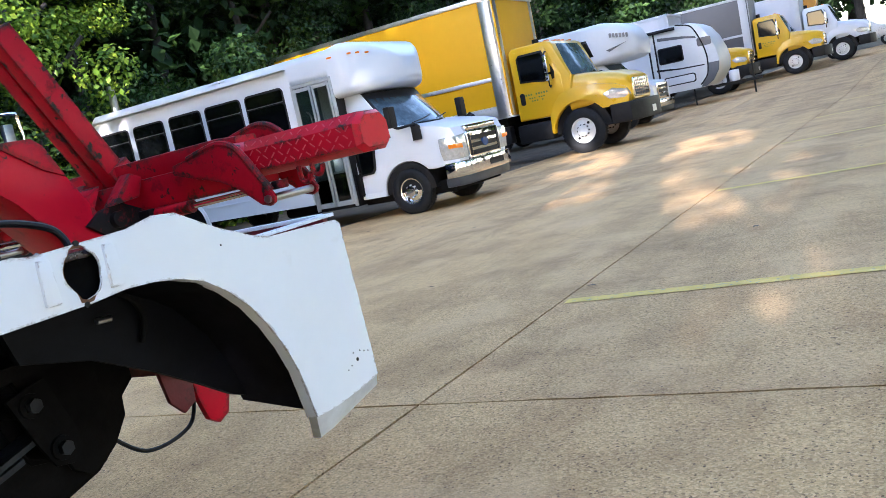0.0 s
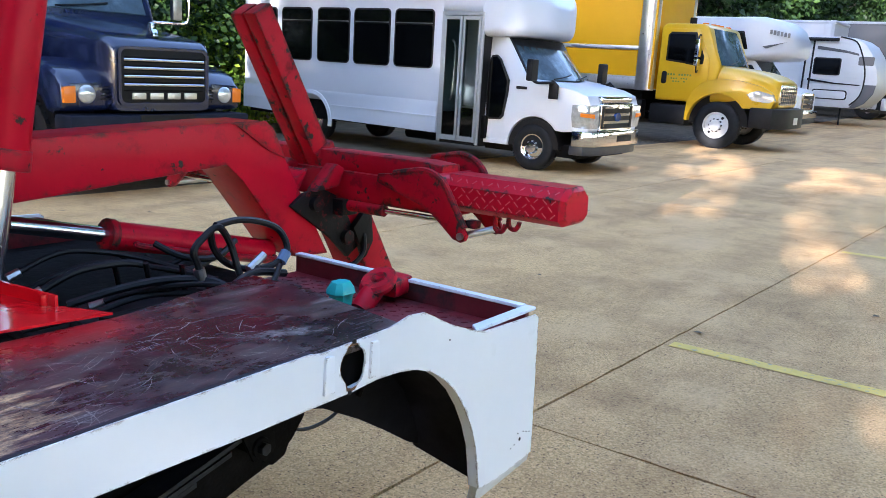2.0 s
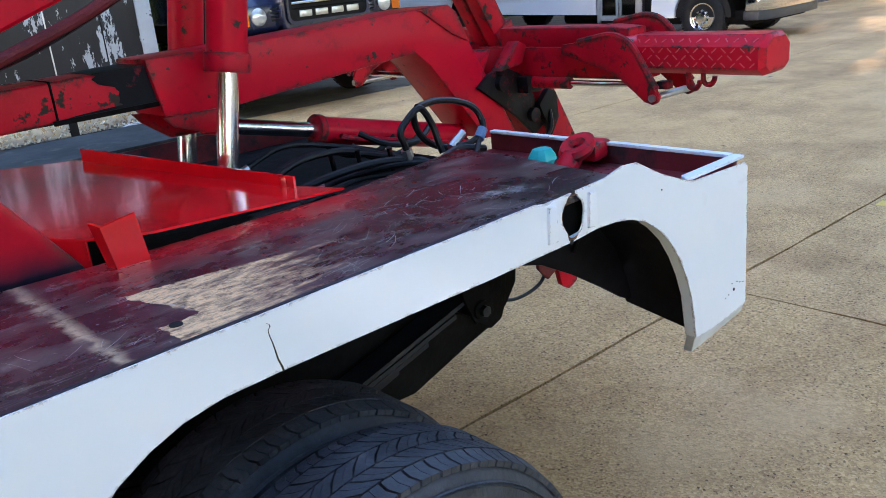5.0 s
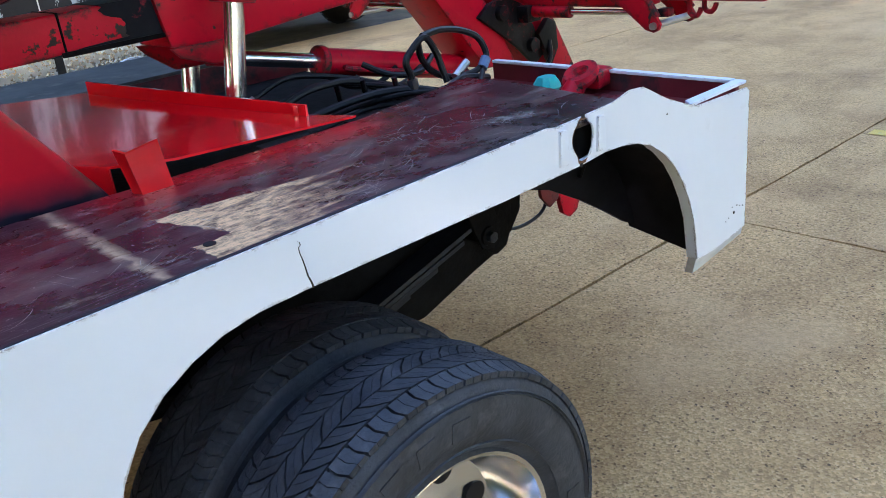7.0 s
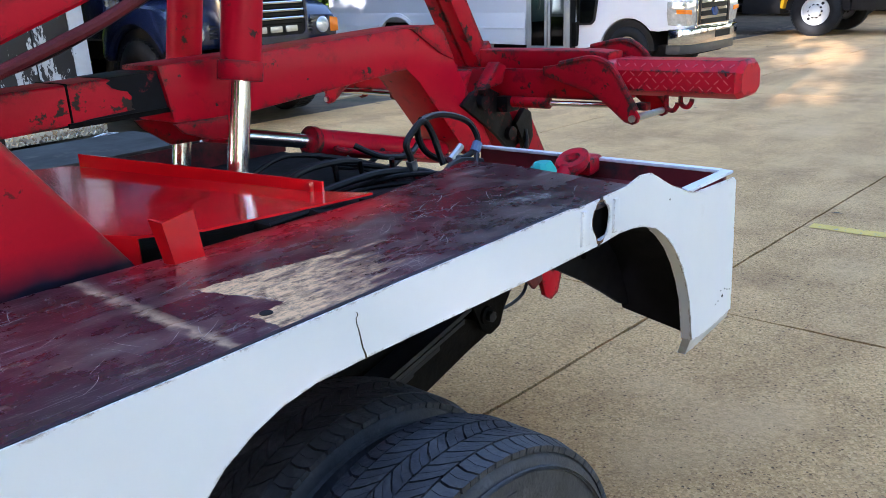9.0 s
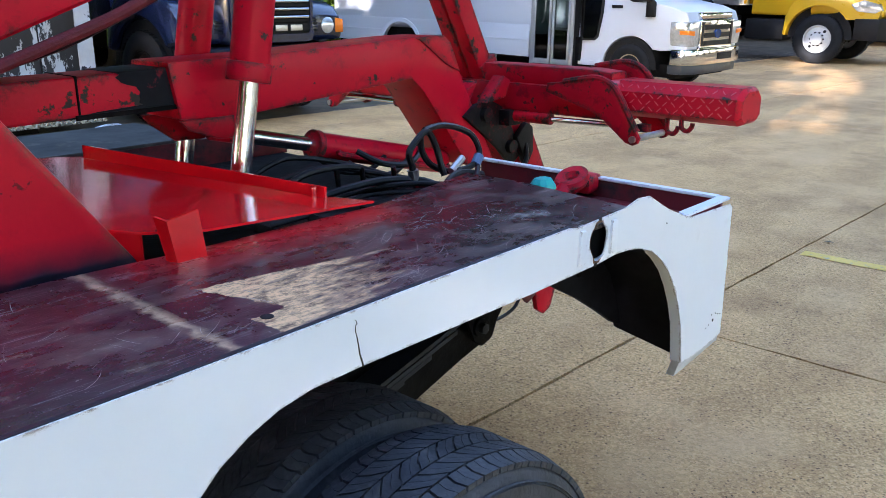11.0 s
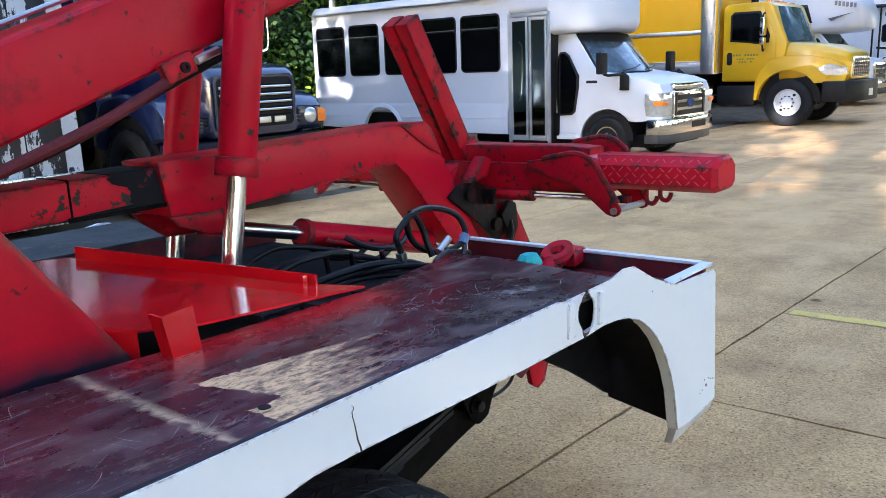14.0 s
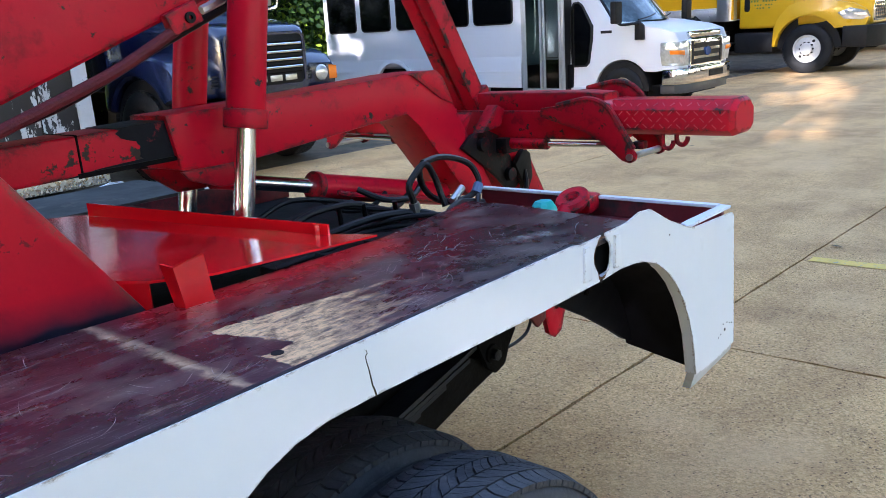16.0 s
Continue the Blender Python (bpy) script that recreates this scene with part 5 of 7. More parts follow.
# wheel-well liner behind the rear arch
liner = [(1.43, 0.56), (1.41, 0.66), (1.36, 0.77), (1.28, 0.862), (1.17, 0.918), (1.02, 0.93), (0.80, 0.93)]
bm = loft([[(x, 1.24, z), (x, 1.42, z - 0.010 + (0.040 if z < 0.6 else 0.012 if z < 0.7 else 0.0)), (x + 0.01, 1.42, z + (0.040 if z < 0.6 else 0.012 if z < 0.7 else 0.0)), (x + 0.01, 1.24, z + 0.01)] for x, z in liner])
prism([(0.93, 0.915), (1.20, 0.905), (1.29, 0.84), (1.37, 0.75), (1.432, 0.60), (1.39, 0.618), (1.31, 0.672), (1.21, 0.735), (1.09, 0.80), (0.95, 0.84)], "y", 1.40, 1.414, bm=bm)
part("arch_liner", bm, mat("muddy_black_liner", (0.004, 0.004, 0.006), 0.6, var=0.5, scale=8, dirt=(0.075, 0.072, 0.072), dirt_at=0.67, dirt_scale=26, soft=0.08, spec=0.10), tow, "muddy black wheel-arch liner")
bm = prism([(1.70, 0.64), (1.715, 0.50), (1.735, 0.43), (1.77, 0.405), (1.81, 0.42), (1.835, 0.48), (1.845, 0.64)], "y", 1.885, 1.905, 0.006, hole=[(1.785 + 0.012 * math.cos(k * math.pi / 5), 0.515 + 0.012 * math.sin(k * math.pi / 5)) for k in range(10)])
part("tow_tab", bm, RED, tow, "red steel tab below the bed")
bm = prism([(1.58, 0.66), (1.60, 0.53), (1.64, 0.485), (1.685, 0.505), (1.70, 0.66)], "y", 1.86, 1.876, 0.006)
part("tow_tab", bm, RED_DARK, tow, "dull maroon steel tab below the bed")
bm = bmesh.new()
tube([(1.82, 2.0, 0.62), (1.79, 2.0, 0.45), (1.73, 2.0, 0.395), (1.59, 2.0, 0.40), (1.48, 2.0, 0.50)], 0.006, 8, bm)
part("trailer_cable", bm, HOSE, tow, "black trailer cable hanging below")


# parked vehicles: built with u forward, v to their left, z up; all face the lot (-y)
def parked(x, y, pitch=1.15, yaw=-90.0):
    return Matrix.Translation((x, y, rise(x, y))) @ pose(0, 0, 0, 0, 0, yaw) @ pose(0, 0, 0, 0, pitch, 0)


def arc(cu, cz, r, a0, a1, n=12):
    return [(cu + r * math.cos(radians(a0 + (a1 - a0) * k / n)), cz + r * math.sin(radians(a0 + (a1 - a0) * k / n))) for k in range(n + 1)]


def road_wheel(root, u, v, r, width, s, hub_mat, hub_label, rim_r, dish=0.05, nuts=8, holes=2):
    """A tyre with its wheel. s: the way outwards in v."""
    h = width / 2
    c = (u, v, r)
    prof = [(rim_r, h * 0.75), (rim_r + 0.03, h * 0.95), ((r + rim_r) / 2, h), (r * 0.93, h * 0.9), (r * 0.985, h * 0.72), (r, h * 0.3), (r, -h * 0.3), (r * 0.985, -h * 0.72), (r * 0.93, -h * 0.9), ((r + rim_r) / 2, -h), (rim_r + 0.03, -h * 0.95), (rim_r, -h * 0.75)]
    w = part("wheel", lathe(prof, c, "y", 40, closed=True), RUBBER, root, smooth=40)
    b = bmesh.new()
    for k in range(52):
        a = 2 * math.pi * k / 52
        for off in (-0.6, 0.0, 0.6):
            m = Matrix.Translation(c) @ pose(0, 0, 0, 0, math.degrees(a), 0) @ pose(r, off * h, 0, 8 if k % 2 else -8, 0, 0)
            bmesh.ops.create_cube(b, size=1, matrix=m @ Matrix.Diagonal((0.016, h * 0.52, r * 0.075, 1)))
    tr = part("tread", b, RUBBER, w, smooth=0)
    tr["kind"] = "stuff"
    f = s
    rp = [(rim_r + 0.012, f * h * 0.80), (rim_r + 0.006, f * h * 0.90), (rim_r - 0.012, f * h * 0.86), (rim_r - 0.03, f * h * 0.5), (rim_r * 0.78, f * h * 0.62), (rim_r * 0.5, f * (h * 0.75)), (rim_r * 0.42, f * (h * 0.8 + dish)), (rim_r * 0.25, f * (h * 0.85 + dish)), (0.01, f * (h * 0.85 + dish))]
    rim = part("rim", lathe(rp, c, "y", 36, open_start=True), hub_mat, w, hub_label, smooth=40)
    for k in range(holes):
        a = radians(50 + 180 * k)
        p = Vector((u + rim_r * 0.74 * math.cos(a), v, r + rim_r * 0.74 * math.sin(a)))
        part("hand_hole", cyl(p + Vector((0, f * h * 0.5, 0)), p + Vector((0, f * (h * 0.70), 0)), rim_r * 0.11, n=14), BLACK, rim)
    for k in range(nuts):
        a = 2 * math.pi * k / nuts
        p = Vector((u + rim_r * 0.47 * math.cos(a), v, r + rim_r * 0.47 * math.sin(a)))
        part("wheel_nut", cyl(p + Vector((0, f * h * 0.7, 0)), p + Vector((0, f * (h * 0.95 + dish * 0.3), 0)), rim_r * 0.075, n=6), BLACK if hub_mat is WHEEL_WHITE else STEEL, rim)
    return w


# ---- shuttle bus
bus = thing("shuttle_bus", None, "white cutaway shuttle bus with dark windows and folding door", "bus", turn=parked(12.55, 7.15))
HW = 1.15
def shell(u0, u1, z0, z1, r, tail=False):
    ends = [(u0, 0.10, 0.10), (u0 + 0.03, 0.03, 0.04), (u0 + 0.12, 0.0, 0.0)] if tail else [(u0, 0.0, 0.0)]
    return loft([[(u, v, z) for v, z in rounded(2 * HW - 2 * a, z1 - z0 - 2 * b_, r, 5, 0, (z0 + z1) / 2)] for u, a, b_ in ends + [(u1, 0.0, 0.0)]])


part("body", shell(-6.92, -1.82, 0.78, 2.90, 0.13, True), WHITE_BUS, bus, "white fibreglass coach body")
part("body", shell(-1.82, -0.98, 2.44, 2.90, 0.13), WHITE_BUS, bus)
part("body", box((-1.82, -0.45, 0.78), (-0.98, HW, 2.5)), WHITE_BUS, bus)
skirt = [(-6.90, 0.50), (-5.42, 0.46)] + [(u, z) for u, z in arc(-4.92, 0.40, 0.50, 175, 5, 12)] + [(-4.42, 0.45), (-1.86, 0.43), (-1.86, 0.96), (-6.90, 0.96)]
for s in (-1, 1):
    bm = prism(skirt, "y", s * (HW - 0.05), s * (HW + 0.002), 0.006)
    part("skirt", bm, WHITE_BUS, bus)
    bm = box((-6.85, s * HW - 0.012, 0.715), (-5.42, s * HW + 0.006, 0.735), 0.003)
    box((-4.40, s * HW - 0.012, 0.700), (-1.88, s * HW + 0.006, 0.720), 0.003, bm=bm)
    part("rub_rail", bm, WHITE_BUS, bus)
    bm = box((-6.80, s * HW - 0.10, 2.735), (-1.85, s * HW + 0.016, 2.755), 0.006)
    part("rain_gutter", bm, ALU, bus)
    ring = [(u, z) for u, z in arc(-4.92, 0.40, 0.50, 190, -10, 18)]
    bm = loft([[(u, s * (HW - 0.02), z), (u, s * (HW + 0.03), z), (-4.92 + (u + 4.92) * 1.13, s * (HW + 0.02), 0.4 + (z - 0.4) * 1.13), (-4.92 + (u + 4.92) * 1.13, s * (HW - 0.02), 0.4 + (z - 0.4) * 1.13)] for u, z in ring])
    part("wheel_arch", bm, WHITE_BUS, bus)
bm = box((-6.80, -1.05, 0.42), (-0.9, 1.05, 0.80))
part("underbody", bm, GRIME, bus)
for k, u in enumerate((-6.31, -5.34, -4.36, -3.405, -2.43)):
    wd = (0.84, 0.84, 0.84, 0.88, 0.88)[k]
    for s in (-1, 1):
        win = part("window", prism(rounded(wd, 0.99, 0.09, 4, u, 2.0), "y", s * (HW + 0.001), s * (HW + 0.012), 0.004), BLACK, bus, "black-framed dark tinted window")
        part("pane", prism(rounded(wd - 0.06, 0.70, 0.06, 4, u, 1.88), "y", s * (HW + 0.008), s * (HW + 0.0145)), DARKGLASS, win)
        part("pane", prism(rounded(wd - 0.06, 0.19, 0.05, 4, u, 2.365), "y", s * (HW + 0.008), s * (HW + 0.0145)), DARKGLASS, win)
        part("vent_bar", box((u - wd / 2 + 0.04, s * HW + (0.006 if s > 0 else -0.020), 2.25), (u + wd / 2 - 0.04, s * HW + (0.020 if s > 0 else -0.006), 2.262)), STEEL, win)
# entrance: step well, two folding leaves with glass, grab rail
SATIN = mat("satin_door_frame", (0.42, 0.44, 0.45), 0.35, 0.4, var=0.06, scale=6)
TEAL = mat("grey_green_interior", (0.16, 0.24, 0.24), 0.6, var=0.1, scale=3)
PANE = glass("clear_door_glass", (0.42, 0.50, 0.50))
bm = box((-1.825, -HW - 0.014, 0.30), (-1.775, -HW + 0.03, 2.46), 0.006)
door_unit = part("entrance_door", bm, SATIN, bus, "folding glazed entrance door in metal frame")
part("door_post", box((-1.025, -HW - 0.014, 0.30), (-0.975, -HW + 0.03, 2.46), 0.006), SATIN, door_unit)
part("door_head", box((-1.775, -HW - 0.014, 2.40), (-1.025, -HW + 0.03, 2.46), 0.006), SATIN, door_unit)
part("well_side", box((-1.822, -HW + 0.03, 0.30), (-1.80, -0.45, 2.44)), TEAL, door_unit)
part("well_side", box((-1.00, -HW + 0.03, 0.30), (-0.978, -0.45, 2.44)), BLACK, door_unit)
for k, (v0, z1) in enumerate(((-1.10, 0.42), (-0.90, 0.66), (-0.68, 0.90))):
    part("step", box((-1.80, v0, 0.28), (-1.0, -0.44, z1)), BLACK, door_unit)
    part("step_edge", box((-1.79, v0 - 0.008, z1 - 0.03), (-1.01, v0 + 0.02, z1 + 0.004)), SATIN, door_unit)
for u0, u1 in ((-1.77, -1.41), (-1.385, -1.03)):
    for (a, b_, z0, z1) in ((u0, u0 + 0.042, 0.34, 2.39), (u1 - 0.042, u1, 0.34, 2.39), (u0 + 0.042, u1 - 0.042, 2.33, 2.39), (u0 + 0.042, u1 - 0.042, 0.34, 0.42)):
        part("leaf_frame", box((a, -HW - 0.022, z0), (b_, -HW + 0.012, z1), 0.004), SATIN, door_unit)
    pn = part("pane", box((u0 + 0.042, -HW - 0.008, 0.42), (u1 - 0.042, -HW - 0.003, 2.33)), PANE, door_unit)
    pn.visible_shadow = False
b = bmesh.new()
tube([(-1.74, -HW + 0.20, 1.00), (-1.66, -HW + 0.16, 1.15), (-1.64, -HW + 0.16, 1.85), (-1.74, -HW + 0.2, 2.0)], 0.016, 8, b)
tube([(-1.10, -HW + 0.30, 0.90), (-1.12, -HW + 0.30, 1.9)], 0.016, 8, b)
part("grab_rail", b, STEEL, door_unit)
# front cap over the cab
secs = []
for u, zb, zt, hw, rad in ((-1.02, 2.08, 2.90, 1.150, 0.12), (-0.80, 2.09, 2.945, 1.145, 0.14), (-0.64, 2.10, 2.935, 1.085, 0.16), (-0.50, 2.11, 2.89, 0.96, 0.17), (-0.38, 2.12, 2.83, 0.80, 0.17), (-0.27, 2.14, 2.75, 0.62, 0.16), (-0.18, 2.17, 2.66, 0.44, 0.14), (-0.13, 2.22, 2.58, 0.28, 0.11)):
    secs.append([(u, v, z) for v, z in rounded(2 * hw, zt - zb, rad, 5, 0, (zt + zb) / 2)])
cap = part("front_cap", loft(secs), WHITE_BUS, bus, "rounded white cap over the cab", smooth=50)
for u, z, hw in ((-0.92, 2.74, 1.148), (-0.60, 2.74, 1.060), (-0.50, 2.73, 0.965), (-0.40, 2.71, 0.840)):
    part("marker_lamp", box((u - 0.05, -hw + 0.02, z - 0.014), (u + 0.05, -hw - 0.004, z + 0.014), 0.004), ORANGE, cap)
part("roof_vent", box((-3.55, -HW + 0.02, 2.80), (-3.25, -HW + 0.13, 2.86), 0.01), ALU, bus)
# cab
cab_side = [(-1.0, 0.44), (-1.0, 2.09), (-0.66, 2.09), (-0.20, 1.46), (0.20, 1.40), (0.62, 1.33), (0.86, 1.25), (0.92, 1.12), (0.92, 0.70), (0.52, 0.66)] + arc(0.0, 0.37, 0.49, 38, 180, 12) + [(-0.52, 0.40)]
bm = prism(cab_side, "y", -0.985, 0.985, 0.045, 3)
for vv in bm.verts:
    vv.co.y *= 1 - 0.11 * (max(0.0, vv.co.x - 0.25) / 0.67) ** 2 - (0.10 * (vv.co.z - 1.44) / 0.6 if vv.co.z > 1.44 else 0.0)
cab = part("cab", bm, WHITE_BUS, bus, "white van cab with short bonnet")
part("arch_liner", prism(arc(0.0, 0.37, 0.47, 0, 180, 14), "y", -0.97, 0.97), BLACK, bus)
part("underbody", box((-1.0, -0.85, 0.25), (0.75, 0.85, 0.45)), GRIME, bus)
def bowed_screen(grow, push):
    """A windscreen that bows forward across the cab."""
    secs = []
    for k in range(13):
        v = (-1 + k / 6) * (0.90 + grow)
        bow = 0.24 * (1 - (v / 0.93) ** 2)
        lift = 0.02 * (1 - (v / 0.93) ** 2)
        top_, low_ = (-0.625 + bow * 0.75 + push, 2.062 + grow * 0.6), (-0.150 + bow + push, 1.425 + lift - grow * 0.6)
        nar = 0.93
        secs.append([(top_[0], v * nar, top_[1]), (low_[0], v, low_[1]), (low_[0] - 0.20, v, low_[1] - 0.01), (top_[0] - 0.16, v * nar, top_[1])])
    return loft(secs)


part("screen_surround", bowed_screen(0.035, -0.004), BLACK, cab, "black rubber round the windscreen")
screen = part("windscreen", bowed_screen(0.0, 0.006), SCREEN, cab, "bowed windscreen with dark edge")
bm = bmesh.new()
tube([(0.115, 0.10, 1.46), (0.08, 0.40, 1.50), (0.03, 0.62, 1.53)], 0.010, 6, bm)
tube([(0.06, -0.55, 1.46), (0.09, -0.25, 1.50), (0.075, 0.0, 1.55)], 0.010, 6, bm)
part("wiper", bm, BLACK, screen)
for s in (-1, 1):
    wing = [(-0.93, 0.80), (-0.96, 1.20), (-0.95, 1.68), (-0.88, 1.79), (-0.80, 1.80), (-0.72, 1.74), (-0.53, 1.40), (-0.54, 1.20), (-0.60, 0.82), (-0.66, 0.76), (-0.88, 0.75)]
    w = part("side_window", prism(wing, "y", s * 0.955, s * 0.994, 0.003), BLACK, cab, "tall dark quarter window")
    gl = [((u + 0.75) * 0.86 - 0.75, (z - 1.28) * 0.94 + 1.28) for u, z in wing]
    part("pane", prism(gl, "y", s * 0.990, s * 0.998), DARKGLASS, w)
    part("fender_vent", prism(rounded(0.20, 0.045, 0.01, 2, -0.28, 1.30), "y", s * 0.984, s * 0.992), BLACK, cab)
    m = part("door_mirror", box((-0.02, s * 1.12, 1.42), (0.09, s * 1.32, 1.76), 0.03, 3), BLACK, cab, "large black door mirror")
    b = bmesh.new()
    tube([(0.04, s * 1.2, 1.44), (0.10, s * 1.15, 1.40), (0.28, s * 1.05, 1.41), (0.34, s * 0.95, 1.38)], 0.022, 8, b)
    part("mirror_arm", b, BLACK, m)
    part("mirror_foot", prism([(0.24, 1.16), (0.40, 1.16), (0.40, 1.38), (0.30, 1.46), (0.24, 1.40)], "y", s * 0.985, s * 1.02, 0.008), BLACK, m)
    part("step_bar", box((-0.95, s * 0.90, 0.36), (-0.48, s * 1.0, 0.44), 0.01), WHITE_BUS, cab)
    road_wheel(bus, 0.0, s * 0.89, 0.372, 0.21, s, POLISHED, "bright domed wheel cover", 0.205, 0.045)
    road_wheel(bus, -4.92, s * 0.92, 0.372, 0.24, s, POLISHED, "bright domed wheel cover", 0.205, -0.06)
    hl = prism([(s * 0.60, 0.74), (s * 0.88, 0.74), (s * 0.935, 0.92), (s * 0.93, 1.10), (s * 0.60, 1.12)], "x", 0.66, 0.955, 0.012)
    for vv in hl.verts:
        vv.co.y *= 1 + 0.06 * (0.955 - vv.co.x) / 0.3
    h = part("headlamp", hl, LENS, cab, "clear headlamp with orange corner")
    part("indicator", prism([(s * 0.76, 0.90), (s * 0.962, 0.92), (s * 0.962, 0.98), (s * 0.76, 0.97)], "x", 0.80, 0.962, 0.004), ORANGE, h)
gr = part("grille", prism(rounded(1.16, 0.44, 0.04, 3, 0, 0.92), "x", 0.88, 0.975, 0.012), CHROME, cab, "chrome grille with dark slots")
for k, z in enumerate((0.78, 0.90, 1.02)):
    part("slot", prism(rounded(0.92, 0.075, 0.01, 2, 0, z), "x", 0.974, 0.980), BLACK, gr)
for s in (-1, 1):
    part("slot", prism(rounded(0.07, 0.36, 0.01, 2, s * 0.52, 0.92), "x", 0.974, 0.980), BLACK, gr)
part("badge", cyl((0.975, 0, 0.92), (0.995, 0, 0.92), 0.07, n=24), mat("blue_badge_enamel", (0.02, 0.05, 0.16), 0.2), gr, "plain oval badge")
for o in gr.children:
    if o.name.startswith("badge"):
        for vv in o.data.vertices:
            vv.co.y *= 1.5
part("grille_brow", box((0.84, -0.55, 1.145), (0.96, 0.55, 1.24), 0.03), CHROME, cab)
bump = part("bumper", prism([(0.70, -1.0), (0.90, -0.99), (1.02, -0.80), (1.06, -0.4), (1.06, 0.4), (1.02, 0.80), (0.90, 0.99), (0.70, 1.0)], "z", 0.46, 0.70, 0.02), CHROME, bus, "chrome front bumper")
part("plate_slot", box((1.052, -0.10, 0.53), (1.066, 0.42, 0.63)), BLACK, bump)
part("bumper_valance", prism([(0.65, -0.96), (0.88, -0.94), (0.99, -0.75), (1.02, -0.4), (1.02, 0.4), (0.99, 0.75), (0.88, 0.94), (0.65, 0.96)], "z", 0.32, 0.46, 0.02), mat("dark_valance", (0.030, 0.034, 0.045), 0.45, var=0.2, scale=6), bump)
part("exhaust", cyl((-2.9, -0.6, 0.33), (-2.2, -0.6, 0.33), 0.10, n=16), GRIME, bus)


# ---- box trucks
def box_truck(x, y, paint, panel, label, frame_mat, box_len=8.2, tall=4.25, bars=True):
    t = thing("box_truck", None, label, "box truck", turn=parked(x, y))
    # load box
    b = box((-1.9 - box_len, -1.28, 1.27), (-1.64, 1.28, tall), 0.02)
    load = part("load_box", b, panel, t, "panelled load box")
    for s in (-1, 1):
        part("corner_post", cyl((-1.80, s * 1.14, 1.24), (-1.80, s * 1.14, tall), 0.185, n=24), frame_mat, load, "rounded metal corner post")
        part("post_flat", box((-2.02, s * 1.274, 1.24), (-1.80, s * 1.325, tall - 0.10), 0.006), frame_mat, load)
        part("top_rail", box((-1.9 - box_len, s * 1.20, tall - 0.09), (-1.70, s * 1.305, tall + 0.025), 0.02), frame_mat, load)
        part("side_rail", box((-1.9 - box_len, s * 1.27, 2.19), (-2.02, s * 1.312, 2.29), 0.008), frame_mat, load)
        part("base_rail", box((-1.9 - box_len, s * 1.26, 1.25), (-2.02, s * 1.302, 1.54), 0.008), frame_mat, load)
        part("base_rail", box((-1.9 - box_len, s * 1.27, 1.525), (-2.02, s * 1.315, 1.56), 0.004), frame_mat, load)
        for k in range(26):
            u = -2.2 - k * (box_len - 0.6) / 26
            part("rivet", cyl((u, s * 1.30, tall - 0.035), (u, s * 1.312, tall - 0.035), 0.014, n=6), STEEL, load)
    part("roof_cap", box((-1.86, -1.30, tall - 0.09), (-1.60, 1.30, tall + 0.04), 0.05, 3), frame_mat, load)
    part("chassis", box((-1.9 - box_len, -0.45, 0.72), (1.2, 0.45, 1.02)), GRIME, t)
    part("chassis", box((-1.9 - box_len, -1.1, 1.02), (-1.9, 1.1, 1.22)), GRIME, t)
    part("fuel_tank", box((-1.65, -1.15, 0.48), (-0.72, -0.55, 0.95), 0.06), BLACK, t, "black tank and steps below the cab")
    part("fuel_tank", box((-1.65, 0.55, 0.48), (-0.72, 1.15, 0.95), 0.06), BLACK, t)
    part("side_guard", box((-5.4, -1.05, 0.55), (-1.9, -0.75, 1.0), 0.04), BLACK, t)
    # cab shell
    prof = [(-1.55, 1.04), (-1.55, 2.76), (-1.44, 2.86), (-0.52, 2.86), (-0.40, 2.80), (-0.02, 1.90), (-0.10, 1.45), (-0.62, 1.04)]
    c = part("cab", prism(prof, "y", -1.12, 1.12, 0.05, 3), paint, t, "conventional truck cab")
    # bonnet, narrowing to the grille
    secs = []
    for u, zt, zb, hw in ((-0.20, 1.93, 1.0, 1.05), (0.30, 1.89, 1.0, 1.02), (0.70, 1.83, 1.0, 0.97), (1.02, 1.75, 1.0, 0.90), (1.20, 1.67, 1.02, 0.84), (1.29, 1.60, 1.05, 0.79)):
        secs.append([(u, v, z) for v, z in rounded(2 * hw, zt - zb, 0.20, 5, 0, (zt + zb) / 2)])
    bon = part("bonnet", loft(secs), paint, t, "sloping bonnet", smooth=50)
    for s in (-1, 1):
        fend = [(1.22, 1.02), (1.27, 1.18), (1.18, 1.38), (0.96, 1.50), (0.50, 1.60), (0.0, 1.62), (-0.38, 1.52), (-0.62, 1.26), (-0.72, 1.02), (-0.74, 0.62), (-0.68, 0.60)] + arc(0.04, 0.56, 0.72, 176, 36, 14) + [(0.80, 0.99), (1.16, 1.01)]
        fb = prism(fend, "y", s * 0.70, s * 1.16, 0.05, 3)
        for vv in fb.verts:
            if vv.co.x > 0.6 and abs(vv.co.y) > 0.9:
                vv.co.y -= s * (vv.co.x - 0.6) * 0.30
        part("fender", fb, paint, bon)
        part("arch_liner", prism(arc(0.04, 0.56, 0.71, 0, 180, 14), "y", s * 0.62, s * 1.0), BLACK, t)
        hl = prism([(0.66, 1.31), (0.80, 1.17), (1.16, 1.13), (1.27, 1.19), (1.21, 1.34), (0.90, 1.41)], "y", s * 0.86, s * 1.125, 0.015)
        for vv in hl.verts:
            vv.co.y -= s * max(0, vv.co.x - 0.75) * 0.32
        part("headlamp", hl, LENS, bon, "clear teardrop headlamp")
        # door: frame, glass, handle, mirrors
        dr = part("door", prism([(-1.47, 1.08), (-1.47, 2.74), (-0.60, 2.74), (-0.28, 2.02), (-0.28, 1.50), (-0.66, 1.08)], "y", s * 1.112, s * 1.132, 0.008), paint, c, "cab door")
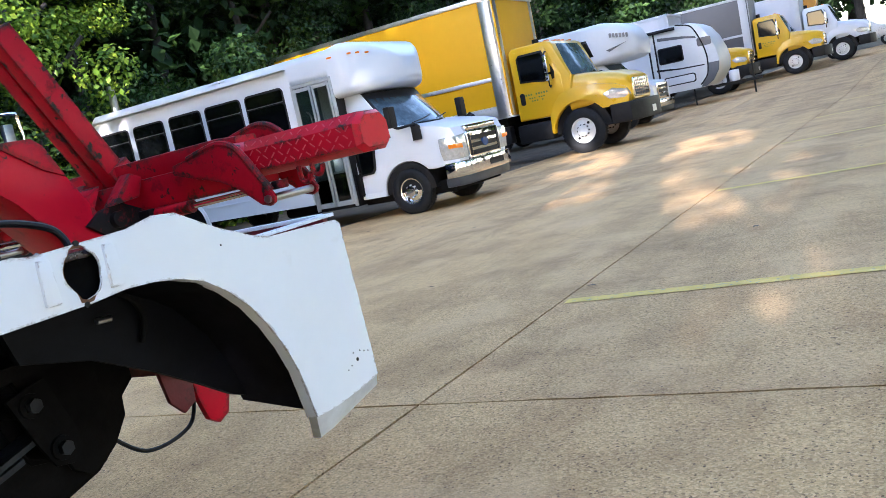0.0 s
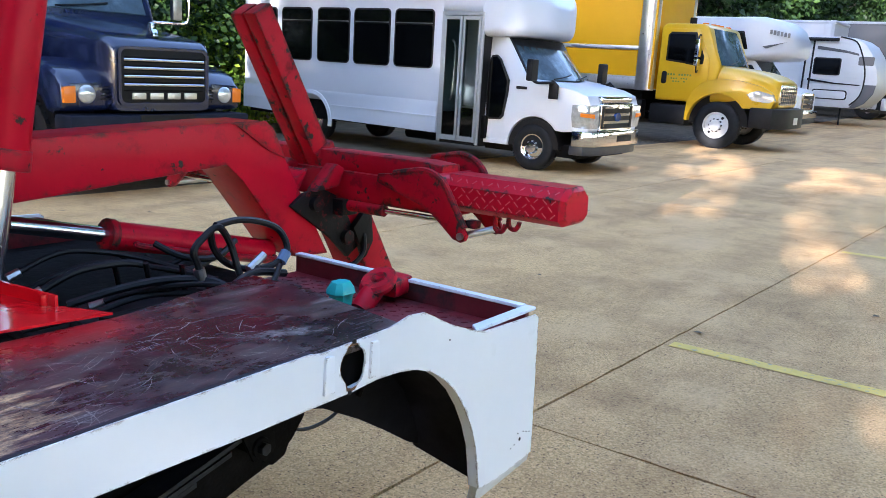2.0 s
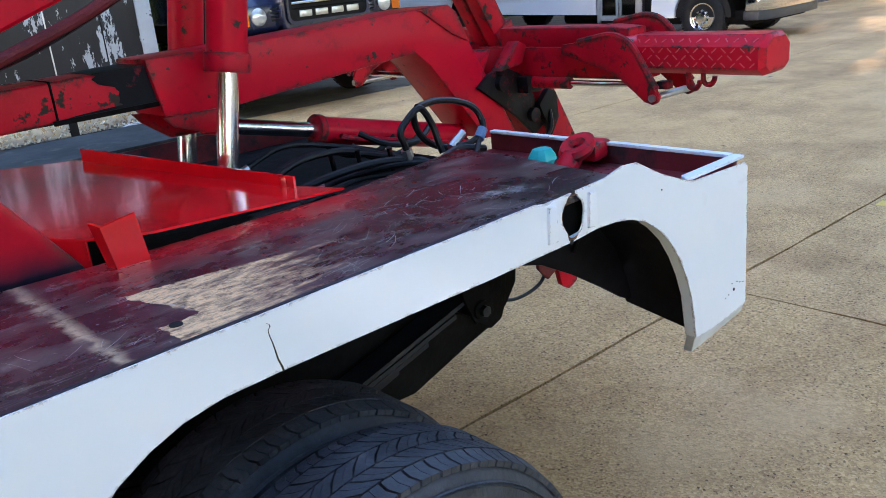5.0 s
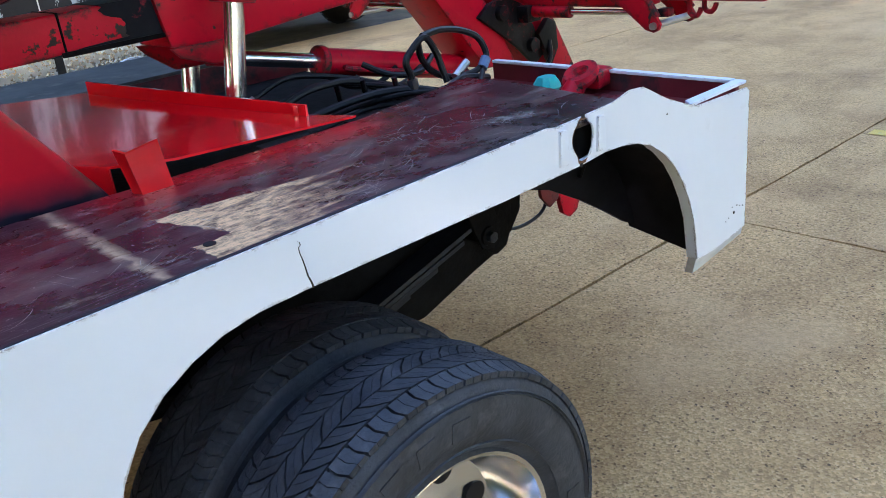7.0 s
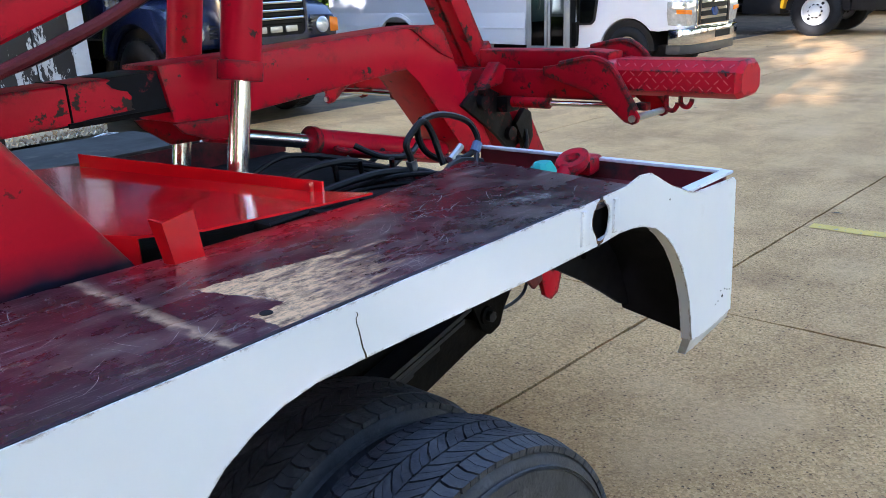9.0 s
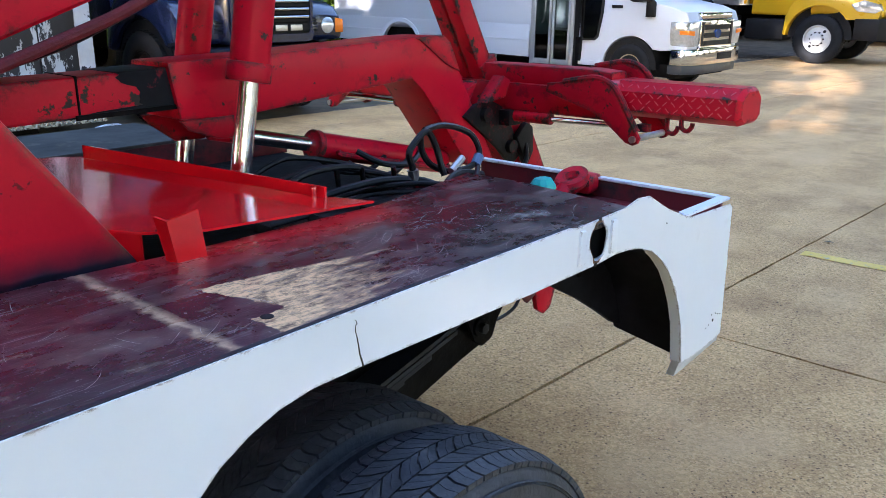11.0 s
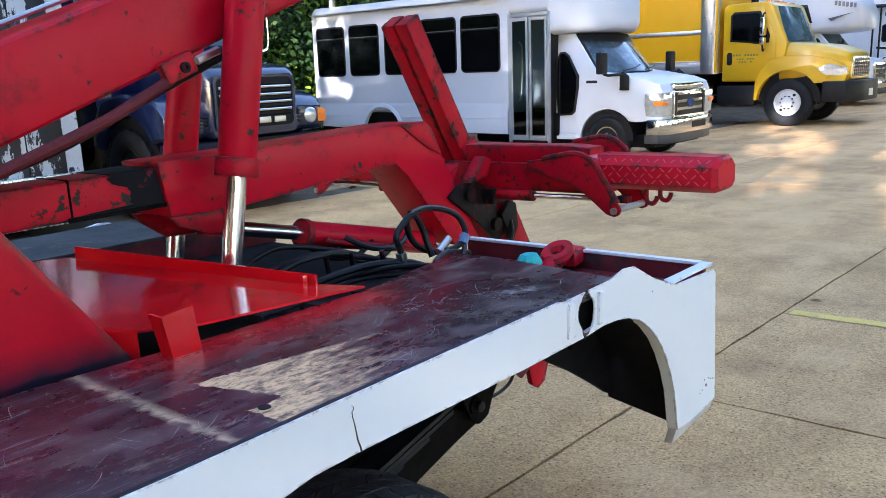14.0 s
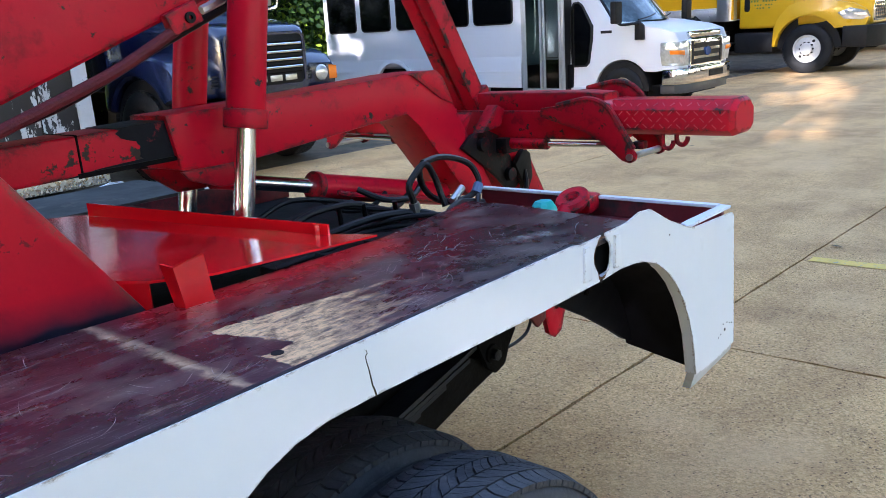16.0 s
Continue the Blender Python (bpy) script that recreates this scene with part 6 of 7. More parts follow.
        wn_ = part("window", prism([(-1.36, 1.98), (-1.36, 2.58), (-1.28, 2.66), (-0.66, 2.66), (-0.42, 2.10), (-0.44, 1.93), (-0.70, 1.90), (-0.95, 1.94)], "y", s * 1.128, s * 1.140, 0.003), BLACK, dr)
        part("pane", prism([(-1.31, 2.02), (-1.31, 2.61), (-0.70, 2.61), (-0.49, 2.10), (-0.51, 1.97), (-0.72, 1.95), (-0.95, 1.99)], "y", s * 1.136, s * 1.143), DARKGLASS, wn_)
        part("handle", prism(rounded(0.13, 0.30, 0.05, 3, -1.36, 1.58), "y", s * 1.128, s * 1.142, 0.004), BLACK, dr)
        b = bmesh.new()
        tube([(-0.55, s * 1.14, 1.78), (-0.52, s * 1.30, 1.74), (-0.52, s * 1.34, 1.90), (-0.52, s * 1.34, 2.52), (-0.55, s * 1.14, 2.60)], 0.018, 8, b)
        mr = part("mirror_bracket", b, BLACK, c)
        part("mirror", box((-0.56, s * 1.25, 2.08), (-0.46, s * 1.44, 2.50), 0.025, 3), CHROME, mr, "chrome-backed mirror")
        part("mirror", box((-0.56, s * 1.25, 1.88), (-0.46, s * 1.44, 2.05), 0.025, 3), CHROME, mr)
        b = bmesh.new()
        tube([(-1.64, s * 1.14, 1.30), (-1.66, s * 1.17, 1.34), (-1.66, s * 1.17, 2.20), (-1.64, s * 1.14, 2.26)], 0.015, 8, b)
        part("grab_rail", b, STEEL, c)
        road_wheel(t, 0.04, s * 1.00, 0.545, 0.28, s, WHEEL_WHITE, "white steel wheel with dark hub", 0.30, 0.07, 10, 2)
        road_wheel(t, -6.4, s * 0.95, 0.545, 0.50, s, WHEEL_WHITE, "white steel wheel with dark hub", 0.29, -0.16, 10, 2)
        if bars:
            for k, (wd, z, cu) in enumerate(((0.62, 1.66, -0.98), (0.44, 1.57, -0.98), (0.34, 1.50, -0.98))):
                n = 9 - 2 * k
                for q in range(n):
                    if q == 3:
                        continue
                    u = cu - wd / 2 + wd * (q + 0.5) / n
                    part("lettering_bar", prism(rounded(wd / n * 0.62, 0.045 if k == 0 else 0.032, 0.004, 1, u, z), "y", s * 1.130, s * 1.1345), mat_letter, dr)
    part("windscreen", loft([[(-0.400 + 0.06 * (1 - v * v), v * 0.96, 2.76), (-0.020 + 0.10 * (1 - v * v), v, 1.93), (-0.14, v, 1.915), (-0.50, v * 0.96, 2.75)] for v in [-1.0 + 0.2 * q for q in range(11)]]), SCREEN, c, "raked windscreen")
    b = bmesh.new()
    tube([(0.05, -0.6, 1.96), (0.05, -0.2, 2.02), (0.035, 0.0, 2.06)], 0.012, 6, b)
    tube([(0.085, 0.2, 1.95), (0.04, 0.55, 2.03), (0.015, 0.7, 2.06)], 0.012, 6, b)
    part("wiper", b, BLACK, c)
    for v in (-0.8, -0.25, 0.0, 0.25, 0.8):
        part("roof_lamp", box((-0.66, v - 0.06, 2.85), (-0.54, v + 0.06, 2.90), 0.02), ORANGE, c)
    g = part("grille", prism(rounded(1.34, 0.46, 0.06, 3, 0, 1.33), "x", 1.20, 1.32, 0.02), CHROME, bon, "barred chrome grille")
    for k in range(5):
        part("slot", box((1.318, -0.61, 1.135 + 0.078 * k), (1.326, 0.61, 1.185 + 0.078 * k)), BLACK, g)
    for k in range(8):
        v = -0.56 + 0.16 * k
        part("grille_bar", box((1.320, v - 0.012, 1.12), (1.332, v + 0.012, 1.54)), CHROME, g)
    part("bumper", prism([(0.80, -1.17), (1.30, -1.14), (1.50, -0.80), (1.54, -0.4), (1.54, 0.4), (1.50, 0.80), (1.30, 1.14), (0.80, 1.17)], "z", 0.56, 1.02, 0.03), BLACK, t, "black steel front bumper")
    part("number_plate", box((1.54, -0.16, 0.66), (1.55, 0.16, 0.82), 0.003), mat_plate, t, "blank pale plate")
    part("air_intake", cyl((-1.52, 0.80, 2.80), (-1.52, 0.80, 3.12), 0.09, n=14), BLACK, t)
    return t


mat_letter = mat("green_door_lettering", (0.12, 0.20, 0.06), 0.5)
mat_plate = mat("pale_plate", (0.62, 0.63, 0.62), 0.4)
WHITE_BOX = mat("white_box_panel", (0.52, 0.54, 0.57), 0.4, var=0.05, scale=0.6)
box_truck(20.75, 7.0, YELLOW, YELLOW_BOX, "yellow box truck with silver rails and white wheels", ALU)
box_truck(43.2, 4.35, YELLOW, GREY_PANEL, "yellow-cab box truck with a dark grey box", WHITE_BOX, 8.2, 3.95)
box_truck(38.6, 6.95, YELLOW, WHITE_BOX, "yellow-cab box truck with a pale grey box", WHITE_BOX, 7.5, 3.8)
box_truck(47.6, 2.6, WHITE_BUS, WHITE_BOX, "white box truck parked at the far end", WHITE_BOX, 6.0, 3.7, bars=False)

# ---- cab-over motorhome behind the yellow truck
rv = thing("motorhome", None, "white cab-over motorhome with rounded nose", "motorhome", turn=parked(27.0, 7.75))
RV_WHITE = mat("white_motorhome_panel", (0.60, 0.62, 0.65), 0.35, var=0.04, scale=0.8, coat=0.1)
part("body", box((-6.5, -1.22, 0.65), (-0.9, 1.22, 3.35), 0.08, 3), RV_WHITE, rv, "white coach body")
secs = []
for u, zb, zt, hw, rad in ((-1.0, 2.12, 3.36, 1.22, 0.08), (-0.3, 2.12, 3.38, 1.21, 0.22), (0.20, 2.14, 3.28, 1.15, 0.30), (0.50, 2.17, 3.06, 1.00, 0.32), (0.68, 2.24, 2.78, 0.76, 0.22)):
    secs.append([(u, v, z) for v, z in rounded(2 * hw, zt - zb, rad, 6, 0, (zt + zb) / 2)])
nose = part("over_cab", loft(secs), RV_WHITE, rv, "smooth bulging bunk over the cab", smooth=50)
part("side_window", prism([(-1.30, 2.42), (-1.30, 2.95), (-0.78, 2.95), (-0.62, 2.42)], "y", -1.235, -1.215, 0.01), DARKGLASS, nose)
for k in range(6):
    part("lettering_bar", prism(rounded(0.07, 0.13, 0.01, 1, 0.0 + 0.10 * k, 2.94 - 0.018 * k), "y", -1.216 + 0.012 * k, -1.196 + 0.012 * k), mat("grey_lettering", (0.2, 0.2, 0.2), 0.5), nose)
part("stripe", prism([(-0.2, 2.52), (0.5, 2.66), (0.3, 2.60), (-0.1, 2.46)], "y", -1.222, -1.19), GREY_PANEL, nose)
cabp = [(-1.0, 0.5), (-1.0, 2.12), (-0.45, 2.12), (0.10, 1.45), (0.85, 1.32), (0.98, 1.15), (0.98, 0.62), (0.5, 0.60)] + arc(0.0, 0.40, 0.48, 30, 180, 10) + [(-0.52, 0.45)]
rcab = part("cab", prism(cabp, "y", -1.0, 1.0, 0.05, 3), RV_WHITE, rv, "white van cab")
part("windscreen", loft([[(-0.42, v, 2.10), (0.10, v, 1.475), (0.08, v, 1.46), (-0.44, v, 2.09)] for v in (-0.9, 0.9)]), SCREEN, rcab)
part("side_window", prism([(-0.92, 1.48), (-0.92, 1.98), (-0.50, 1.98), (-0.12, 1.48)], "y", -1.012, -0.99, 0.01), DARKGLASS, rcab)
g = part("grille", prism(rounded(1.3, 0.52, 0.05, 3, 0, 0.98), "x", 0.95, 1.03, 0.02), CHROME, rcab)
for z in (0.84, 0.98, 1.12):
    part("slot", prism(rounded(1.05, 0.09, 0.01, 2, 0, z), "x", 1.028, 1.036), BLACK, g)
part("bumper", box((0.80, -1.0, 0.48), (1.10, 1.0, 0.70), 0.04), CHROME, rv)
part("valance", box((0.78, -0.95, 0.32), (1.06, 0.95, 0.48), 0.04), BLACK, rv)
for s in (-1, 1):
    road_wheel(rv, 0.0, s * 0.90, 0.39, 0.22, s, CHROME, "chrome wheel", 0.21)
    road_wheel(rv, -4.4, s * 0.95, 0.39, 0.24, s, CHROME, "chrome wheel", 0.21, -0.05)
for (u, z) in ((-1.75, 1.62), (-1.60, 1.64), (-1.70, 1.42), (-1.48, 1.40)):
    part("hatch_lock", cyl((u, -1.222, z), (u, -1.23, z), 0.05, n=12), BLACK, rv)
part("door_frame", box((-1.22, -1.232, 0.8), (-1.17, -1.215, 2.6)), BLACK, rv)
part("roof_unit", box((-4.6, -0.5, 3.35), (-3.6, 0.5, 3.62), 0.1, 3), RV_WHITE, rv)
part("door_mirror", box((0.0, -1.28, 1.42), (0.1, -1.06, 1.72), 0.03), BLACK, rcab)

# ---- travel trailer
trl = thing("travel_trailer", None, "white ribbed travel trailer with rounded nose and black trim", "travel trailer", turn=parked(33.3, 7.2))
RIB = mat("white_ribbed_siding", (0.58, 0.60, 0.62), 0.4, var=0.05, scale=1.0)
shape = [(-6.0, 0.62), (-6.0, 3.02), (0.10, 3.05), (0.55, 3.0), (0.86, 2.82), (1.12, 2.45), (1.32, 1.95), (1.40, 1.55), (1.34, 1.15), (1.10, 0.80), (0.80, 0.62)]
tb = part("body", prism(shape, "y", -1.18, 1.18, 0.03), RIB, trl, "ribbed white trailer body")
for k in range(22):
    z = 0.75 + k * 0.10
    L = 0.72 if 0.9 < z < 2.6 else 0.40
    part("siding_rib", box((-5.9, -1.192, z), (L, -1.178, z + 0.012), 0.003), RIB, tb)
b = bmesh.new()
tube([(0.02, -1.19, 3.04), (0.50, -1.19, 2.92), (0.72, -1.19, 2.62), (0.92, -1.19, 2.05), (0.98, -1.19, 1.55), (0.90, -1.19, 1.05), (0.62, -1.19, 0.72)], 0.025, 8, b)
part("trim", b, BLACK, tb)
part("lower_guard", prism([(0.62, 0.64), (0.90, 1.05), (1.0, 1.45), (1.38, 1.45), (1.33, 1.15), (1.10, 0.81), (0.80, 0.63)], "y", -1.20, -1.175, 0.004), GREY_PANEL, tb)
w = part("window", prism(rounded(0.92, 0.60, 0.08, 4, -0.30, 2.02), "y", -1.198, -1.18, 0.004), BLACK, tb, "dark rounded window")
part("pane", prism(rounded(0.84, 0.52, 0.06, 4, -0.30, 2.02), "y", -1.204, -1.19), DARKGLASS, w)
part("hatch", prism(rounded(1.18, 0.34, 0.10, 4, -0.10, 1.05), "y", -1.197, -1.18, 0.004), BLACK, tb)
part("hatch", prism(rounded(1.10, 0.26, 0.08, 4, -0.10, 1.05), "y", -1.202, -1.19, 0.004), RIB, tb)
for u in (-1.05, -0.82):
    part("awning_post", box((u - 0.025, -1.25, 0.8), (u + 0.025, -1.18, 2.95), 0.006), BLACK, tb)
part("awning", cyl((-5.5, -1.28, 2.94), (0.0, -1.28, 2.94), 0.06, n=12), BLACK, tb)
part("swoosh", prism([(-0.9, 1.50), (0.0, 1.42), (0.85, 1.40), (0.85, 1.44), (0.0, 1.47), (-0.9, 1.58)], "y", -1.196, -1.18), BLACK, tb)
part("swoosh", prism([(-0.7, 2.60), (0.3, 2.50), (0.7, 2.42), (0.66, 2.50), (0.2, 2.60), (-0.7, 2.72)], "y", -1.196, -1.18), GREY_PANEL, tb)
part("nose_badge", prism(rounded(0.50, 0.30, 0.05, 3, 0.95, 2.25), "y", -1.192, -1.17), GREY_PANEL, tb)
part("roof_unit", box((-3.2, -0.4, 3.03), (-2.3, 0.4, 3.30), 0.08, 3), RIB, trl)
for u in (-2.6, -3.5):
    for s in (-1, 1):
        road_wheel(trl, u, s * 1.02, 0.35, 0.2, s, ALU, "plain wheel", 0.19, 0.02)
part("tongue", prism([(0.9, -0.75), (2.6, -0.06), (2.6, 0.06), (0.9, 0.75), (0.9, 0.62), (2.4, 0.0), (0.9, -0.62)], "z", 0.50, 0.60), BLACK, trl)
part("gas_bottle", cyl((1.62, -0.18, 0.60), (1.62, -0.18, 1.02), 0.16, n=16, w=0.04), WHITE_BUS, trl, "white gas bottle")
part("gas_bottle", cyl((1.62, 0.18, 0.60), (1.62, 0.18, 1.02), 0.16, n=16, w=0.04), WHITE_BUS, trl, "white gas bottle")
jk = part("tongue_jack", cyl((2.3, 0, 0.02), (2.3, 0, 1.25), 0.035, n=10), BLACK, trl, "black tongue jack")
part("jack_foot", box((2.2, -0.1, 0.0), (2.4, 0.1, 0.03)), BLACK, jk)
part("stabiliser", cyl((0.3, -0.9, 0.0), (0.3, -0.9, 0.62), 0.03, n=8), BLACK, trl)
part("stabiliser", cyl((-5.5, -0.9, 0.0), (-5.5, -0.9, 0.62), 0.03, n=8), BLACK, trl)

# ---- dark blue conventional truck
nv = thing("heavy_truck", None, "dark navy heavy truck with chrome grille bars", "truck", turn=parked(5.55, 9.35))
secs = []
for u, zt, zb, hw, rad in ((0.98, 1.60, 0.92, 0.60, 0.07), (0.90, 1.68, 0.90, 0.64, 0.10), (0.60, 1.74, 0.90, 0.68, 0.16), (0.0, 1.82, 0.90, 0.75, 0.20), (-0.75, 1.94, 0.90, 0.86, 0.22)):
    secs.append([(u, v, z) for v, z in rounded(2 * hw, zt - zb, rad, 5, 0, (zt + zb) / 2)])
hood = part("bonnet", loft(secs), NAVY, nv, "long navy bonnet", smooth=50)
g = part("grille", prism(rounded(1.10, 0.58, 0.06, 3, 0, 1.29), "x", 0.955, 0.992, 0.008), BLACK, hood, "black grille with four bright bars")
b = bmesh.new()
part("grille_frame", loft([[(0.985, v, z), (1.002, v, z), (1.002, v * 0.94, 1.29 + (z - 1.29) * 0.91), (0.985, v * 0.94, 1.29 + (z - 1.29) * 0.91)] for v, z in rounded(1.14, 0.62, 0.07, 3, 0, 1.29) + [rounded(1.14, 0.62, 0.07, 3, 0, 1.29)[0]]], caps=False), NAVY, g)
for k in range(9):
    part("grille_slot", box((0.990, -0.50, 1.13 + 0.044 * k), (0.997, 0.50, 1.145 + 0.044 * k)), GRIME, g)
for k in range(4):
    z = 1.20 + 0.088 * k
    part("grille_bar", cyl((1.002, -0.51, z), (1.002, 0.51, z), 0.016, n=10), CHROME, g, "bright metal bar")
for k in range(4):
    v = -0.33 + 0.22 * k
    part("badge_bar", box((0.995, v - 0.085, 1.045), (1.008, v + 0.085, 1.115), 0.006), ALU, g, "plain metal badge block")
part("bonnet_ornament", prism([(0.70, 1.72), (0.84, 1.72), (0.83, 1.76), (0.80, 1.80), (0.80, 1.86), (0.76, 1.88), (0.73, 1.84), (0.72, 1.78)], "y", -0.035, 0.035, 0.012), CHROME, hood, "small plain chrome ornament")
for s in (-1, 1):
    fend = [(0.90, 0.92), (0.90, 1.16), (0.78, 1.30), (0.50, 1.40), (0.0, 1.44), (-0.50, 1.38), (-0.72, 1.10), (-0.78, 0.80), (-0.70, 0.78)] + arc(0.0, 0.52, 0.66, 158, 30, 12) + [(0.66, 0.90)]
    fb = prism(fend, "y", s * 0.60, s * 1.14, 0.08, 3)
    part("fender", fb, NAVY, hood)
    part("arch_liner", prism(arc(0.0, 0.52, 0.64, 0, 180, 14), "y", s * 0.58, s * 1.05), BLACK, nv)
    hb = part("headlamp", lathe([(0.02, 0.035), (0.07, 0.03), (0.095, 0.012), (0.105, -0.03), (0.02, -0.03)], (0.905, s * 0.88, 1.09), "x", 20), LENS, hood, "round clear headlamp")
    part("headlamp_panel", prism([(s * 0.70, 0.99), (s * 1.06, 0.99), (s * 1.06, 1.20), (s * 0.70, 1.22)], "x", 0.88, 0.908, 0.01), NAVY, hb)
    for z in (1.03, 1.07, 1.11, 1.15):
        part("vent_slot", box((0.905, s * 0.66 - 0.06, z), (0.912, s * 0.66 + 0.06, z + 0.018)), BLACK, hb)
    part("indicator", prism([(s * 1.00, 1.00), (s * 1.13, 1.00), (s * 1.13, 1.16), (s * 1.00, 1.18)], "x", 0.86, 0.915, 0.012), ORANGE, hb, "amber corner lamp")
    b = bmesh.new()
    tube([(-0.85, s * 1.06, 2.55), (-0.60, s * 1.40, 2.55), (-0.58, s * 1.46, 2.45), (-0.58, s * 1.46, 2.0), (-0.62, s * 1.36, 1.92), (-0.85, s * 1.05, 1.92)], 0.022, 8, b)
    mb = part("mirror_bracket", b, CHROME, nv, "bright tubular mirror bracket")
    part("mirror", box((-0.66, s * 1.24, 1.96), (-0.58, s * 1.38, 2.42), 0.02), STEEL, mb, "pale west-coast mirror")
    road_wheel(nv, 0.0, s * 0.98, 0.52, 0.28, s, BLACK, "dark steel wheel", 0.29, 0.03)
    road_wheel(nv, -4.6, s * 0.90, 0.52, 0.5, s, BLACK, "dark steel wheel", 0.29, -0.1)
ncab = part("cab", prism([(-2.3, 1.0), (-2.3, 2.75), (-1.25, 2.78), (-1.0, 2.70), (-0.72, 1.95), (-0.70, 1.0)], "y", -1.05, 1.05, 0.06, 3), NAVY, nv, "navy cab")
part("windscreen", loft([[(-1.0, v, 2.62), (-0.72, v, 2.0), (-0.74, v, 1.98), (-1.02, v, 2.60)] for v in (-0.92, 0.92)]), SCREEN, ncab, "raked windscreen")
b = bmesh.new()
tube([(-0.70, -0.3, 2.02), (-0.72, 0.1, 2.06), (-0.75, 0.4, 2.10)], 0.012, 6, b)
part("wiper", b, BLACK, ncab)
vis = part("sun_visor", prism([(-1.05, 2.66), (-0.80, 2.62), (-0.78, 2.78), (-1.05, 2.84)], "y", -1.0, 1.0, 0.01), NAVY, ncab, "navy sun visor")
for v in (-0.85, 0.85):
    part("marker_lamp", box((-0.79, v - 0.05, 2.68), (-0.765, v + 0.05, 2.72), 0.006), ORANGE, vis)
part("bumper", box((0.72, -1.14, 0.42), (1.05, 1.14, 0.88), 0.03), mat("dull_navy_bumper", (0.006, 0.009, 0.022), 0.6, spec=0.2, var=0.3, scale=4), nv, "dull navy front bumper")
part("tow_plate", box((1.05, -0.35, 0.80), (1.06, 0.35, 0.88)), BLACK, nv)
part("chassis", box((-6.5, -0.45, 0.7), (0.7, 0.45, 1.0)), GRIME, nv)
part("rear_body", box((-6.5, -1.2, 1.0), (-2.6, 1.2, 2.5), 0.05), BLACK, nv)
part("stack", cyl((-2.45, -0.9, 1.0), (-2.45, -0.9, 3.1), 0.08, n=16), STEEL, nv)

# ---- flaking dark body with a tread-plate skirt, next to the navy truck
PEEL = mat("flaking_dark_paint", (0.012, 0.014, 0.02), 0.35, var=0.3, scale=2, dirt=(0.50, 0.52, 0.54), dirt_at=0.545, dirt_scale=2.4, dirt_rough=0.6, stretch=(1.7, 1.7, 0.6), soft=0.008)
TREADPLATE = mat("bright_tread_plate", (0.60, 0.62, 0.64), 0.28, 1.0, var=0.12, scale=9)
sb = thing("service_body", (1.6, 10.6, rise(1.6, 10.6)), "dark flaking truck body with bright tread-plate skirt", "truck body")
part("body", box((-2.2, 9.30, 0.62), (3.86, 12.0, 2.9), 0.02), PEEL, sb, "flaking dark panels showing pale metal")
for k in range(10):
    x = 3.30 - 0.56 * k
    part("seam", box((x - 0.006, 9.292, 0.64), (x + 0.006, 9.302, 2.88)), ALU if k % 2 else BLACK, sb)
part("edge_post", box((3.70, 9.285, 0.62), (3.87, 9.30, 2.88)), mat("flaked_bare_metal", (0.48, 0.50, 0.52), 0.45, var=0.1, scale=5, dirt=(0.012, 0.014, 0.02), dirt_at=0.6, dirt_scale=5, soft=0.02), sb)
skirt_ = part("tread_skirt", box((-2.2, 9.22, 0.14), (3.9, 9.29, 0.68), 0.006), TREADPLATE, sb, "bright tread-plate skirt")
b = bmesh.new()
for i in range(100):
    for j in range(9):
        x, z = 3.86 - 0.052 * i, 0.17 + 0.058 * j
        m = pose(x, 9.2185, z, 0, 45 if (i + j) % 2 else -45, 0)
        bmesh.ops.create_cube(b, size=1, matrix=m @ Matrix.Diagonal((0.042, 0.005, 0.010, 1)))
tp = part("tread_pattern", b, TREADPLATE, skirt_, smooth=0)
tp["kind"] = "stuff"
part("step_post", box((2.72, 9.19, 0.10), (2.80, 9.23, 0.66), 0.005), BLACK, sb)
for x in (-1.2, 3.0):
    part("support_leg", box((x, 9.6, -0.02), (x + 0.3, 9.9, 0.64)), GRIME, sb)

# ---- small vehicles at the far end
def far_van(x, y, paint, label, length, height, name):
    t = thing(name, None, label, "vehicle", turn=parked(x, y))
    prof = [(-length, 0.45), (-length, height), (-0.9, height), (-0.2, 1.25 if height < 2.2 else 1.6), (0.7, 1.1), (0.85, 0.5)]
    b = part("body", prism(prof, "y", -0.95, 0.95, 0.10, 3), paint, t)
    part("windscreen", loft([[(-0.86, v, height - 0.1), (-0.22, v, prof[3][1] + 0.03), (-0.25, v, prof[3][1]), (-0.9, v, height - 0.12)] for v in (-0.8, 0.8)]), DARKGLASS, b)
    part("side_window", prism([(-length + 0.3, height - 0.62), (-length + 0.3, height - 0.15), (-1.1, height - 0.15), (-0.7, height - 0.62)], "y", -0.962, -0.94, 0.01), DARKGLASS, b)
    for u in (0.1, -length + 0.8):
        for s in (-1, 1):
            road_wheel(t, u, s * 0.85, 0.36, 0.2, s, ALU, "plain wheel", 0.2, 0.02, 5, 0)
    part("bumper", box((0.7, -0.9, 0.35), (0.95, 0.9, 0.6), 0.05), GREY_PANEL, t)


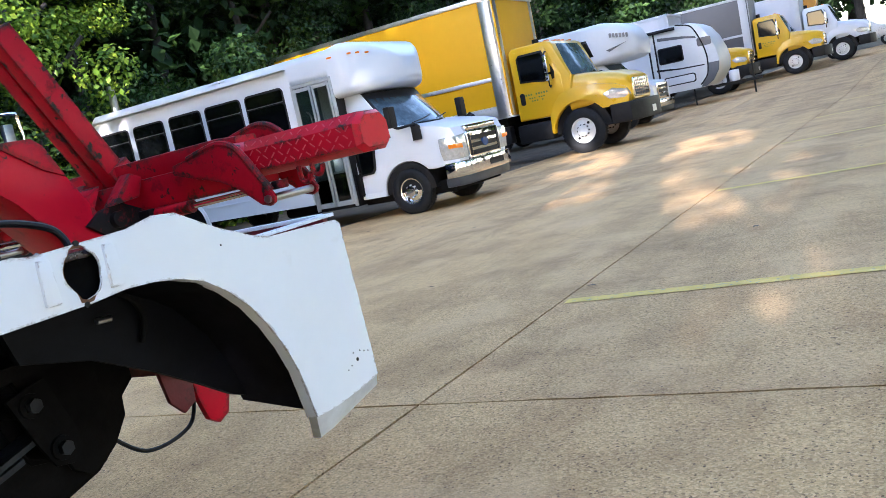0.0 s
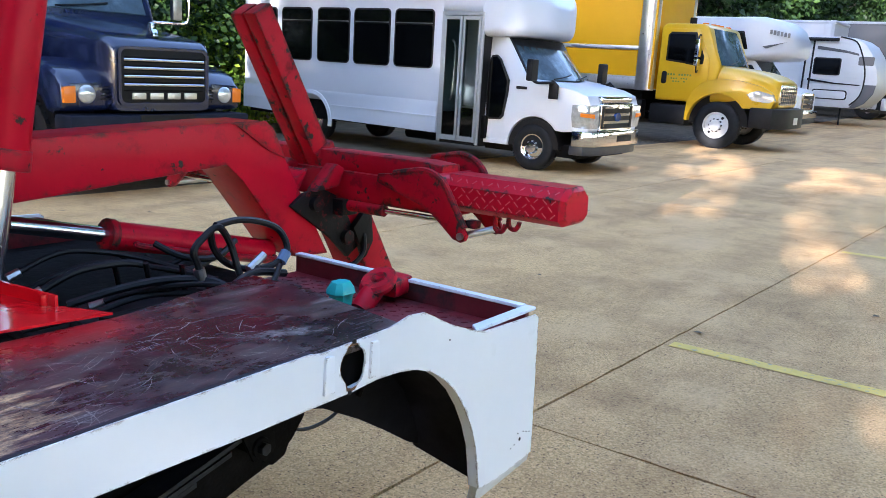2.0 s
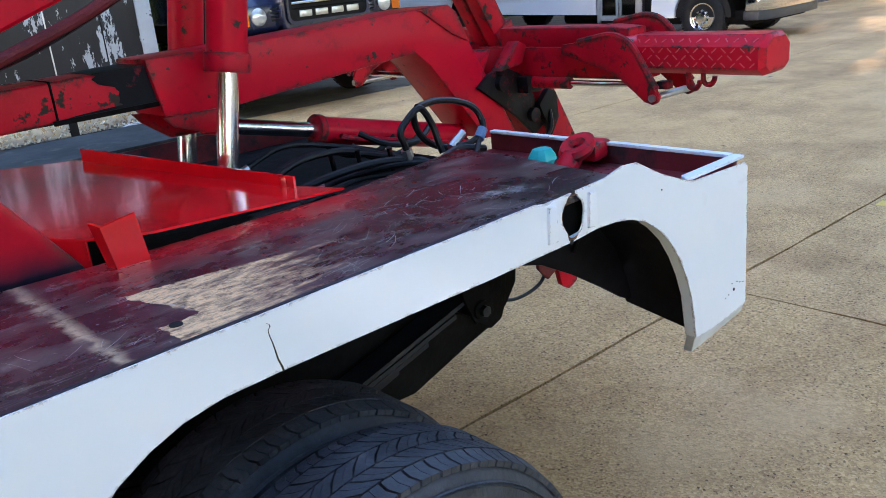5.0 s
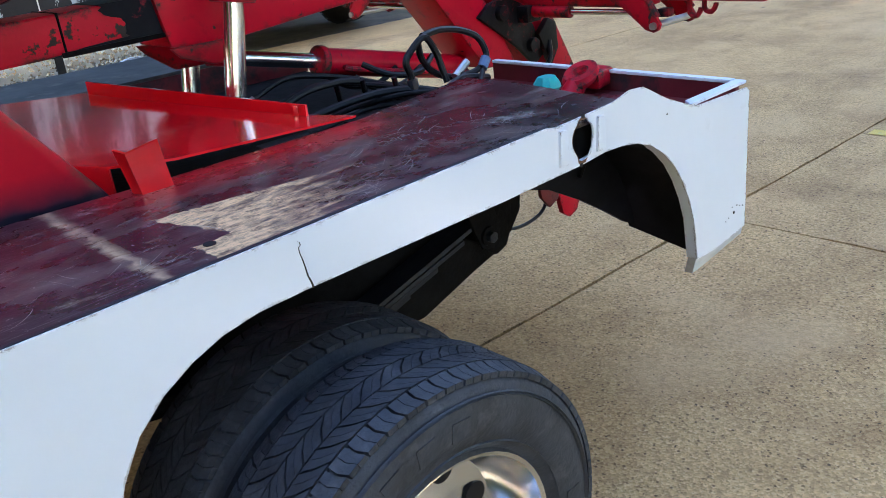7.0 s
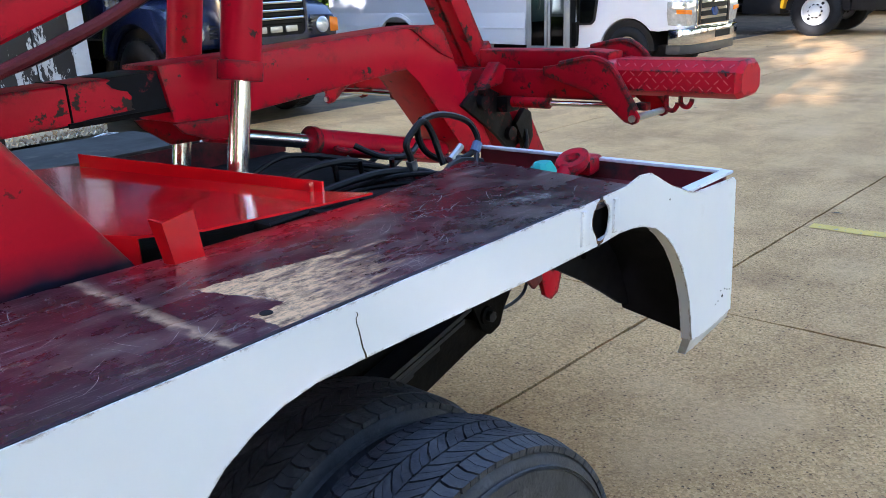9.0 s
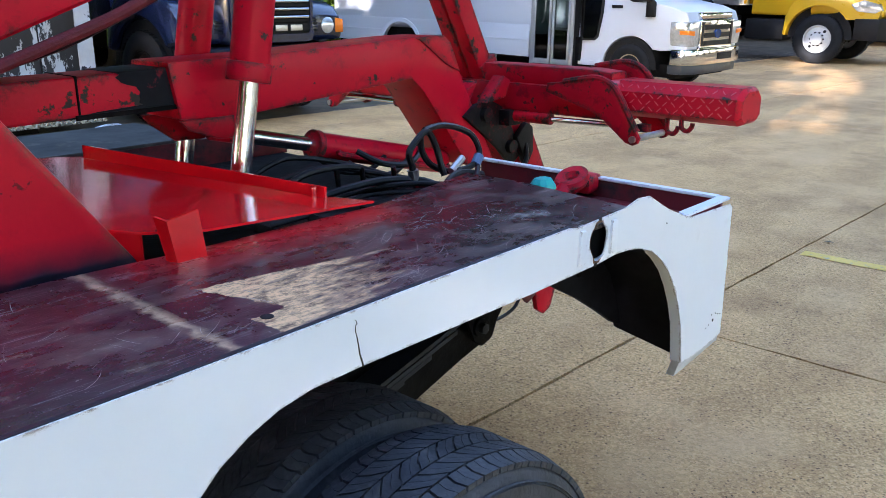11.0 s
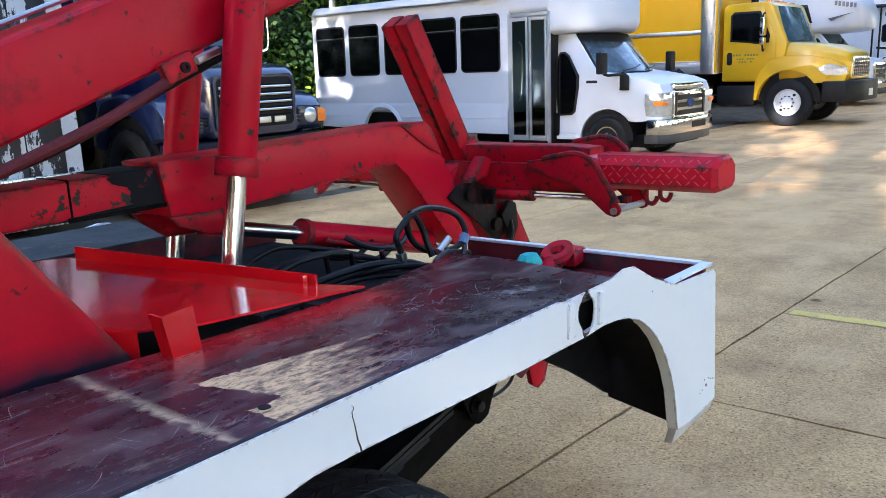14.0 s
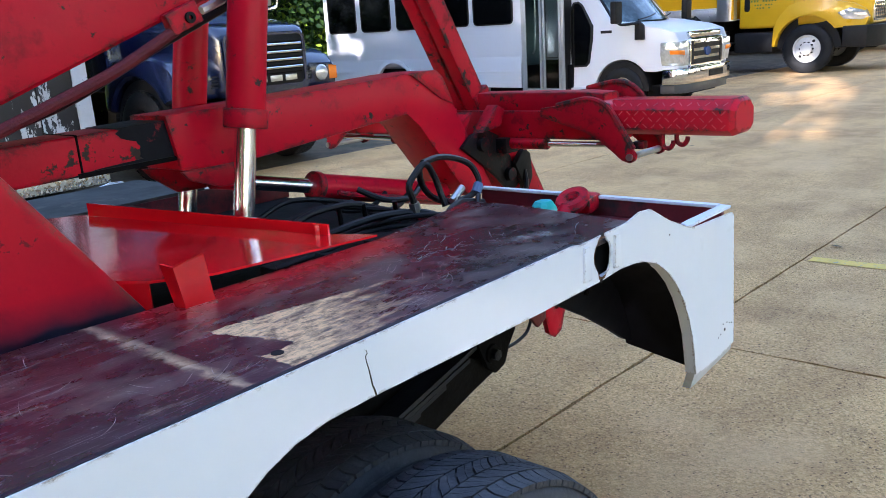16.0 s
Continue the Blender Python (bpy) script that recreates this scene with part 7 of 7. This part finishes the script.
far_van(58.0, 0.8, mat("silver_grey_paint", (0.45, 0.47, 0.50), 0.3, 0.3, var=0.05), "silver-grey estate car at the lot's far end", 3.6, 1.75, "estate_car")
far_van(53.0, 3.4, WHITE_BUS, "white high-roofed van at the lot's far end", 5.0, 2.7, "van")
far_van(63.0, 3.0, WHITE_BOX, "white motor coach at the lot's far end", 9.0, 3.3, "motor_coach")
cr = thing("crane_truck", None, "orange folded truck crane behind the parked trucks", "crane", turn=parked(50.2, 5.2))
CRANE = mat("orange_crane_paint", (0.62, 0.27, 0.02), 0.45, var=0.15, scale=2)
part("carrier", box((-4.5, -1.2, 0.5), (1.2, 1.2, 1.5), 0.08), CRANE, cr)
part("jib", prism([(-4.0, 1.5), (-4.0, 2.4), (0.2, 3.6), (1.4, 3.6), (1.5, 3.0), (0.6, 2.8)], "y", -0.45, 0.45, 0.06), CRANE, cr)
part("jib_head", cyl((1.2, -0.6, 3.3), (1.2, 0.6, 3.3), 0.35, n=18), CRANE, cr)
for u in (0.4, -3.2):
    for s in (-1, 1):
        road_wheel(cr, u, s * 1.0, 0.5, 0.3, s, WHEEL_WHITE, "plain wheel", 0.28)


# ---- woods
def leaf_material(name, col, bright):
    m = bpy.data.materials.new(name)
    m.use_nodes = True
    nd, ln = m.node_tree.nodes, m.node_tree.links.new
    bs = nd["Principled BSDF"]
    geo = nd.new("ShaderNodeNewGeometry")
    oi = nd.new("ShaderNodeObjectInfo")
    r = nd.new("ShaderNodeValToRGB")
    r.color_ramp.elements[0].color = (*[c * 0.55 for c in col], 1)
    r.color_ramp.elements[1].color = (*bright, 1)
    mid = r.color_ramp.elements.new(0.55)
    mid.color = (*col, 1)
    ln(geo.outputs["Random Per Island"], r.inputs["Fac"])
    hs = nd.new("ShaderNodeHueSaturation")
    mr = nd.new("ShaderNodeMapRange")
    mr.inputs["To Min"].default_value, mr.inputs["To Max"].default_value = 0.75, 1.25
    ln(oi.outputs["Random"], mr.inputs["Value"])
    ln(mr.outputs["Result"], hs.inputs["Value"])
    ln(r.outputs["Color"], hs.inputs["Color"])
    ln(hs.outputs["Color"], bs.inputs["Base Color"])
    bs.inputs["Roughness"].default_value = 0.5
    bs.inputs["Specular IOR Level"].default_value = 0.25
    tr = nd.new("ShaderNodeBsdfTranslucent")
    ln(hs.outputs["Color"], tr.inputs["Color"])
    mx = nd.new("ShaderNodeMixShader")
    mx.inputs["Fac"].default_value = 0.35
    ln(bs.outputs["BSDF"], mx.inputs[1])
    ln(tr.outputs["BSDF"], mx.inputs[2])
    ln(mx.outputs["Shader"], nd["Material Output"].inputs["Surface"])
    return m


# light and dark copies of one foliage: sun and shade put into the colour
LEAF_SUNLIT = leaf_material("sunlit_green_leaves", (0.125, 0.230, 0.022), (0.32, 0.42, 0.04))
LEAF_SHADED = leaf_material("shaded_green_leaves", (0.024, 0.058, 0.016), (0.06, 0.12, 0.025))
BARK = mat("grey_brown_bark", (0.055, 0.046, 0.038), 0.9, var=0.4, scale=3, bump=0.8, bscale=14, stretch=(4, 4, 1))


def leaf_mesh(name, seed, count, clumps, rad, low, high, size, m):
    """A crown: many small pointed leaves gathered in uneven clumps, with gaps between."""
    rg = np.random.RandomState(seed)
    cen = []
    for _ in range(clumps):
        t = rg.uniform(0, 1)
        z = low + (high - low) * t
        rr = rad * (0.55 + 0.6 * math.sin(math.pi * min(1, 0.15 + 0.85 * (1 - t)))) * math.sqrt(rg.uniform(0.15, 1))
        a = rg.uniform(0, 2 * math.pi)
        cen.append((rr * math.cos(a) * 0.8, rr * math.sin(a) * 0.8, z, rg.uniform(0.55, 1.15)))
    cen = np.array(cen)
    pick = rg.randint(0, clumps, count)
    off = rg.normal(size=(count, 3))
    off /= np.linalg.norm(off, axis=1)[:, None]
    off *= (rg.uniform(0.25, 1, count) ** 0.5)[:, None] * cen[pick, 3][:, None] * np.array([1, 1, 0.75])
    p = cen[pick, :3] + off
    out = off / (np.linalg.norm(off, axis=1)[:, None] + 1e-6)
    n = out * 0.7 + rg.normal(size=(count, 3)) * 0.55 + np.array([0, 0, 0.45])
    n /= np.linalg.norm(n, axis=1)[:, None]
    d = np.cross(n, rg.normal(size=(count, 3)))
    d /= np.linalg.norm(d, axis=1)[:, None]
    e = np.cross(n, d)
    s = (size * rg.uniform(0.6, 1.3, count))[:, None]
    w = s * rg.uniform(0.30, 0.5, count)[:, None]
    droop = -n * s * 0.18
    v = np.stack([p - d * s * 0.55, p + e * w - d * s * 0.05, p + d * s * 0.6 + droop, p - e * w - d * s * 0.05], 1).reshape(-1, 3)
    f = np.arange(count * 4).reshape(-1, 4)
    me = bpy.data.meshes.new(name)
    me.from_pydata(v.tolist(), [], f.tolist())
    me.materials.append(m)
    return me


def trunk_bm(seed, height, r):
    rg = random.Random(seed)
    b = bmesh.new()
    pts, x, y = [], 0.0, 0.0
    n = 7
    rings = []
    for k in range(n + 1):
        x += rg.uniform(-0.1, 0.1)
        y += rg.uniform(-0.1, 0.1)
        z = height * k / n - 0.1
        rr = r * (1.25 if k == 0 else 1) * (1 - 0.8 * k / n)
        rings.append([(x + rr * math.cos(2 * math.pi * q / 10), y + rr * math.sin(2 * math.pi * q / 10), z) for q in range(10)])
        pts.append((x, y, z))
    loft(rings, b)
    for k in range(4):
        i = rg.randint(2, n - 1)
        a = rg.uniform(0, 2 * math.pi)
        L = rg.uniform(1.2, 2.4)
        p = Vector(pts[i])
        L *= 0.7
        tube([p, p + Vector((math.cos(a) * L * 0.5, math.sin(a) * L * 0.5, L * 0.25)), p + Vector((math.cos(a) * L, math.sin(a) * L, L * 0.65))], r * 0.22, 6, b)
    return b


crowns = [leaf_mesh("crown", 11, 20000, 50, 2.9, 1.2, 9.5, 0.105, LEAF_SUNLIT), leaf_mesh("crown", 12, 20000, 46, 2.7, 1.4, 10.5, 0.10, LEAF_SUNLIT), leaf_mesh("crown", 13, 18000, 48, 3.1, 1.0, 8.6, 0.11, LEAF_SHADED), leaf_mesh("crown", 14, 18000, 46, 2.8, 1.4, 11.0, 0.11, LEAF_SHADED)]
coarse = [leaf_mesh("crown", 15, 4800, 40, 2.9, 1.6, 9.5, 0.22, LEAF_SUNLIT), leaf_mesh("crown", 16, 4800, 36, 2.8, 2.0, 10.5, 0.22, LEAF_SUNLIT), leaf_mesh("crown", 17, 4800, 44, 3.1, 1.2, 9.0, 0.23, LEAF_SHADED), leaf_mesh("crown", 18, 4800, 36, 2.8, 2.0, 11.0, 0.23, LEAF_SHADED), leaf_mesh("crown", 19, 4200, 30, 2.6, 6.6, 10.0, 0.24, LEAF_SHADED), leaf_mesh("crown", 20, 1300, 16, 2.4, 6.2, 9.6, 0.24, LEAF_SUNLIT)]
trunks = []
for k in range(6):
    trunks.append(to_mesh(trunk_bm(20 + k, 8.5, 0.20), "trunk", BARK, 40))
bushes = [leaf_mesh("bush_leaves", 31, 4500, 16, 1.5, 0.3, 2.3, 0.12, LEAF_SUNLIT), leaf_mesh("bush_leaves", 32, 4500, 18, 1.6, 0.3, 2.8, 0.12, LEAF_SHADED)]


def tree(x, y, kind, scale, turn, group, label, fine=False):
    t = new("tree")
    t.matrix_basis = Matrix.Translation((x, y, rise(min(x, 90), min(y, 60)) - 0.05)) @ pose(0, 0, 0, 0, 0, turn) @ Matrix.Diagonal((scale, scale, scale, 1))
    tagged(t, label, "tree", group)
    for nm, me in (("trunk", trunks[kind]), ("crown", crowns[kind] if fine else coarse[kind])):
        o = new(nm, me)
        o.parent = t
    return t


rnd = random.Random(77)
k = 0
for row, (y0, step, sc) in enumerate(((17.8, 2.6, 1.2), (20.8, 3.6, 1.6), (25.0, 4.4, 2.2), (32.0, 6.5, 3.0))):
    x = -16.0 + row * 1.3
    while x < (110 if row else 84):
        y = y0 + rnd.uniform(-0.9, 0.9) + max(0, 8 - x) * (-0.10) * (row == 0) - max(0, x - 34) * 0.05
        # mostly the sunlit leaf colour up to x = 14, the shaded one beyond
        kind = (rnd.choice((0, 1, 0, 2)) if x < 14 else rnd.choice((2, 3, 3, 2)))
        tree(x, y, kind, sc * rnd.uniform(0.9, 1.2), rnd.uniform(0, 360), "woods behind the lot", "broad-leaved tree at the lot's edge, crown coloured as sunlit green" if kind in (0, 1) else "broad-leaved tree with crown coloured deep green as if shaded", row == 0 and x < 40)
        x += step * rnd.uniform(0.8, 1.15)
        k += 1
x = -14.0
while x < 84:
    t = new("bush", bushes[rnd.choice((0, 0, 1) if x < 14 else (1, 1, 0))])
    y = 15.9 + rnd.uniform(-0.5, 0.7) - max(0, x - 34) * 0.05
    s = rnd.uniform(0.8, 1.3)
    t.matrix_basis = Matrix.Translation((x, y, rise(x, y) - 0.1)) @ pose(0, 0, 0, 0, 0, rnd.uniform(0, 360)) @ Matrix.Diagonal((s, s, s, 1))
    tagged(t, "leafy green bush at the edge of the woods", "bush", "bushes at the woods' edge")
    x += rnd.uniform(1.3, 2.0)
for k in range(9):
    tree(97 + 3 * (k % 3), -8 + 6 * k, 2 + k % 2, 3.2, 50 * k, "woods behind the lot", "broad-leaved tree with crown coloured deep green as if shaded")
for k, y in enumerate((-12, -7, -2, 3, 8, 13)):
    tree(86 + 3 * (k % 3), y, 2 + k % 2, 2.3, 70 * k, "woods behind the lot", "broad-leaved tree with crown coloured deep green as if shaded")
# tall trees added out of view on the sun's side, to shade and dapple the lot
for (x, y, s, kind) in SHADE:
    tree(x, y, kind, s, 40 * x, "shade trees on the near side", "unseen broad-leaved tree added to shade the lot")
post = thing("post", (13.32, 15.4, rise(13.32, 15.4)), "plain grey metal post beside the woods", "post")
part("shaft", cyl((13.32, 15.4, 0.1), (13.32, 15.4, 3.90), 0.085, n=14), STEEL, post)
# fallen leaves on the concrete
b = bmesh.new()
rg = random.Random(4)
for _ in range(260):
    x, y = rg.uniform(1.2, 26), rg.uniform(-3, 10.5)
    if y < 6 and rg.random() < 0.6:
        continue
    a = rg.uniform(0, 6.28)
    L = rg.uniform(0.02, 0.045)
    c, s = math.cos(a) * L, math.sin(a) * L
    z = rise(x, y) + 0.006
    b.faces.new([b.verts.new(p) for p in ((x - c, y - s, z), (x + s * 0.5, y - c * 0.5, z + 0.006), (x + c, y + s, z + 0.003), (x - s * 0.5, y + c * 0.5, z + 0.004))])
tagged(part("fallen_leaves", b, mat("dry_brown_leaves", (0.10, 0.075, 0.04), 0.8, var=0.4, scale=3), smooth=0), "scattered dry brown leaves on the concrete", "leaves", kind="stuff")
